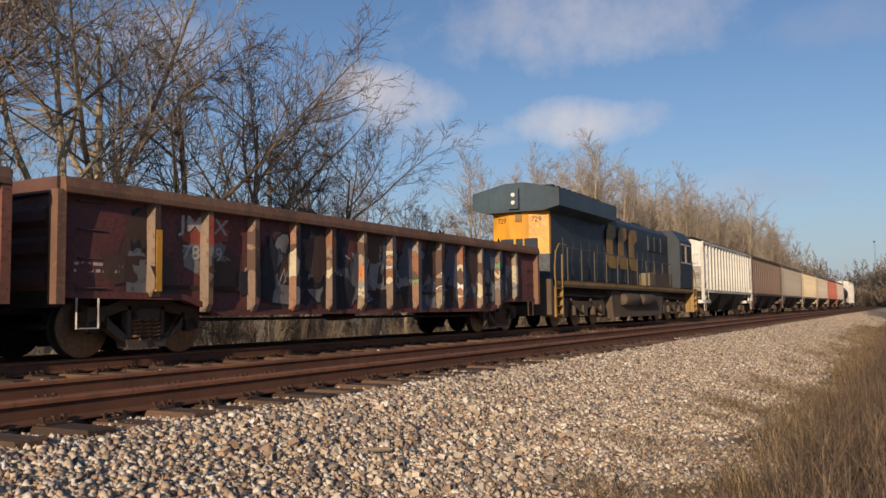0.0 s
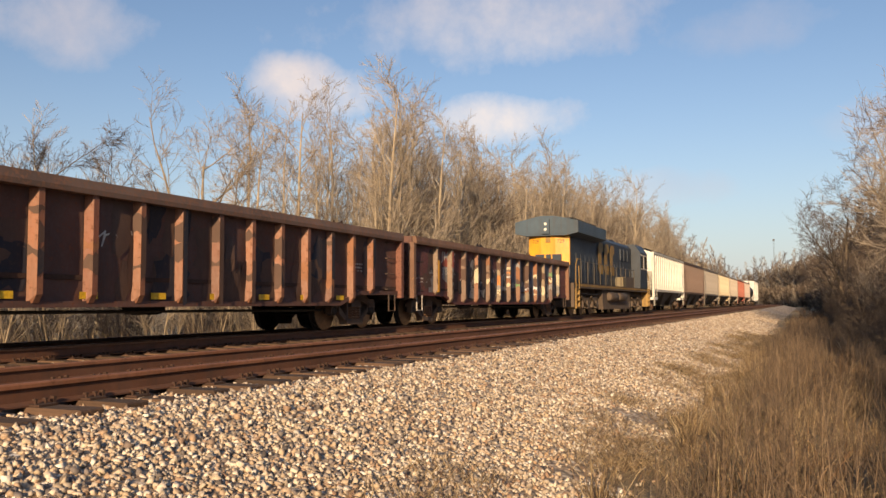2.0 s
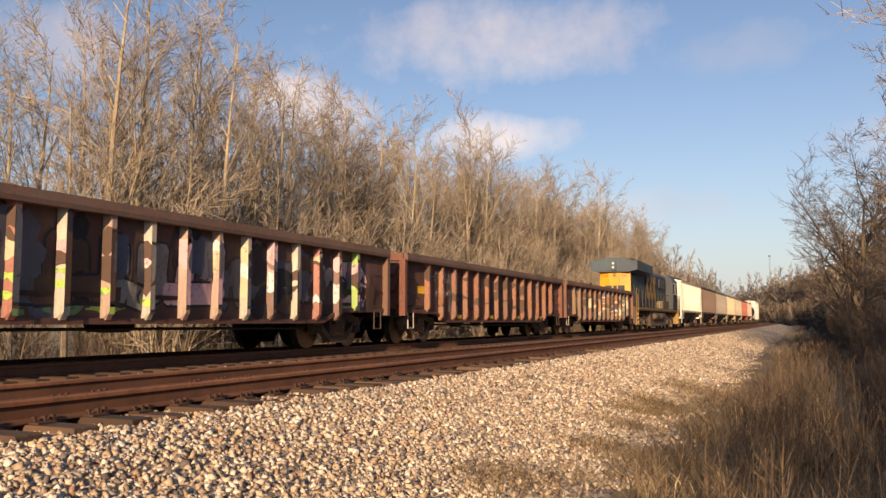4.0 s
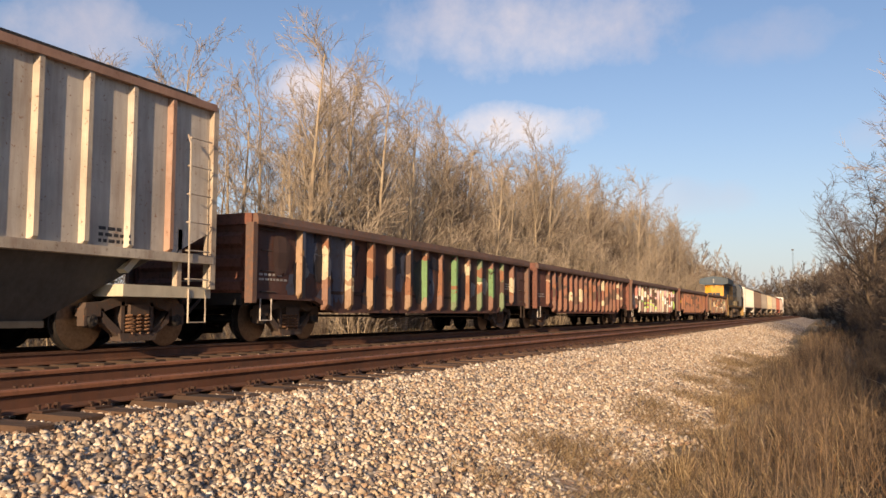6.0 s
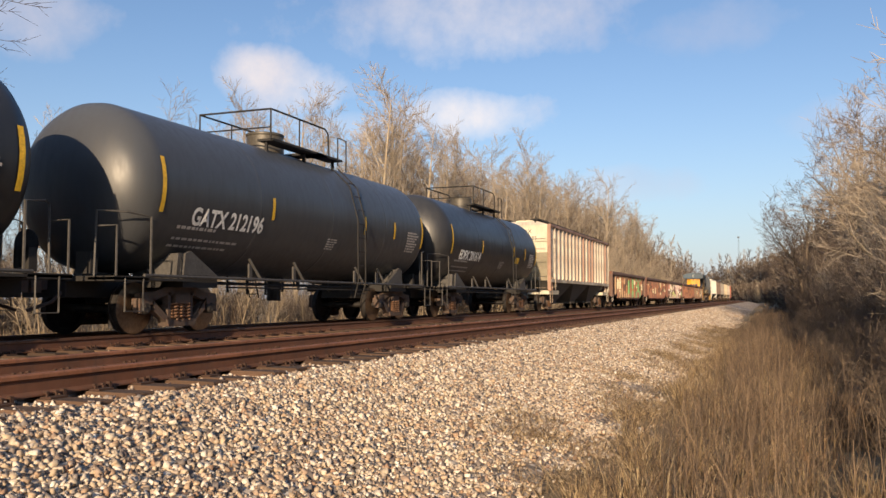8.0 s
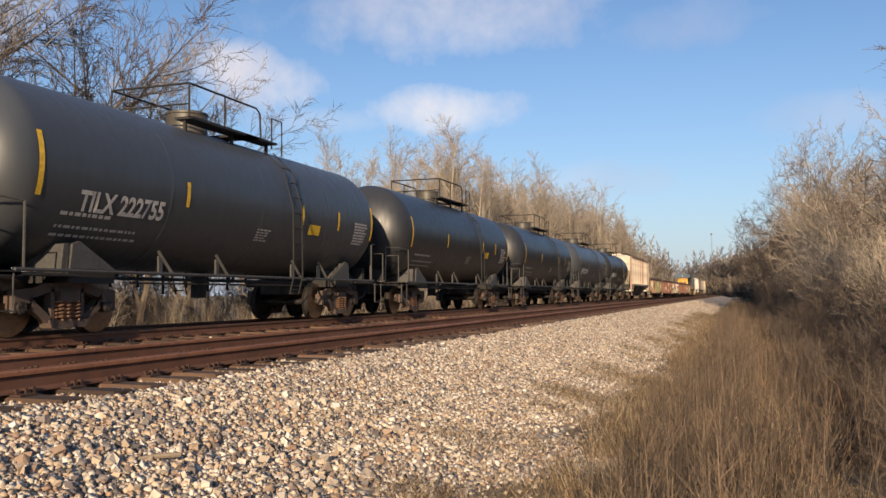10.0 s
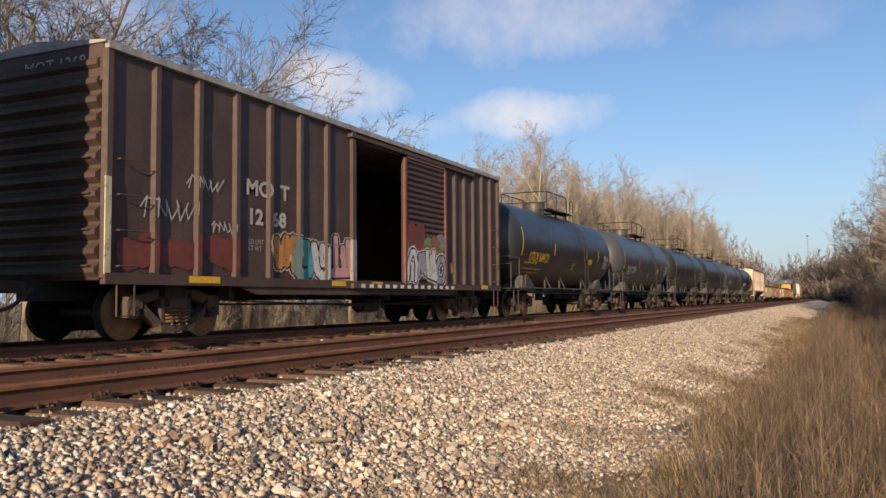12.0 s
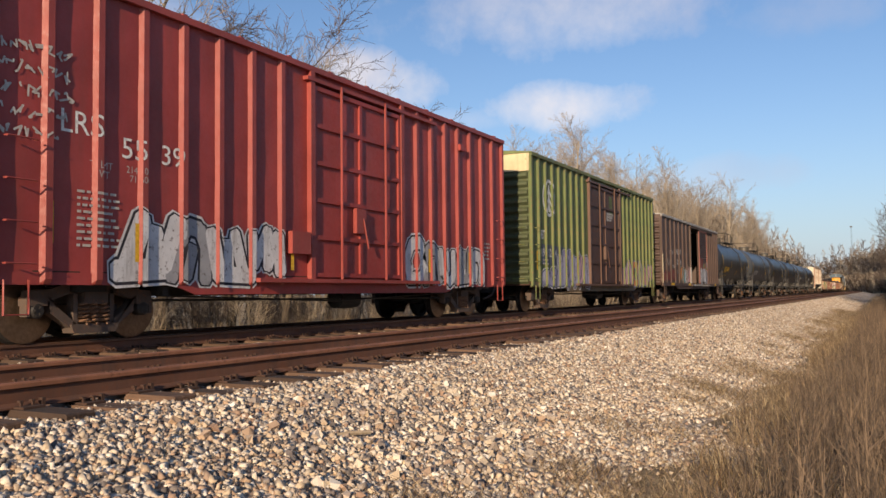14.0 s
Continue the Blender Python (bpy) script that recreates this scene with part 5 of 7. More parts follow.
def tank_car(middle, length, label, paint, mark, mark_mat, seed, rear_x=0.0):
    rng = np.random.default_rng(seed)
    car = new_car("tank_car", middle, label, "tank car", "tank cars")
    R, zc, h = 1.47, 2.53, length / 2
    prof = [(-h + 0.72 * (1 - math.cos(math.pi / 2 * k / 7)), max(0.02, R * math.sin(math.pi / 2 * k / 7))) for k in range(8)]
    for y in (-h * 0.42, h * 0.05, h * 0.5):
        prof += [(y - 0.06, R), (y - 0.03, R), (y - 0.015, R + 0.005), (y + 0.015, R + 0.005), (y + 0.03, R), (y + 0.06, R)]
    prof.insert(8, (-h + 0.80, R))
    prof += [(h - 0.80, R)] + [(-a, r) for a, r in prof[7::-1]]
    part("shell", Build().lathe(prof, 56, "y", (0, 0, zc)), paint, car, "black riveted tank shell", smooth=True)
    b = Build()   # manway and fittings on top
    b.lathe([(R - 0.1, 0.42), (R + 0.34, 0.42), (R + 0.36, 0.44), (R + 0.40, 0.44), (R + 0.42, 0.38)], 20, "z", (0, -0.35, zc))
    part("manway", b, M["tank_fitting"], car, "valve housing on top", smooth=True)
    b = Build()
    for s in (1, -1):
        b.box(s * 0.55, -1.5, zc + R + 0.02, s * 0.95, 1.7, zc + R + 0.07)
    b.box(-0.95, 0.4, zc + R + 0.02, 0.95, 0.9, zc + R + 0.07)
    for s in (1, -1):
        for y in (-1.4, 0.2, 1.6):
            b.box(s * 0.72 - 0.03, y - 0.03, zc + R * 0.82, s * 0.72 + 0.03, y + 0.03, zc + R + 0.04)
    part("top_platform", b, M["black"], car)
    b = Build()
    zt = zc + R + 0.70
    for s in (1, -1):
        b.tube([(s * 0.92, -1.55, zc + R + 0.05), (s * 0.92, -1.55, zt), (s * 0.92, 0.85, zt), (s * 0.92, 1.0, zt - 0.1), (s * 0.92, 1.05, zc + R)], 0.022, 6)
        b.tube([(s * 0.92, -0.35, zc + R), (s * 0.92, -0.35, zt)], 0.018, 5)
        b.tube([(s * 0.92, 1.5, zc + R - 0.1), (s * 0.92, 1.5, zt - 0.1), (s * 0.92, 1.95, zt - 0.1), (s * 0.92, 1.95, zc + R - 0.2)], 0.02, 5)
    b.tube([(-0.92, -1.55, zt), (0.92, -1.55, zt)], 0.022, 6)
    b.tube([(-0.92, -1.55, zt - 0.4), (0.92, -1.55, zt - 0.4)], 0.018, 5)
    part("top_railing", b, M["black"], car, "black safety railing")
    b = Build()
    for s in (1, -1):   # side ladder follows the shell
        for y in (1.35, 1.75):
            b.tube([(s * (R + 0.02), y, 0.62), (s * (R + 0.12), y, 1.0), (s * (R + 0.10), y, zc), (s * (R * 0.86 + 0.08), y, zc + R * 0.55), (s * R * 0.55, y, zc + R * 0.9)], 0.017, 5)
        for k in range(9):
            z = 0.72 + 0.34 * k
            x = R + 0.11 if z < zc + 0.2 else math.sqrt(max(0.01, R * R - (z - zc) ** 2)) + 0.11
            b.tube([(s * x, 1.35, z), (s * x, 1.75, z)], 0.013, 5)
    part("ladder", b, M["black"], car)
    part("running_bar", Build().tube([(1.40, -h + 0.4, 0.98), (1.40, h - 0.4, 0.98)], 0.03, 6).tube([(-1.40, -h + 0.4, 0.98), (-1.40, h - 0.4, 0.98)], 0.03, 6), M["tank_frame"], car)
    for y in (-h * 0.42, -1.0, h * 0.3, h * 0.5):
        for s in (1, -1):
            b = Build().box(s * 1.18, y - 0.05, 1.0, s * 1.22, y + 0.05, 1.3)
            b.tube([(s * 1.38, y + 0.12, 0.98), (s * 1.28, y - 0.15, 1.38)], 0.028, 5)
            part("bar_bracket", b, M["tank_frame"], car)
    for e in (1, -1):
        b = Build()   # saddle plates over the truck
        for s in (1, -1):
            b.prism([(e * (h - 2.6), 1.02), (e * (h - 1.6), 1.02), (e * (h - 1.65), 1.40), (e * (h - 1.8), 1.45)], s * 1.16, s * 1.24)
            b.prism([(e * (h - 1.9), 1.0), (e * (h - 1.5), 1.0), (e * (h - 1.55), 1.4), (e * (h - 1.7), 1.42)], s * 0.2, s * 1.16)
        part("saddle", b, M["tank_frame"], car, "grey steel saddle bracket")
        b = Build().box(-0.45, e * (h - 3.2), 0.62, 0.45, e * (h + 0.3), 0.98)
        b.box(-1.42, e * (h - 0.5), 0.88, 1.42, e * (h + 0.30), 0.96).box(-1.3, e * (h - 2.5), 0.8, 1.3, e * (h - 1.5), 0.98)
        b.box(-1.42, e * (h - 1.6), 0.90, -0.9, e * (h + 0.3), 0.94).box(0.9, e * (h - 1.6), 0.90, 1.42, e * (h + 0.3), 0.94)
        part("end_sill", b, M["black"], car)
        for s in (1, -1):
            b = Build()
            b.tube([(s * 1.40, e * (h - 0.55), 0.95), (s * 1.40, e * (h - 0.55), 1.95), (s * 1.28, e * (h - 0.1), 2.0), (s * 1.0, e * (h + 0.25), 2.0), (s * 1.0, e * (h + 0.28), 0.95)], 0.02, 5)
            b.tube([(s * 1.40, e * (h + 0.24), 0.95), (s * 1.40, e * (h + 0.24), 1.75), (s * 1.05, e * (h + 0.26), 1.75)], 0.018, 5)
            stirrup(b, s * 1.42, e * (h - 0.15), 0.92, 0.40, 0.42)
            part("end_railing", b, M["tank_frame"], car)
        b = Build().box(0.55, e * (h + 0.05), 1.0, 0.85, e * (h + 0.2), 1.35).lathe([(0, 0.25), (0.04, 0.25)], 14, "y", (-0.5, e * (h + 0.22), 1.5))
        part("brake_gear", b, M["black"], car)
    b = Build()
    for y in np.linspace(-h * 0.45, h * 0.45, 9):
        b.tube([(0.3, y, 1.08), (0.3, y, 0.62 + 0.2 * rng.random())], 0.03, 5)
    b.tube([(0.5, -h * 0.5, 0.9), (0.5, h * 0.5, 0.9)], 0.025, 5).tube([(1.0, -h * 0.5, 0.82), (1.0, h * 0.5, 0.82)], 0.018, 5)
    b.lathe([(-0.3, 0.16), (0.3, 0.16)], 12, "z", (0, 0.1, 0.85))
    part("under_piping", b, M["black"], car)
    flat = Build()
    for y, z, hh in ((-h + 0.72, 2.05, 0.95), (-h * 0.36, 2.2, 0.45), (h * 0.30, 2.2, 0.45), (h * 0.58, 2.2, 0.45), (h - 0.74, 2.05, 0.9)):
        n = 5
        for k in range(n):
            flat.add([(y, z + hh * k / n, 0), (y + 0.10, z + hh * k / n, 0), (y + 0.10, z + hh * (k + 1) / n, 0), (y, z + hh * (k + 1) / n, 0)], [(0, 1, 2, 3)])
    part("reflector", on_shell(flat, R, zc, 0.012), M["yellow"], car, "vertical yellow reflectors")
    if mark:
        v, f = text_mesh(mark, 0.45, 0.014)
        part("lettering", on_shell(Build().add([(-h + 1.6 + p[0] * 0.84, 1.90 + p[1], 0) for p in v], f), R, zc, 0.012), mark_mat, car)
    flat = Build()
    bars(flat, -h + 1.3, 1.80, 1.5, 1, 0.06, 0.1, rng)
    bars(flat, -h + 1.3, 1.58, 2.2, 2, 0.05, 0.16, rng)
    bars(flat, 0.2, 1.95, 0.45, 5, 0.03, 0.06, rng)
    part("stencil", on_shell(flat, R, zc, 0.012), mark_mat if mark_mat is M["yellow"] else M["faded"], car)
    flat = Build()
    bars(flat, h - 1.75, 2.42, 0.75, 8, 0.045, 0.075, rng)
    part("data_panel", on_shell(flat, R, zc, 0.012), M["faded"], car, "white data table")
    if seed % 2:
        flat = Build().add([(h * 0.36, 2.0, 0), (h * 0.36 + 0.55, 2.0, 0), (h * 0.36 + 0.55, 2.24, 0), (h * 0.36, 2.24, 0)], [(0, 1, 2, 3)])
        part("placard", on_shell(flat, R, zc, 0.014), M["yellow"], car, "small yellow placard")
    add_couplers(car, h + 0.05)
    add_truck(car, -h + 1.75)
    add_truck(car, h - 1.75)
    return car


def tank_paint(name, base, haze):
    """Black tank enamel, turned paler and bluer where the shell faces up."""
    n = Nodes(name)
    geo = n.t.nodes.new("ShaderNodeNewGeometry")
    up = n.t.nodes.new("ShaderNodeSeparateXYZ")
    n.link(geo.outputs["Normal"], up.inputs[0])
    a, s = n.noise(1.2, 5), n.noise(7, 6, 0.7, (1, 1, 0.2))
    pale_top = n.ramp(up.outputs[2], [(0.1, 0.0), (0.9, haze)])
    c = n.mix(pale_top, n.mix(n.ramp(s.outputs[0], [(0.4, 0.0), (0.75, 0.5)]), base, (0.035, 0.034, 0.036)), (0.088, 0.10, 0.122))
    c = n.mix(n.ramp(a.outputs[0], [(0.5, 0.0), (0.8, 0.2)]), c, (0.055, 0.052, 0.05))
    return n.finish(c, n.ramp(s.outputs[0], [(0.3, 0.33), (0.7, 0.5)]), 0.0, s.outputs[0], 0.06, 0.01)


M["tank_fitting"] = plain("dark_brass_fitting", (0.09, 0.08, 0.065), 0.5, 0.2)
M["tank_frame"] = plain("grey_frame_steel", (0.07, 0.066, 0.063), 0.65)
BLACK_A, BLACK_B = tank_paint("black_tank", (0.017, 0.0175, 0.02), 0.38), tank_paint("grey_black_tank", (0.048, 0.052, 0.059), 0.85)
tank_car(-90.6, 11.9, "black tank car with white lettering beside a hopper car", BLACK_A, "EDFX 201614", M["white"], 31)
tank_car(-104.1, 12.8, "dark grey tank car with white lettering", BLACK_B, "GATX 212196", M["white"], 32)
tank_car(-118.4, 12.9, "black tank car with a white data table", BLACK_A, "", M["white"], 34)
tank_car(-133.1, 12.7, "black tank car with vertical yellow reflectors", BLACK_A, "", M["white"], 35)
tank_car(-147.6, 13.0, "grey-black tank car with an orange placard", BLACK_B, "TILX 222755", M["faded"], 37)
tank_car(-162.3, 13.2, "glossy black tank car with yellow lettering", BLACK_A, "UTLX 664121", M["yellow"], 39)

# ---------------------------------------------------------------- covered hopper cars


def hopper_car(middle, label, side, rib_mat, low_mat, end_mat, posts, seed, mark=""):
    rng = np.random.default_rng(seed)
    car = new_car("hopper_car", middle, label, "hopper car", "hopper cars")
    h, xp, xr, top, mid = 7.75, 1.39, 1.48, 4.05, 1.47
    for s in (1, -1):
        part("side_wall", Build().prism([(-h, 1.9), (-h + 0.9, mid), (h - 0.9, mid), (h, 1.9), (h, top), (-h, top)], s * (xp - 0.03), s * xp), side, car)
        part("side_sill", Build().box(s * (xp - 0.08), -h, mid - 0.10, s * (xr + 0.02), h, mid + 0.04), rib_mat, car)
        part("top_rail", Build().box(s * (xp - 0.05), -h, top - 0.08, s * (xr + 0.02), h, top + 0.04), rib_mat, car)
    rib = rib_mesh("post", mid + 0.04, top - 0.08, 0.15, 0.08, xr - xp, rib_mat, 0.05)
    ys = [-h + 1.0 + (2 * h - 2.0) * k / (posts - 1) for k in range(posts)]
    for y in ys:
        for s in (1, -1):
            part("post", rib, None, car, at=pose(s * xp, y, 0, 0, 0, 0 if s > 0 else 180))
    ribs = [(y - 0.06, y + 0.06) for y in ys]
    b = Build().prism([(-xp, top), (xp, top), (xp * 0.62, top + 0.17), (-xp * 0.62, top + 0.17)], -h, h, "y")
    part("roof", b, side, car)
    b = Build()
    for s in (1, -1):
        b.box(s * 0.55, -h - 0.1, top + 0.24, s * 0.95, h + 0.1, top + 0.29)
        for y in np.linspace(-h, h, 13):
            b.box(s * 0.72, y - 0.02, top + 0.1, s * 0.78, y + 0.02, top + 0.25)
            b.tube([(s * xp, y, top), (s * 0.95, y, top + 0.27)], 0.015, 5)
    part("running_board", b, M["black"], car)
    b = Build()
    for k in range(6):
        y = -h + 1.6 + (2 * h - 3.2) * k / 5
        b.box(-0.42, y - 0.8, top + 0.17, 0.42, y + 0.8, top + 0.30)
    part("hatch_cover", b, end_mat, car)
    # three sloping bays under the sill, each narrowing to its outlet
    n = 3
    span = (2 * h - 2.2) / n
    for k in range(n):
        a, c = -h + 1.1 + span * k, -h + 1.1 + span * (k + 1)
        m = (a + c) / 2
        v = [(-xp + 0.04, a, mid), (xp - 0.04, a, mid), (xp - 0.04, c, mid), (-xp + 0.04, c, mid), (-0.75, m - 0.5, 0.42), (0.75, m - 0.5, 0.42), (0.75, m + 0.5, 0.42), (-0.75, m + 0.5, 0.42)]
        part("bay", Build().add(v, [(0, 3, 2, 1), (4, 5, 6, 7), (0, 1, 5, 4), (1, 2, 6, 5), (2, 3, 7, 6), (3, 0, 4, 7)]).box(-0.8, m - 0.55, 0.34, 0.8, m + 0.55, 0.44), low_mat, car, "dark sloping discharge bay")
    for e in (1, -1):
        b = Build()
        b.box(-xp, e * (h - 0.06), 2.75, xp, e * (h - 0.02), top)
        b.prism([(e * (h - 0.04), 2.75), (e * (h - 1.75), 1.15), (e * (h - 1.85), 1.2), (e * (h - 0.1), 2.85)], -xp + 0.05, xp - 0.05)
        part("end_wall", b, end_mat, car, "pale end wall over a slope sheet")
        for s in (1, -1):
            part("corner_post", Build().box(s * (xp - 0.06), e * (h - 0.06), 0.95, s * (xr + 0.01), e * (h + 0.06), top), rib_mat, car)
            part("stub_post", Build().box(s * (xp - 0.1), e * (h - 0.75), 0.95, s * xp, e * (h - 0.65), 1.9), rib_mat, car)
        b = Build().box(-1.4, e * (h - 1.9), 0.80, 1.4, e * (h + 0.06), 0.98).box(-0.35, e * (h - 3.0), 0.62, 0.35, e * (h + 0.1), 0.95)
        part("end_sill", b, end_mat, car)
        for s in (1, -1):
            b = Build()
            ladder(b, s * xr, e * (h - 0.42), 1.1, 3.4, 0.5, 6)
            ladder(b, s * (xp - 0.4), e * (h + 0.05), 1.1, 3.4, 0.5, 6, axis="x")
            b.tube([(s * (xr + 0.06), e * (h - 0.65), 1.0), (s * (xr + 0.06), e * (h - 0.68), 3.3), (s * xr, e * (h - 0.68), 3.45)], 0.015, 5)
            stirrup(b, s * 1.42, e * (h - 0.3), 0.95, 0.40, 0.42)
            part("ladder", b, rib_mat, car)
    part("centre_sill", Build().box(-0.3, -h + 1.0, 0.68, 0.3, h - 1.0, 0.95), M["black"], car)
    if mark:
        a, c = mark
        plate = Build().add([(-1.28, -h - 0.0055, 3.25), (1.28, -h - 0.0055, 3.25), (1.28, -h - 0.0055, 3.98), (-1.28, -h - 0.0055, 3.98)], [(0, 1, 2, 3)])
        for words, z in ((a, 3.66), (c, 3.34)):
            v, f = text_mesh(words, 0.26)
            part("lettering", Build().add([(0.06 + p[0] * 1.0, -h + 0.0 - 0.066 + 0.002, z + p[1]) for p in v], f), M["ink"], car)
        part("mark_board", Build().box(-0.1, -h - 0.062, 3.28, 1.30, -h - 0.058, 3.95), end_mat, car)
        write(car, "SI X", 0.34, M["grey_letter"], -h + 1.15, 2.55, ribs, xp, xr)
        write(car, "4 62 5", 0.34, M["grey_letter"], -h + 1.15, 2.05, ribs, xp, xr, squeeze=1.1)
    flat = Build()
    bars(flat, h - 2.4, 1.75, 0.5, 3, 0.05, 0.09, rng)
    part("stencil", laid(flat, ribs, xp, xr), M["ink"], car)
    add_couplers(car, h + 0.1)
    add_truck(car, -h + 1.25)
    add_truck(car, h - 1.25)
    return car


# one dark tone for the bays of every hopper car
LOW = painted("dark_slope_sheet", (0.075, 0.070, 0.065), (0.10, 0.07, 0.05), 0.3, 0.75)
CREAM = painted("stained_cream", (0.56, 0.52, 0.46), (0.24, 0.12, 0.07), 0.4, 0.65, dirt=(0.20, 0.105, 0.07))
CREAM_POST = painted("cream_post", (0, 0, 0), wear=0.4, dirt=(0.22, 0.12, 0.08), colours=[(0.62, 0.56, 0.45), (0.40, 0.24, 0.17), (0.64, 0.59, 0.49), (0.52, 0.42, 0.32), (0.60, 0.52, 0.42)])
CREAM_END = painted("pale_end", (0.62, 0.57, 0.44), (0.34, 0.16, 0.07), 0.3, 0.6, dirt=(0.42, 0.36, 0.27))
hopper_car(-74.9, "cream covered hopper car streaked with rust above dark bays", CREAM, CREAM_POST, LOW, CREAM_END, 17, 41, ("SIRX", "476285"))
for k, (words, side, post) in enumerate((
        ("clean white covered hopper car next to the locomotive", (0.78, 0.77, 0.73), (0.70, 0.68, 0.62)),
        ("brown covered hopper car with a small white tag", (0.13, 0.08, 0.066), (0.15, 0.098, 0.08)),
        ("grey-brown covered hopper car", (0.17, 0.145, 0.13), (0.28, 0.25, 0.225)),
        ("yellow-cream covered hopper car", (0.54, 0.44, 0.29), (0.58, 0.48, 0.34)),
        ("tan covered hopper car", (0.38, 0.33, 0.28), (0.44, 0.38, 0.32)),
        ("oxide-red covered hopper car", (0.30, 0.07, 0.05), (0.40, 0.12, 0.08)),
        ("faded pink covered hopper car", (0.46, 0.36, 0.32), (0.48, 0.39, 0.35)))):
    a, c = painted("hopper_paint", side, wear=0.25 if k else 0.05, rough=0.6), painted("hopper_post", post, wear=0.25 if k else 0.05, rough=0.6)
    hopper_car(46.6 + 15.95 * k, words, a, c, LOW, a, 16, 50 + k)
tank_car(157.5, 12.2, "small dark tank car near the head of the train", BLACK_B, "", M["white"], 60)


def white_box():
    side = painted("white_box_side", (0.74, 0.73, 0.70), wear=0.1, rough=0.6)
    car, ribs, xp, xr, h, rng = box_car(174.0, 15.4, 4.85, 0.92, "white box car at the far end of the train", side, side, side, side, (-1.4, 1.6), 7, 7, 61)
    plug_door(car, -1.4, 1.6, xp, 4.85, 0.92, side, side, 2)


white_box()

# ---------------------------------------------------------------- locomotive


def locomotive(middle):
    blue = painted("grimy_blue", (0.016, 0.030, 0.052), (0.05, 0.042, 0.036), 0.35, 0.5, dirt=(0.028, 0.027, 0.028))
    slate = painted("slate_blue_roof", (0.040, 0.075, 0.11), (0.06, 0.06, 0.06), 0.15, 0.5)
    gold = painted("golden_yellow", (0.80, 0.37, 0.025), (0.35, 0.16, 0.04), 0.15, 0.45, dirt=(0.36, 0.19, 0.05))
    worn_gold = painted("worn_gold", (0.34, 0.20, 0.05), (0.10, 0.07, 0.05), 0.45, 0.6)
    grime = painted("grimy_running_gear", (0.10, 0.072, 0.052), (0.15, 0.085, 0.05), 0.5, 0.8)
    rail = plain("handrail_paint", (0.09, 0.075, 0.055), 0.5)
    car = new_car("locomotive", middle, "blue and golden-yellow diesel locomotive, seen from its rear", "locomotive")
    part("frame", Build().box(-1.45, -10.0, 1.28, 1.45, 10.0, 1.50).box(-0.9, -9.9, 0.9, 0.9, 9.9, 1.28), grime, car, "grimy steel underframe")
    part("side_stripe", Build().box(1.452, -9.6, 1.36, 1.46, 9.6, 1.46).box(-1.46, -9.6, 1.36, -1.452, 9.6, 1.46), worn_gold, car)
    # long hood with its doors
    hw = 0.95
    hood = part("hood", Build().prism([(-hw, 1.5), (hw, 1.5), (hw, 3.95), (hw - 0.2, 4.15), (-hw + 0.2, 4.15), (-hw, 3.95)], -8.85, 6.3, "y"), blue, car, "dark blue engine hood")
    door = Build().box(0, -0.40, 1.6, 0.03, 0.40, 2.95).box(0.03, 0.28, 2.2, 0.05, 0.34, 2.35).box(0.03, -0.30, 2.6, 0.04, 0.2, 2.8).mesh("hood_door", blue)
    for k in range(14):
        for s in (1, -1):
            part("hood_door", door, None, hood, at=pose(s * hw, -7.4 + 0.87 * k, 0, 0, 0, 0 if s > 0 else 180))
    for y0, y1 in ((2.7, 3.5), (3.7, 4.6), (4.8, 5.9)):
        b = Build().box(hw, y0, 3.1, hw + 0.05, y1, 3.75)
        for k in range(7):
            b.box(hw + 0.05, y0 + 0.05, 3.15 + 0.08 * k, hw + 0.07, y1 - 0.05, 3.19 + 0.08 * k)
        part("air_grille", b, blue, hood)
    # rear end: yellow, slightly pointed in plan
    b = Build().prism([(-hw - 0.02, -8.85), (-hw - 0.02, -9.0), (-0.35, -9.18), (0.35, -9.18), (hw + 0.02, -9.0), (hw + 0.02, -8.85)], 1.5, 3.98, "z")
    rear = part("rear_end", b, gold, car, "golden-yellow rear end of the hood")
    part("rear_base", Build().prism([(-hw - 0.03, -8.84), (-hw - 0.03, -9.01), (-0.36, -9.19), (0.36, -9.19), (hw + 0.03, -9.01), (hw + 0.03, -8.84)], 1.5, 2.35, "z"), blue, rear)
    for x in (-0.78, 0.42):
        v, f = text_mesh("729", 0.24)
        part("lettering", Build().add([(x + p[0] * 0.95, -9.192 + 0.285 * (max(0.0, abs(x + p[0] * 0.95) - 0.35)), 3.38 + p[1]) for p in v], f), M["ink"], rear)
    # company lettering as plain bars
    b = Build()
    for k, (x0, x1) in enumerate(((-0.62, -0.18), (-0.10, 0.14), (0.20, 0.62))):
        b.box(x0, -9.20, 2.55, x1, -9.10 if abs(x0) < 0.4 and abs(x1) < 0.4 else -9.06, 2.85)
    part("company_bar", b, blue, rear, "dark blue lettering reduced to bars")
    part("rear_vent", Build().box(-0.10, -9.22, 3.40, 0.12, -9.17, 3.72), worn_gold, rear)
    # radiator wings
    b = Build().prism([(-1.5, 3.82), (-0.95, 3.70), (0.95, 3.70), (1.5, 3.82), (1.5, 4.36), (0.35, 4.62), (-0.35, 4.62), (-1.5, 4.36)], -9.45, -3.5, "y")
    wings = part("radiator_housing", b, slate, car, "overhanging slate-blue radiator housing")
    b = Build()
    for k in range(10):
        b.box(-1.1, -9.0 + 0.5 * k, 4.50, 1.1, -8.7 + 0.5 * k, 4.56)
    part("radiator_grid", b, M["black"], wings)
    lamp = part("headlight", Build().box(-0.17, -9.58, 3.78, 0.17, -9.44, 4.42), slate, car, "twin headlight in a dark housing")
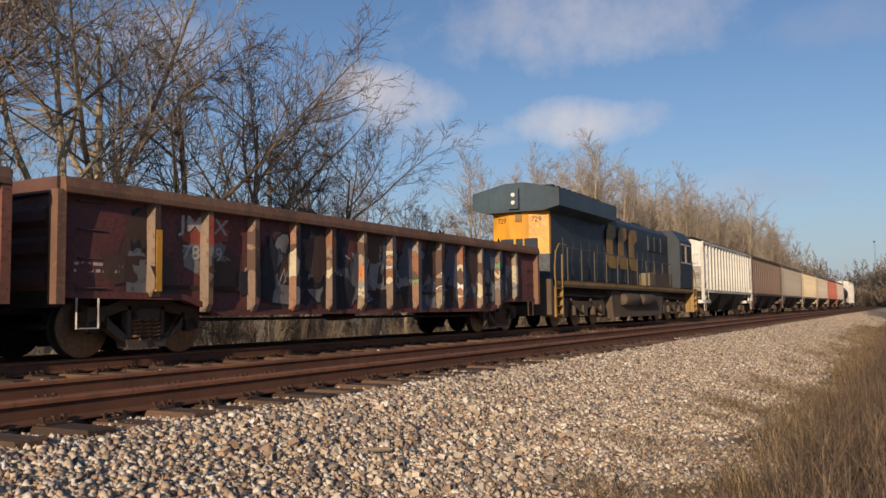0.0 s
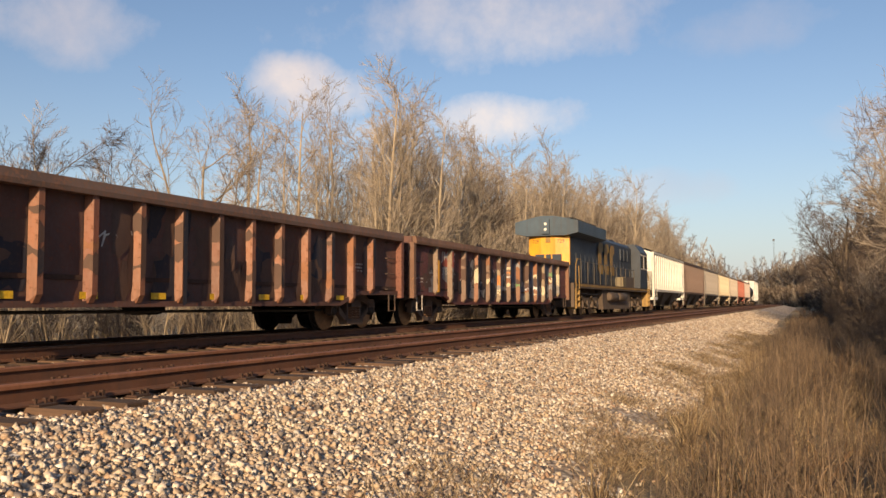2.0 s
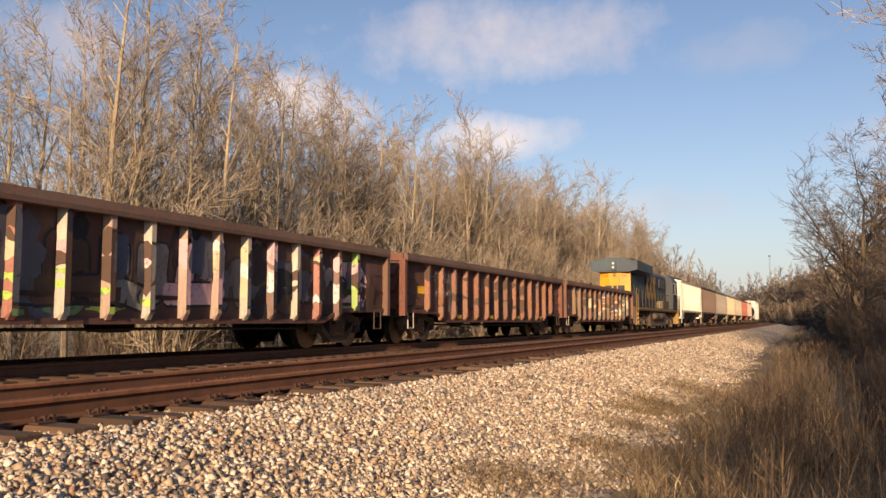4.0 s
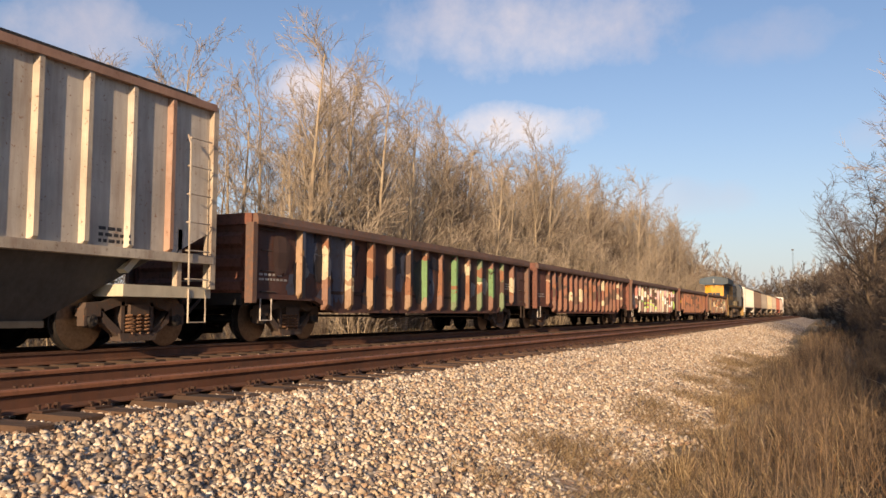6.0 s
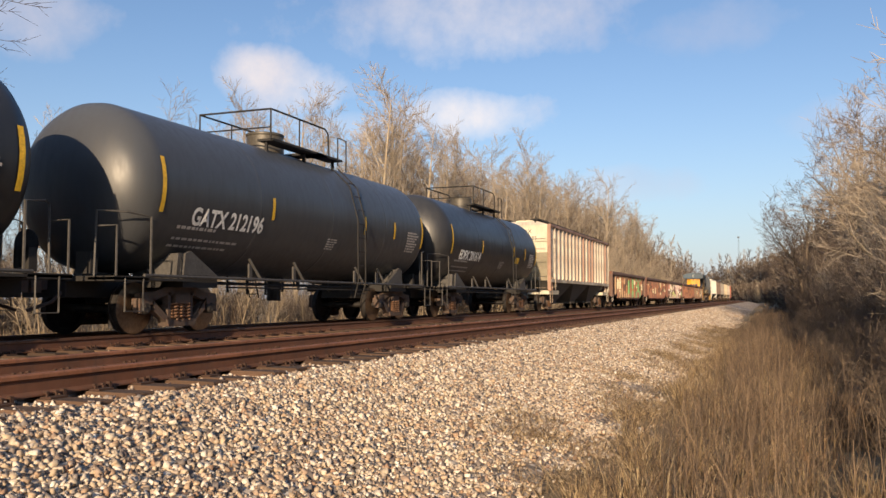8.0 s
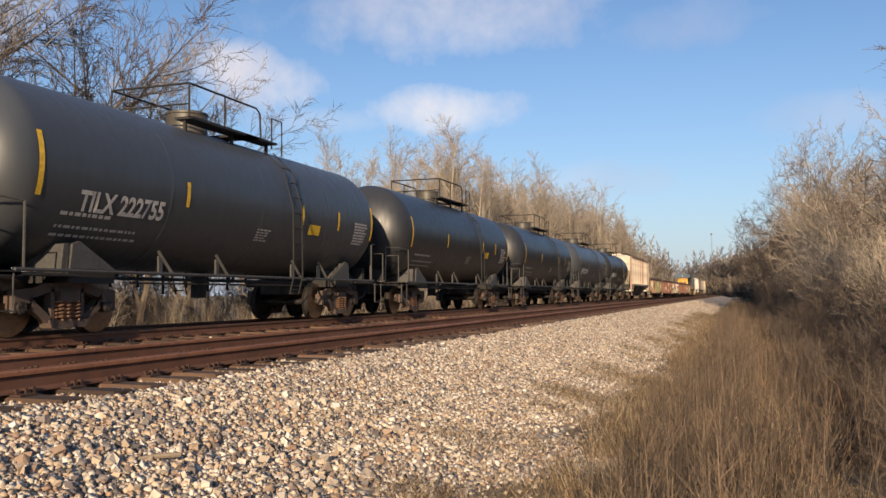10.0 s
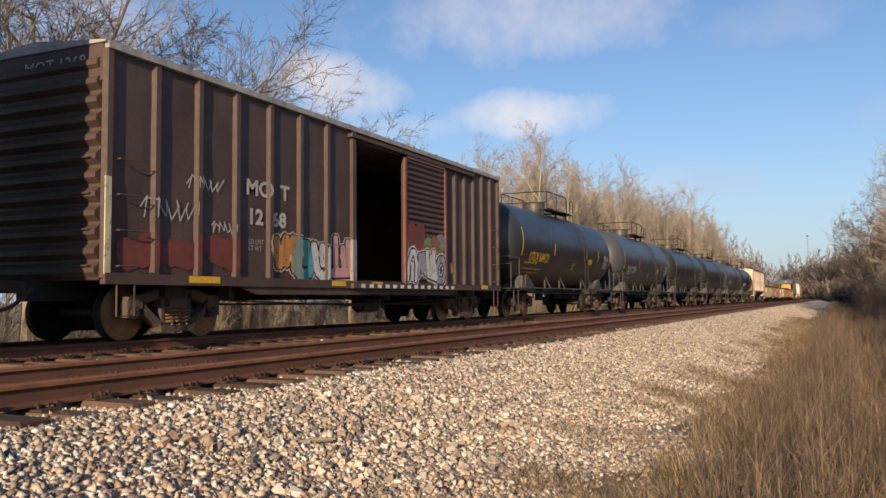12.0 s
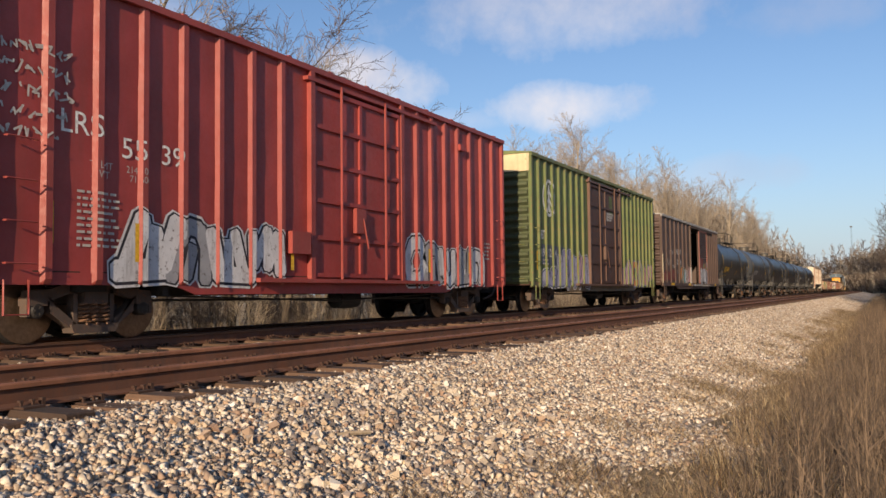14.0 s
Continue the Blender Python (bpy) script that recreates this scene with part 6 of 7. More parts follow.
    for z in (3.98, 4.23):
        part("lens", Build().lathe([(0, 0.065), (0.02, 0.07), (0.03, 0.045)], 16, "y", (0, -9.61, z)), M["lamp"], lamp)
    # side lettering reduced to plain shapes
    b = Build()
    for y in (-3.3, -1.85, -0.4):
        b.prism([(y, 2.35), (y + 0.3, 2.12), (y + 1.1, 2.12), (y + 1.2, 2.5), (y + 0.75, 2.7), (y + 0.75, 3.2), (y + 1.2, 3.4), (y + 1.1, 3.78), (y + 0.3, 3.78), (y, 3.5)], hw + 0.072, hw + 0.076)
    part("company_sign", b, worn_gold, car, "large worn yellow company sign in plain shapes")
    # cab and nose
    cab = part("cab", Build().prism([(-1.5, 1.5), (1.5, 1.5), (1.5, 3.75), (1.15, 4.25), (-1.15, 4.25), (-1.5, 3.75)], 6.3, 8.9, "y"), blue, car, "dark blue driver's cab")
    part("nose", Build().prism([(8.9, 1.5), (9.8, 1.5), (9.8, 2.6), (8.9, 2.9)], -1.0, 1.0), gold, car)
    for s in (1, -1):
        part("cab_window", Build().box(s * 1.49, 6.7, 2.75, s * 1.515, 7.4, 3.55).box(s * 1.49, 7.7, 2.75, s * 1.515, 8.5, 3.55), M["glass"], cab, "dark cab windows")
        part("window_frame", Build().box(s * 1.5, 6.6, 3.55, s * 1.53, 8.6, 3.62).box(s * 1.5, 6.6, 2.68, s * 1.53, 8.6, 2.75).box(s * 1.5, 7.42, 2.75, s * 1.53, 7.68, 3.55), M["faded"], cab)
    part("cab_panel", Build().box(1.502, 6.35, 2.0, 1.51, 6.6, 3.7), slate, cab, "slate-grey cab panel")
    part("walkway_box", Build().box(0.97, 2.2, 1.5, 1.40, 4.6, 2.1), grime, car)
    part("tool_box", Build().box(0.98, 1.2, 1.52, 1.42, 2.1, 2.05), painted("khaki_box", (0.20, 0.16, 0.09), wear=0.4), car, "dull khaki equipment box")
    for s in (1, -1):   # walkway railing
        b = Build().tube([(s * 1.38, -8.6, 2.55), (s * 1.38, 4.9, 2.55)], 0.02, 6)
        part("handrail", b, rail, car)
        stake = Build().tube([(0, 0, 1.5), (0, 0, 2.56)], 0.022, 6).mesh("stanchion", rail)
        for k in range(11):
            part("stanchion", stake, None, car, at=pose(s * 1.38, -8.5 + 1.33 * k, 0))
    for e in (1, -1):   # end platforms, steps and rails
        b = Build().box(-1.45, e * 8.9, 1.35, 1.45, e * 10.15, 1.5).box(-1.45, e * 10.0, 0.42, 1.45, e * 10.15, 1.35)
        part("pilot", b, blue if e > 0 else grime, car)
        for s in (1, -1):
            for k in range(4):
                part("step", Build().box(s * 1.05, e * 9.25, 0.40 + 0.27 * k, s * 1.48, e * 9.75, 0.44 + 0.27 * k), worn_gold, car, "worn yellow boarding step")
            part("step_side", Build().box(s * 1.02, e * 9.18, 0.35, s * 1.48, e * 9.24, 1.5), worn_gold, car)
            part("step_side", Build().box(s * 1.02, e * 9.76, 0.35, s * 1.48, e * 9.82, 1.5), worn_gold, car)
            b = Build().tube([(s * 1.45, e * 9.80, 0.7), (s * 1.45, e * 9.82, 1.9), (s * 1.42, e * 9.65, 2.35), (s * 1.40, e * 9.3, 2.62), (s * 1.38, e * 8.6, 2.62)], 0.025, 6)
            b.tube([(s * 1.45, e * 9.2, 0.7), (s * 1.45, e * 9.2, 1.9), (s * 1.40, e * 9.05, 2.3)], 0.022, 6)
            part("step_rail", b, worn_gold, car)
    b = Build().prism([(-3.7, 0.95), (-3.5, 0.26), (3.5, 0.26), (3.7, 0.95), (3.7, 1.25), (-3.7, 1.25)], -1.3, 1.3)
    part("fuel_tank", b, grime, car, "brown grimy fuel tank")
    for y0, y1 in ((-2.6, -0.6), (-0.2, 1.8)):
        part("air_tank", Build().lathe([(y0, 0.05), (y0 + 0.05, 0.2), (y0 + 0.15, 0.24), (y1 - 0.15, 0.24), (y1 - 0.05, 0.2), (y1, 0.05)], 18, "y", (1.34, 0, 0.92)), grime, car, smooth=True)
    for e in (1, -1):   # three-axle trucks
        b = Build()
        for s in (1, -1):
            b.prism([(-2.3, 0.62), (-2.1, 0.95), (-0.5, 0.85), (0.5, 0.85), (2.1, 0.95), (2.3, 0.62), (1.8, 0.62), (1.4, 0.75), (0.6, 0.62), (-0.6, 0.62), (-1.4, 0.75), (-1.8, 0.62)], s * 0.98, s * 1.14)
            for y in (-1.9, 0, 1.9):
                b.box(s * 0.96, y - 0.2, 0.34, s * 1.2, y + 0.2, 0.72)
            for y in (-1.0, 1.0):
                b.lathe([(0, 0.13), (0.42, 0.13)], 12, "z", (s * 1.08, y, 0.38))
                b.tube([(s * 1.2, y - 0.5, 0.9), (s * 1.22, y + 0.5, 0.5)], 0.05, 6)
            b.tube([(s * 1.16, -2.2, 1.05), (s * 1.16, 2.2, 1.02)], 0.04, 6)
        b.box(-1.0, -2.0, 0.6, 1.0, 2.0, 0.8)
        t = part("truck", b, grime, car, "three-axle truck caked in brown grime", at=pose(0, e * 6.35, 0))
        for y in (-1.9, 0.0, 1.9):
            w = part("wheelset", LOCO_WHEEL, None, t, at=pose(0, y, 0.51))
            WHEELS.append((w, y, 0.51, car))
    add_couplers(car, 10.1)
    part("roof_fan", Build().lathe([(4.15, 0.5), (4.3, 0.5), (4.32, 0.4)], 18, "z", (0, -1.5, 0)).lathe([(4.15, 0.5), (4.3, 0.5), (4.32, 0.4)], 18, "z", (0, 0.2, 0)).box(-0.5, 2.0, 4.1, 0.5, 3.4, 4.3), blue, car)


LOCO_WHEEL = wheel_mesh(0.51)
locomotive(27.05)

# ---------------------------------------------------------------- trees, brush and grass


def bough(rng, out, p, d, length, r, level, plan):
    """Grows one branch and what springs from it; out gets (level, points, radii)."""
    steps = plan["steps"][level]
    pts, rad = [Vector(p)], [r]
    d = Vector(d).normalized()
    tip = r * plan["taper"][level]
    for k in range(steps):
        wob = plan["wobble"][level]
        d = (d + Vector(rng.normal(0, wob, 3)) + Vector((0, 0, plan["rise"][level]))).normalized()
        pts.append(pts[-1] + d * (length / steps))
        rad.append(r + (tip - r) * (k + 1) / steps)
    out.append((level, pts, rad))
    if level + 1 >= len(plan["steps"]):
        return
    n = plan["sprouts"][level]
    for k in range(n):
        f = plan["bare"][level] + (1 - plan["bare"][level]) * (k + rng.uniform(0.2, 0.9)) / n
        f = min(f, 0.98)
        i = min(int(f * steps), steps - 1)
        q = pts[i].lerp(pts[i + 1], f * steps - i)
        axis = (pts[i + 1] - pts[i]).normalized()
        side = axis.orthogonal().normalized()
        side.rotate(Matrix.Rotation(rng.uniform(0, 2 * math.pi), 3, axis))
        a = radians(plan["angle"][level] + rng.uniform(-14, 14))
        size = length * plan["share"][level] * rng.uniform(0.65, 1.15) * (1.0 - 0.45 * f if level == 0 else 1.0 - 0.25 * f)
        bough(rng, out, q, axis * math.cos(a) + side * math.sin(a), size, max(plan["least"], rad[i] * plan["thin"][level]), level + 1, plan)


SPREADING = dict(steps=(6, 6, 4, 2, 1), wobble=(0.06, 0.07, 0.09, 0.11, 0.15), rise=(0.03, 0.05, 0.05, 0.04, 0.03), sprouts=(8, 9, 8, 5), bare=(0.14, 0.18, 0.1, 0.1),
                 angle=(50, 42, 40, 38), share=(1.0, 0.48, 0.45, 0.42), taper=(0.2, 0.2, 0.3, 0.5, 0.6), thin=(0.62, 0.5, 0.5, 0.6), least=0.008)
SLENDER = dict(steps=(7, 4, 3, 2, 1), wobble=(0.03, 0.07, 0.10, 0.13, 0.2), rise=(0.05, 0.09, 0.07, 0.05, 0.03), sprouts=(17, 6, 5, 4), bare=(0.18, 0.15, 0.12, 0.1),
               angle=(42, 38, 38, 36), share=(0.34, 0.5, 0.5, 0.45), taper=(0.15, 0.3, 0.35, 0.5, 0.6), thin=(0.42, 0.5, 0.5, 0.6), least=0.008)
FAR_TREE = dict(steps=(5, 3, 2, 1), wobble=(0.03, 0.06, 0.09, 0.12), rise=(0.05, 0.08, 0.06, 0.04), sprouts=(16, 8, 8), bare=(0.10, 0.12, 0.1), angle=(40, 36, 36), share=(0.38, 0.5, 0.5),
                taper=(0.15, 0.3, 0.4, 0.6), thin=(0.42, 0.45, 0.6), least=0.010)
FAR_BRUSH = dict(steps=(4, 3, 1), wobble=(0.10, 0.15, 0.2), rise=(0.06, 0.07, 0.05), sprouts=(10, 9), bare=(0.08, 0.1), angle=(34, 38), share=(0.42, 0.5), taper=(0.3, 0.4, 0.6), thin=(0.5, 0.6), least=0.008)
BUSHY = dict(steps=(4, 2, 2, 1), wobble=(0.10, 0.14, 0.18, 0.2), rise=(0.06, 0.08, 0.06, 0.04), sprouts=(8, 5, 3), bare=(0.12, 0.1, 0.1), angle=(34, 36, 38), share=(0.50, 0.5, 0.45),
             taper=(0.3, 0.35, 0.5, 0.6), thin=(0.5, 0.5, 0.6), least=0.005)


def grown(name, seed, height, girth, plan, stems, bark, twig, label, category, lean=0.1, fat=3):
    """A leafless tree or shrub: trunk and limbs in one part, the fine twigs of its crown in another."""
    rng = np.random.default_rng(seed)
    out = []
    for k in range(stems):
        a = 2 * math.pi * k / max(1, stems) + rng.uniform(-0.5, 0.5)
        off = 0.0 if stems == 1 else 0.25 * height / 3
        d = (lean * math.cos(a) * (0.6 if stems == 1 else 2.6), lean * math.sin(a) * (0.6 if stems == 1 else 2.6), 1)
        bough(rng, out, (off * math.cos(a), off * math.sin(a), -0.15), d, height * rng.uniform(0.75, 1.0) if stems > 1 else height, girth * rng.uniform(0.7, 1.1), 0, plan)
    limbs, twigs, fine = Build(), Build(), np.random.default_rng(seed + 500)
    split = len(plan["steps"]) - (3 if stems == 1 else 2)
    for level, pts, rad in out:
        if level < split:
            limbs.tube(pts, rad, 7 if level == 0 else 5, close=False)
        else:
            twigs.tube(pts, rad, fat, close=False)
            if plan is SPREADING and level == 3:   # the finest spray, two to a twig
                for _ in range(2):
                    p = pts[0].lerp(pts[-1], fine.uniform(0.3, 1.0))
                    d = (pts[-1] - pts[0]).normalized() + Vector(fine.normal(0, 0.55, 3))
                    twigs.tube([p, p + d * fine.uniform(0.15, 0.4)], [plan["least"] * 0.8, plan["least"] * 0.5], 3, close=False)
    root = tagged(new(name), label, category)
    part("trunk", limbs, bark, root, smooth=True)
    part("crown", twigs, twig, root, "leafless crown of fine twigs")
    return root


def plant(source, x, y, size, turn, z=None, tall=1.0):
    z = ground_height(x, y) if z is None else z
    return copy_thing(source, Matrix.Translation((x, y, z)) @ Matrix.Rotation(turn, 4, "Z") @ Matrix.Diagonal((size, size, size * tall, 1)))


def set_down(ob, x, y, size, turn, tall=1.0):
    ob.matrix_basis = Matrix.Translation((x, y, ground_height(x, y))) @ Matrix.Rotation(turn, 4, "Z") @ Matrix.Diagonal((size, size, size * tall, 1))


def woods():
    rng = np.random.default_rng(77)
    G = "trees along the line"
    oak = grown("bare_tree", 3, 7.2, 0.20, SPREADING, 1, M["bark_dark"], M["twig_brown"], "spreading leafless tree with dark bark and crooked limbs", "tree")
    pale = grown("bare_tree", 8, 8.2, 0.18, SPREADING, 1, M["bark_pale"], M["twig_tan"], "tall leafless tree with pale grey-tan bark", "tree")
    slim = grown("bare_tree", 12, 12.0, 0.15, SLENDER, 1, M["bark_pale"], M["twig_tan"], "slender leafless tree with upright branches", "tree")
    dusky = grown("bare_tree", 15, 11.0, 0.15, SLENDER, 1, M["bark_dark"], M["twig_brown"], "leafless tree with a dense brown crown", "tree")
    brush = grown("bare_shrub", 21, 4.6, 0.035, BUSHY, 9, M["bark_pale"], M["twig_tan"], "dense tan leafless brush", "shrub")
    thicket = grown("bare_shrub", 27, 3.2, 0.028, BUSHY, 9, M["bark_dark"], M["twig_brown"], "tangled brown leafless shrub", "shrub")
    far_tan = grown("bare_tree", 41, 12.0, 0.15, FAR_TREE, 1, M["bark_pale"], M["twig_tan"], "leafless tan tree in a dense row of woods", "tree")
    far_brown = grown("bare_tree", 44, 11.0, 0.16, FAR_TREE, 1, M["bark_dark"], M["twig_brown"], "leafless brown tree in a dense row of woods", "tree")
    far_brush = grown("bare_shrub", 47, 5.0, 0.03, FAR_BRUSH, 14, M["bark_pale"], M["twig_tan"], "dense tan brush at the edge of the woods", "shrub")
    far_scrub = grown("bare_shrub", 49, 4.4, 0.03, FAR_BRUSH, 14, M["bark_dark"], M["twig_brown"], "dense brown scrub at the edge of the woods", "shrub")
    for ob in (oak, pale, slim, dusky, brush, thicket, far_tan, far_brown, far_brush, far_scrub):
        tagged(ob, group=G)
    spots, tan_spots = [], []

    def any_turn():
        return rng.uniform(0, 6.28)
    # the first of each stands where one is seen; the others are set along both sides
    set_down(oak, -20.5, 19.8, 1.24, 0.6)
    set_down(pale, -20.0, 14.9, 1.15, 2.2)
    set_down(slim, -22.5, 55.0, 0.92, 1.0)
    set_down(dusky, -21.0, 66.0, 0.85, 0.0)
    set_down(brush, -18.8, 44.0, 0.8, 0.0)
    set_down(thicket, 2.9, 11.0, 0.85, 0.4)
    set_down(far_tan, -23.0, 84.0, 1.1, 0.0)
    set_down(far_brown, 9.0, 100.0, 0.9, 0.0)
    set_down(far_brush, -19.0, 82.0, 1.0, 0.0)
    set_down(far_scrub, 5.0, 98.0, 0.8, 0.0)
    for src, x, y, size, turn in ((pale, -22.5, 18.2, 1.15, 4.0), (oak, -22.5, 25.5, 1.05, 2.9), (oak, -19.5, 12.0, 0.95, 5.1), (slim, -20.0, 33.0, 0.62, 2.0), (dusky, -21.0, 36.0, 0.66, 1.1),
                                  (oak, -23.0, 41.0, 0.66, 0.2), (slim, -20.5, 60.0, 0.78, 2.6), (dusky, -22.5, 71.0, 0.8, 3.0), (oak, -20.6, 29.5, 0.84, 3.7), (oak, -19.6, 25.0, 0.75, 1.9), (pale, -23.0, 49.0, 0.8, 1.7), (dusky, -20.0, 47.0, 0.7, 0.4),
                                  (pale, -24.5, 29.0, 1.0, 0.9), (dusky, -26.0, 22.0, 1.1, 1.9), (slim, -25.0, 37.0, 0.75, 4.4), (pale, -21.0, 9.0, 1.1, 1.2), (slim, -20.5, 77.0, 0.85, 5.2), (dusky, -19.8, 54.0, 0.6, 2.3)):
        plant(src, x, y, size, turn)
    y = 62.0
    while y < 190:   # the row of woods beyond the train
        for _ in range(4):
            src = (far_tan, far_brown, far_tan, far_tan)[int(rng.integers(0, 4))]
            deep = rng.uniform(0, 9)
            plant(src, -20.0 - deep, y + rng.uniform(-1, 1), rng.uniform(0.78, 1.08) * float(np.interp(y, (62, 95, 125, 190), (0.92, 1.02, 1.12, 1.08))), any_turn(), tall=rng.uniform(0.92, 1.12))
        plant(far_brush if rng.random() < 0.7 else far_scrub, -18.3 - rng.uniform(0, 2.5), y, rng.uniform(0.9, 1.7), any_turn())
        tan_spots.append((-20.5 - rng.uniform(0, 3), y + 1.0, rng.uniform(1.4, 2.1)))
        y += rng.uniform(1.8, 2.7)
    for _ in range(70):
        plant(far_tan if rng.random() < 0.5 else far_brown, -24 - rng.uniform(0, 12), rng.uniform(66, 170), rng.uniform(0.9, 1.15), any_turn())
    y = 8.0
    while y < 64:    # lower brush, and woods deeper in
        plant(brush, -18.0 - rng.uniform(0, 2.6), y, rng.uniform(0.38, 0.62) if y < 34 else rng.uniform(0.65, 1.0), any_turn())
        plant(far_brown if rng.random() < 0.5 else far_tan, -29.0 - rng.uniform(0, 12), y, rng.uniform(0.5, 0.8), any_turn())
        y += rng.uniform(2.6, 4.2)
    # the near side
    for src, x, y, size, turn in ((oak, 5.6, 24.0, 0.74, 1.2), (dusky, 6.8, 17.5, 0.66, 0.3), (pale, 7.2, 33.0, 0.68, 2.0), (dusky, 5.6, 41.0, 0.62, 4.1), (slim, 4.8, 29.0, 0.52, 3.3),
                                  (pale, 5.2, 73.0, 1.08, 5.0), (pale, 8.4, 80.0, 1.05, 1.0), (oak, 6.5, 66.0, 0.95, 3.0), (pale, 4.8, 53.0, 0.62, 2.4), (oak, 3.0, 84.0, 0.85, 3.6), (oak, 3.0, 108.0, 0.9, 1.6), (oak, 5.4, 47.0, 0.62, 0.3), (pale, 5.0, 58.0, 0.6, 4.2), (dusky, 3.4, 72.0, 0.6, 2.0), (oak, 3.4, 94.0, 0.8, 2.9), (dusky, 3.6, 75.0, 0.6, 1.0), (slim, 8.5, 22.0, 0.75, 0.5), (dusky, 9.0, 48.0, 0.85, 1.9),
                                  (oak, 7.6, 78.0, 0.85, 0.9), (pale, 9.5, 62.0, 0.8, 2.2), (dusky, 9.0, 12.5, 0.6, 2.2), (pale, 10.0, 28.0, 0.8, 5.2), (pale, 4.4, 36.0, 0.55, 0.8),
                                  (slim, 6.0, 14.0, 0.62, 1.8), (pale, 6.5, 20.5, 0.6, 4.8), (dusky, 5.2, 33.0, 0.66, 5.5)):
        plant(src, x, y, size, turn)
    y = 50.0
    while y < 120:
        plant(far_brown, 6.5 + rng.uniform(0, 8), y, rng.uniform(0.65, 0.95), any_turn())
        spots.append((5.0 + rng.uniform(0, 3), y + 0.7, rng.uniform(0.9, 1.25)))
        y += rng.uniform(1.9, 2.9)
    y = 6.0
    while y < 70:
        plant(thicket, 1.75 + rng.uniform(0, 0.5), y, rng.uniform(0.36, 0.5), any_turn())
        plant(thicket, 2.5 + rng.uniform(0, 0.8), y + 0.9, rng.uniform(0.6, 0.9), any_turn())
        plant(far_brush if rng.random() < 0.4 else far_scrub, 3.0 + rng.uniform(0, 1.4), y + 0.8, rng.uniform(0.5, 0.75), any_turn())
        plant(brush if rng.random() < 0.5 else far_scrub, 4.4 + rng.uniform(0, 1.8), y + 0.4, rng.uniform(0.75, 1.05), any_turn())
        y += rng.uniform(1.3, 1.9)
    y = 7.0
    while y < 60:
        plant(thicket, 1.0 + rng.uniform(0, 0.4), y, rng.uniform(0.24, 0.36), any_turn())
        spots.append((1.6 + rng.uniform(0, 0.5), y + 0.5, rng.uniform(0.22, 0.32)))
        y += rng.uniform(0.9, 1.7)
    # the same thicket as one mass, deeper in and also behind the camera
    # the rows behind the camera are unseen, added to shade the right-hand grass
    y = -34.0
    while y < 6:
        spots += [(3.4 + rng.uniform(0, 1.0), y, rng.uniform(0.4, 0.6)), (5.0 + rng.uniform(0, 1.5), y + 0.5, rng.uniform(0.7, 0.95))]
        y += rng.uniform(1.3, 1.9)
    while y < 118:
        spots += [(6.5 + rng.uniform(0, 4), y + 0.2, rng.uniform(0.8, 1.15)), (9.0 + rng.uniform(0, 5), y, rng.uniform(0.9, 1.3))]
        if y > 50:
            spots += [(2.3 + rng.uniform(0, 1.2), y, rng.uniform(0.42, 0.66)), (3.6 + rng.uniform(0, 2.4), y + 0.6, rng.uniform(0.65, 0.95))]
        y += rng.uniform(1.3, 2.0)
    y = 8.0
    while y < 64:
        spots += [(-22.0 - rng.uniform(0, 6), y, rng.uniform(0.6, 0.9)), (-18.6 - rng.uniform(0, 2.2), y, rng.uniform(0.28, 0.42)), (-20.5 - rng.uniform(0, 3), y + 0.7, rng.uniform(0.35, 0.5))]
        y += rng.uniform(1.1, 1.9)
    own, out = np.random.default_rng(52), []
    plan = dict(FAR_BRUSH, steps=(3, 2, 1), sprouts=(8, 6), least=0.013)
    for k in range(9):
        a = 2 * math.pi * k / 9
        bough(own, out, (0.35 * math.cos(a), 0.35 * math.sin(a), -0.15), (0.26 * math.cos(a), 0.26 * math.sin(a), 1), 4.4 * own.uniform(0.75, 1.0), 0.03, 0, plan)
    b = Build()
    for level, pts, rad in out:
        b.tube(pts, rad, 3, close=False)
    co, idx = np.array([tuple(v) for v in b.v]), np.array([t for q in b.f for t in ((q[0], q[1], q[2]), (q[0], q[2], q[3]))])
    for places, twig, label in ((spots, "twig_brown", "dense brown leafless thicket"), (tan_spots, "twig_tan", "dense tan brush deep in the woods")):
        vs, fs = [], []
        for k, (x, y, size) in enumerate(places):
            a = k * 2.4
            turn = np.array([(math.cos(a), -math.sin(a), 0), (math.sin(a), math.cos(a), 0), (0, 0, 1)])
            vs.append(co @ turn.T * size + np.array((x, y, ground_height(x, y))))
            fs.append(idx + k * len(co))
        tagged(new("thicket", big_mesh("thicket", np.concatenate(vs), np.concatenate(fs), M[twig])), label, "thicket", kind="stuff")
    distant_woods()


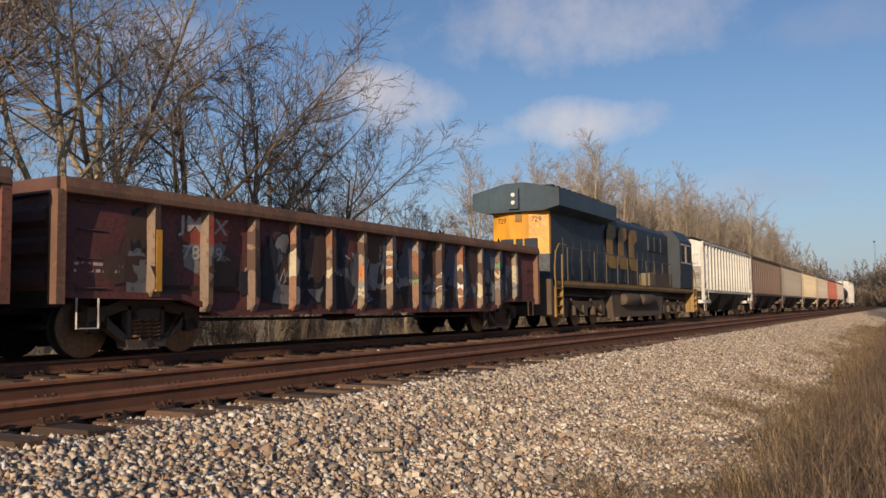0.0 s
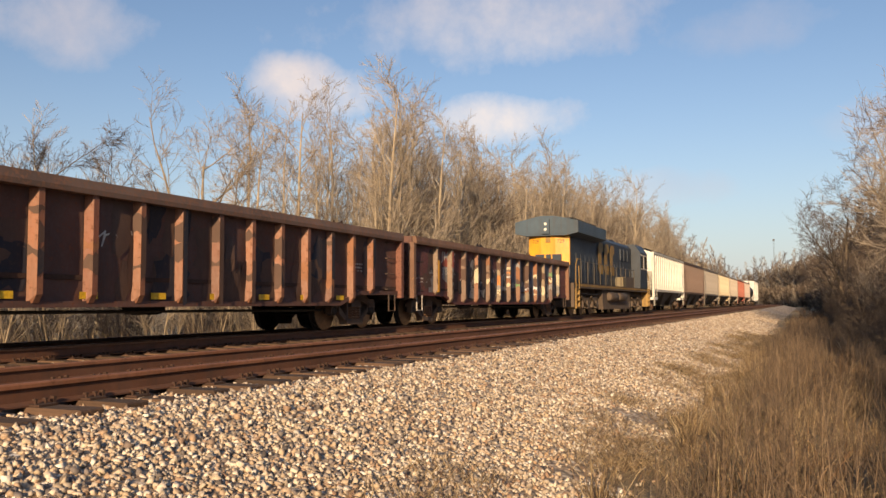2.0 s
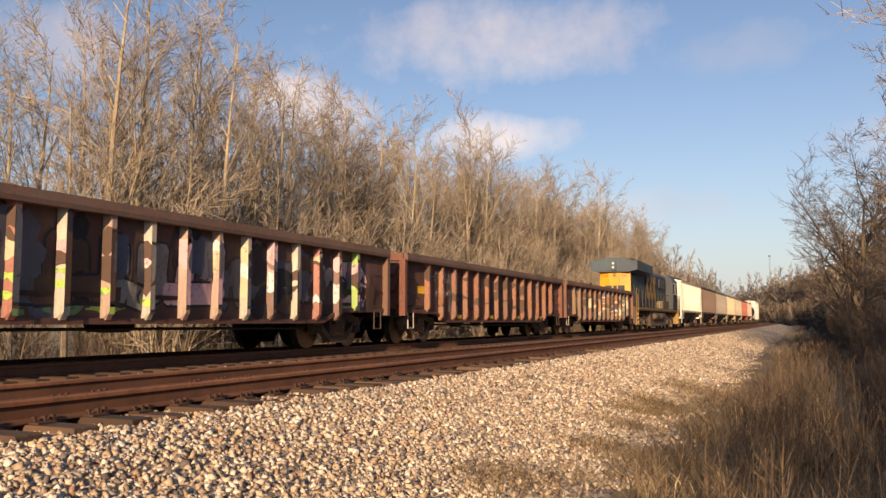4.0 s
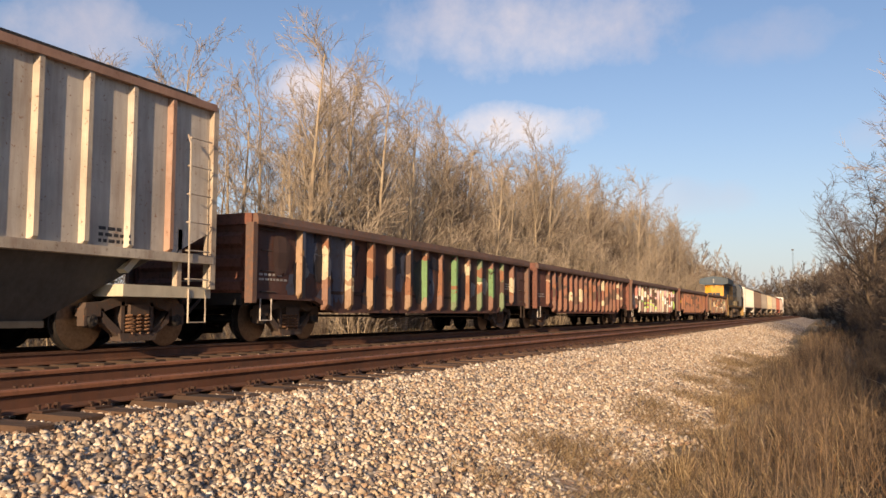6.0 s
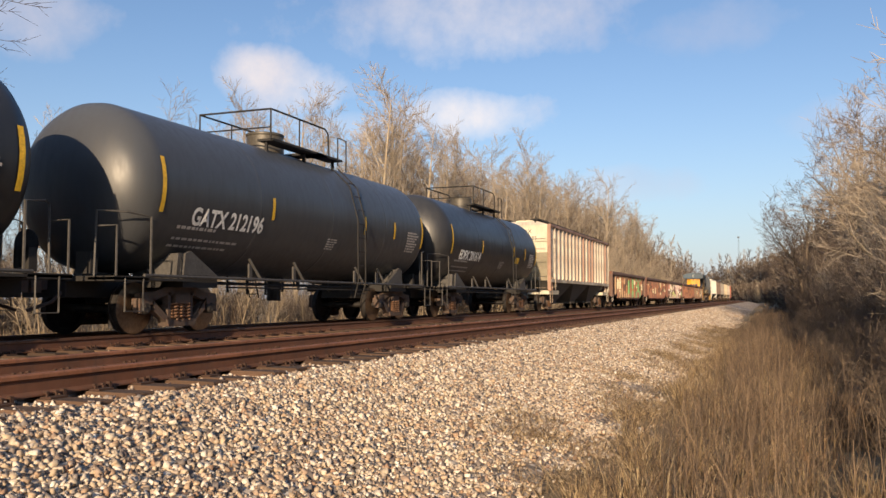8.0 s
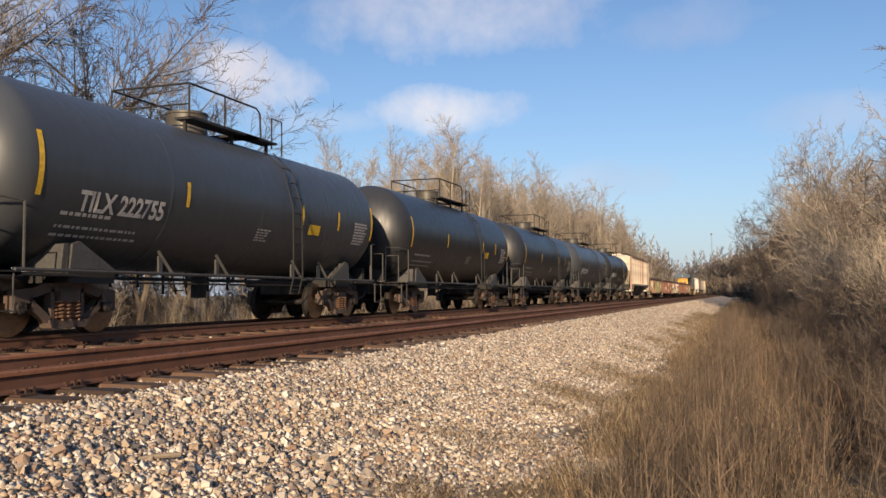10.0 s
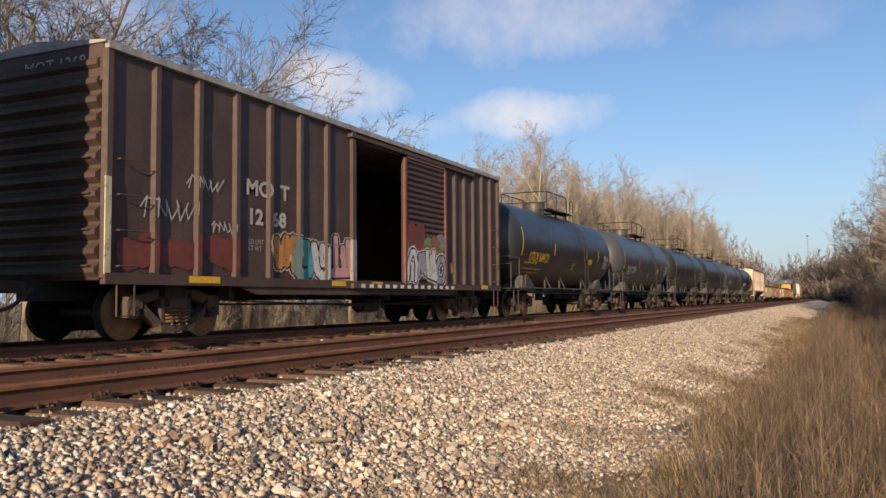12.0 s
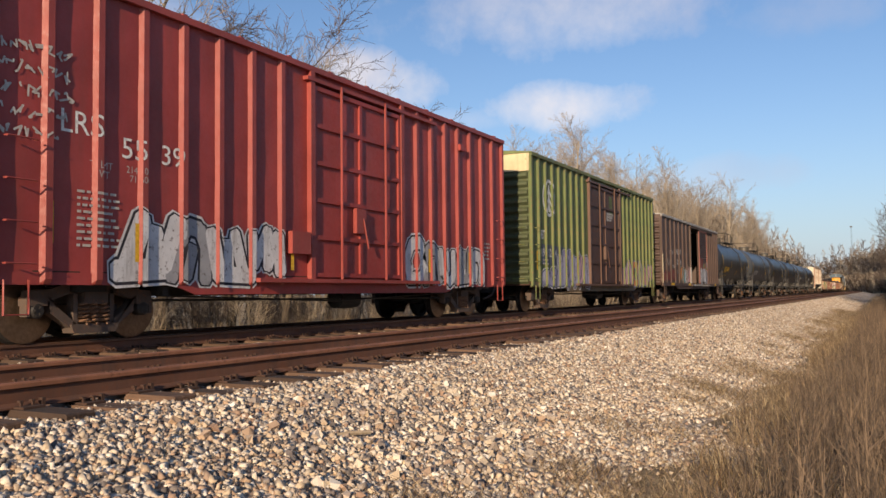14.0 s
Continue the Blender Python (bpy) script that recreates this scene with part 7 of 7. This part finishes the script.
def distant_woods():
    """The woods round the bend and along the horizon, too far to tell one tree from the next."""
    rng = np.random.default_rng(91)
    plan = dict(FAR_TREE, steps=(4, 2, 1, 1), sprouts=(9, 5, 3), least=0.06)
    scrub = dict(FAR_BRUSH, steps=(2, 1, 1), sprouts=(6, 4), least=0.055)
    for name, seed, bark, label, share in (("distant_woods", 61, "twig_brown", "distant brown leafless woods", 0.62), ("distant_woods", 62, "twig_tan", "distant tan leafless woods", 0.38)):
        shapes = []
        for stems, k, form, tall, girth in ((1, 0, plan, 12.0, 0.16), (1, 1, plan, 10.5, 0.16), (9, 2, scrub, 5.0, 0.07)):
            own, out = np.random.default_rng(seed * 7 + k), []
            for j in range(stems):
                a = 2 * math.pi * j / stems
                d = (0.1 * math.cos(a) * (1 if stems == 1 else 3), 0.1 * math.sin(a) * (1 if stems == 1 else 3), 1)
                bough(own, out, (0, 0, -0.2) if stems == 1 else (0.5 * math.cos(a), 0.5 * math.sin(a), -0.2), d, tall, girth, 0, form)
            b = Build()
            for level, pts, rad in out:
                b.tube(pts, rad, 3, close=False)
            shapes.append((np.array(b.v), np.array([t for q in b.f for t in ((q[0], q[1], q[2]), (q[0], q[2], q[3]))])))
        spots = []
        s = 186.0
        while s < 430:
            for c, kind in ((-20 - rng.uniform(0, 9), 0), (-18.5 - rng.uniform(0, 4), 2), (-24 - rng.uniform(0, 10), 1)):
                spots.append((s, c, kind, rng.uniform(0.8, 1.25)))
            s += rng.uniform(2.6, 4.0) / (share * 1.8)
        s = 112.0
        while s < 430:
            for c, kind in ((4.5 + rng.uniform(0, 5), 2), (8 + rng.uniform(0, 6), 1), (10 + rng.uniform(0, 14), 0), (22 + rng.uniform(0, 30), 0)):
                spots.append((s, c, kind, rng.uniform(1.0, 1.45) if s < 250 else rng.uniform(1.15, 1.55)))
            s += rng.uniform(2.3, 3.4) / (share * 1.8)
        for k in range(50):   # horizon to the sides
            spots.append((430 + rng.uniform(0, 60), -10 + rng.uniform(0, 120), int(rng.integers(0, 2)), rng.uniform(1.0, 1.5)))
        vs, fs, n = [], [], 0
        for s, c, kind, size in spots:
            x, y, _ = on_line(s, c)
            v, f = shapes[kind]
            a = rng.uniform(0, 6.28)
            turn = np.array([(math.cos(a), -math.sin(a), 0), (math.sin(a), math.cos(a), 0), (0, 0, 1)])
            vs.append(v @ turn.T * size + np.array((x, y, -1.0)))
            fs.append(f + n)
            n += len(v)
        ob = new(name, big_mesh(name, np.concatenate(vs), np.concatenate(fs), M[bark]))
        tagged(ob, label, "woods", kind="stuff")


def blades(name, x, y, z, height, lean, width, rng, mat, label):
    """Grass as one mesh: every blade a bent, tapering three-sided strip."""
    n = len(x)
    a, b = rng.uniform(0, 2 * np.pi, n), rng.uniform(0, 2 * np.pi, n)
    base = np.stack([x, y, z - 0.02], 1)
    side = np.stack([np.cos(a), np.sin(a), np.zeros(n)], 1) * width[:, None]
    out = np.stack([np.cos(b), np.sin(b), np.zeros(n)], 1) * (height * lean)[:, None]
    up = np.stack([np.zeros(n), np.zeros(n), height], 1)
    back = np.stack([-np.sin(a), np.cos(a), np.zeros(n)], 1) * width[:, None]
    mid = base + up * 0.58 + out * 0.30
    tip = base + up * (1 - 0.3 * np.clip(lean, 0, 1))[:, None] + out
    v = np.stack([base - side, base + side, base + back, mid - side * 0.8, mid + side * 0.8, mid + back * 0.8, tip], 1)
    f = np.array([(0, 1, 4), (0, 4, 3), (1, 2, 5), (1, 5, 4), (2, 0, 3), (2, 3, 5), (3, 4, 6), (4, 5, 6), (5, 3, 6)])
    faces = (f[None] + 7 * np.arange(n)[:, None, None]).reshape(-1, 3)
    ob = new(name, big_mesh(name, v.reshape(-1, 3), faces, mat))
    return tagged(ob, label, "grass", kind="stuff")


def grass():
    rng = np.random.default_rng(31)

    def clumped(n, x0, x1, y0, y1, per, spread):
        cx, cy = rng.uniform(x0, x1, n // per), rng.uniform(y0, y1, n // per)
        i = rng.integers(0, len(cx), n)
        return np.clip(cx[i] + rng.normal(0, spread, n), x0 - 0.3, x1 + 0.3), cy[i] + rng.normal(0, spread, n)

    def land(x, y):
        return np.interp(x, (-60, -17, -15.5, -3, -1.6, 0, 4, 9, 60), (-0.9, -0.85, -0.95, -0.95, -0.72, -0.76, -0.98, -1.15, -1.1))
    bits = []
    for n, y0, y1, x1 in ((27000, 1.2, 14, 2.6), (44000, 14, 56, 3.2), (16000, 56, 110, 5.0), (6000, 110, 250, 5.0)):
        bits.append(clumped(n, -1.8, x1, y0, y1, 34, 0.12))
    x, y = (np.concatenate([b[k] for b in bits]) for k in (0, 1))
    edge = np.array([noise.noise((3.0, b * 0.55, 2.0)) + 0.5 * noise.noise((a * 2, b * 1.7, 9.0)) for a, b in zip(x.tolist(), y.tolist())])
    keep = rng.uniform(size=len(x)) < np.clip((x + 1.25 + 1.5 * edge) / 0.9, 0.02, 1)
    x, y = x[keep], y[keep]
    patch = np.array([noise.noise((a * 0.9, b * 0.45, 7.0)) + 0.6 * noise.noise((a * 2.3, b * 1.6, 1.0)) for a, b in zip(x.tolist(), y.tolist())])
    keep = rng.uniform(size=len(x)) < np.clip(0.42 + patch * 2.4, 0.04, 1)
    x, y, patch = x[keep], y[keep], patch[keep]
    h = (0.9 + 0.75 * patch) * np.interp(x, (-2.1, -1.4, -0.6, 0.4, 2, 4), (0.10, 0.22, 0.38, 0.48, 0.70, 0.95)) * rng.uniform(0.35, 1.5, len(x))
    w = np.interp(y, (0, 50, 60, 90), (0.0030, 0.0034, 0.006, 0.012)) * rng.uniform(0.6, 1.5, len(x)) * np.where(rng.random(len(x)) < 0.14, 2.3, 1.0)
    lean = rng.beta(1.2, 1.6, len(x)) * 1.8
    kind = np.array([1.5 * noise.noise((a * 1.3, b * 0.8, 21.0)) for a, b in zip(x.tolist(), y.tolist())]) + rng.normal(0, 0.15, len(x)) + (x + 0.35) * 0.55
    for name, pick, mat, label in (("dry_grass", kind < 0.10, "straw", "tall dry tan grass beside the railway bank"), ("russet_grass", (kind >= 0.10) & (kind < 0.34), "russet", "russet dead grass beside the railway bank"),
                                   ("brown_grass", kind >= 0.34, "weed", "dead brown grass among the shrubs")):
        blades(name, x[pick], y[pick], land(x[pick], y[pick]), np.maximum(h[pick], 0.05), lean[pick], w[pick], rng, M[mat], label)
    # tufts: blades that spring from one root and fan out
    tx, ty = [], []
    for k in range(420):
        yy = 3.0 + 52 * rng.random() ** 1.7
        tx.append(rng.uniform(-1.35, 1.1) + 0.25 * noise.noise((3.0, yy * 0.55, 2.0)))
        ty.append(yy)
    i = np.repeat(np.arange(420), 70)
    tx, ty = np.array(tx)[i], np.array(ty)[i]
    n = len(tx)
    tall = rng.uniform(0.25, 0.62, 420)[i] * rng.uniform(0.5, 1.15, n)
    blades("grass_tufts", tx + rng.normal(0, 0.045, n), ty + rng.normal(0, 0.045, n), land(tx, ty), tall, rng.uniform(0.1, 1.5, n), np.interp(ty, (0, 50, 60), (0.0034, 0.0036, 0.006)), rng, M["straw"],
           "pale fanning tufts of dry grass at the edge of the stones")
    # trampled straw at the foot of the bank
    n = 24000
    x, y = clumped(n, -2.5, -0.5, 2.0, 60.0, 120, 0.24)
    z = np.maximum(land(x, y), np.interp(x, [p[0] for p in BANK], [p[1] for p in BANK])) + 0.03
    blades("flattened_straw", x, y, z, rng.uniform(0.08, 0.22, n), rng.uniform(1.2, 2.6, n), np.full(n, 0.0035), rng, M["straw"], "flattened pale straw at the foot of the bank")
    # far side, behind the train
    n = 26000
    x, y = clumped(n, -19.0, -14.9, 3.0, 150.0, 30, 0.2)
    blades("far_grass", x, y, np.maximum(land(x, y), np.interp(x, [p[0] for p in BANK], [p[1] for p in BANK], right=-1)), rng.uniform(0.35, 1.05, n), rng.uniform(0.1, 0.5, n), np.full(n, 0.008), rng, M["straw"],
           "tall straw-coloured grass beyond the tracks")
    # stalks with side shoots
    b = Build()
    for k in range(3000):
        yy = 2.4 + 60 * rng.random() ** 1.8
        xx = rng.uniform(-1.3, 2.6) if k % 3 == 0 else -0.15 + rng.normal(0, 0.33)
        hh = rng.uniform(0.5, 1.0) if xx > -0.6 else rng.uniform(0.3, 0.6)
        z = float(land(np.array([xx]), 0)[0])
        lean = Vector((rng.uniform(-0.15, 0.15), rng.uniform(-0.15, 0.15), 1))
        r = 0.0025 if yy < 45 else 0.004
        top = Vector((xx, yy, z)) + lean * hh
        b.tube([(xx, yy, z - 0.02), Vector((xx, yy, z)) + lean * hh * 0.5, top], [r, r * 0.8, r * 0.5], 3, close=False)
        for _ in range(8):
            p = Vector((xx, yy, z)) + lean * hh * rng.uniform(0.35, 0.95)
            q = p + Vector((rng.uniform(-0.12, 0.12), rng.uniform(-0.12, 0.12), rng.uniform(0.06, 0.2)))
            b.tube([p, q], [r * 0.6, r * 0.4], 3, close=False)
    tagged(new("weed_stalks", b.mesh("weed_stalks", M["weed"])), "dead brown weed stalks standing in the grass", "weeds", kind="stuff")


def small_things():
    b = Build().tube([(0, 0, 0), (0.12, 0.1, 0.01), (0.26, 0.17, 0.0), (0.42, 0.30, 0.02)], [0.016, 0.018, 0.014, 0.007], 6)
    b.tube([(0.12, 0.1, 0.01), (0.2, 0.05, 0.03)], [0.008, 0.004], 5)
    ob = tagged(new("stick", b.mesh("stick", M["bark_pale"], smooth=True)), "weathered pale stick lying on the crushed stone", "stick")
    ob.matrix_basis = pose(-3.55, 5.6, bank_height(-3.55) + 0.055, 0, 0, 200)
    # a thin mast far beyond the woods
    mast = tagged(new("radio_mast"), "thin grey lattice mast beyond the woods", "mast")
    b = Build()
    for k in range(3):
        a = 2 * math.pi * k / 3
        b.tube([(0.5 * math.cos(a), 0.5 * math.sin(a), 0), (0.35 * math.cos(a), 0.35 * math.sin(a), 42)], 0.05, 4)
    for k in range(28):
        a, c = 2 * math.pi * k / 3, 2 * math.pi * (k + 1) / 3
        b.tube([(0.45 * math.cos(a), 0.45 * math.sin(a), 1.5 * k), (0.45 * math.cos(c), 0.45 * math.sin(c), 1.5 * k + 1.5)], 0.025, 3)
    part("lattice", b, M["tank_frame"], mast)
    part("antenna", Build().box(-0.7, -0.15, 41.3, 0.7, 0.15, 42.2), M["tank_frame"], mast)
    mast.matrix_basis = pose(-16.8, 600, -1.2)


woods()
grass()
small_things()
loose_stones(THE_BANK)


def along(t):
    """How far the train has run at t seconds."""
    ahead = float(np.interp(t, (0, 1.5, 2.5, 3.25, 6.0, 8.25, 10.25, 14), (0, 0, 6.0, 8.0, 9.0, 7.5, 0, 0)))
    return 7.08 + 15.2 * t + 0.0357 * t * t + ahead


def motions():
    """The train rolls off down the line; every wheel set turns as it rolls."""
    times = [0.5 * k for k in range(29)]
    for car, middle in CARS:
        rows = []
        for t in times:
            x, y, a = on_line(middle + along(t), FAR)
            rows.append((t, pose(x, y, RAIL, 0, 0, math.degrees(a))))
        walk(car, rows)
    ticks = [k / FPS for k in range(14 * FPS + 1)]
    for w, y, r, car in WHEELS:
        walk(w, [(t, pose(0, y, r, -math.degrees((along(t) - along(0)) / r))) for t in ticks])


motions()
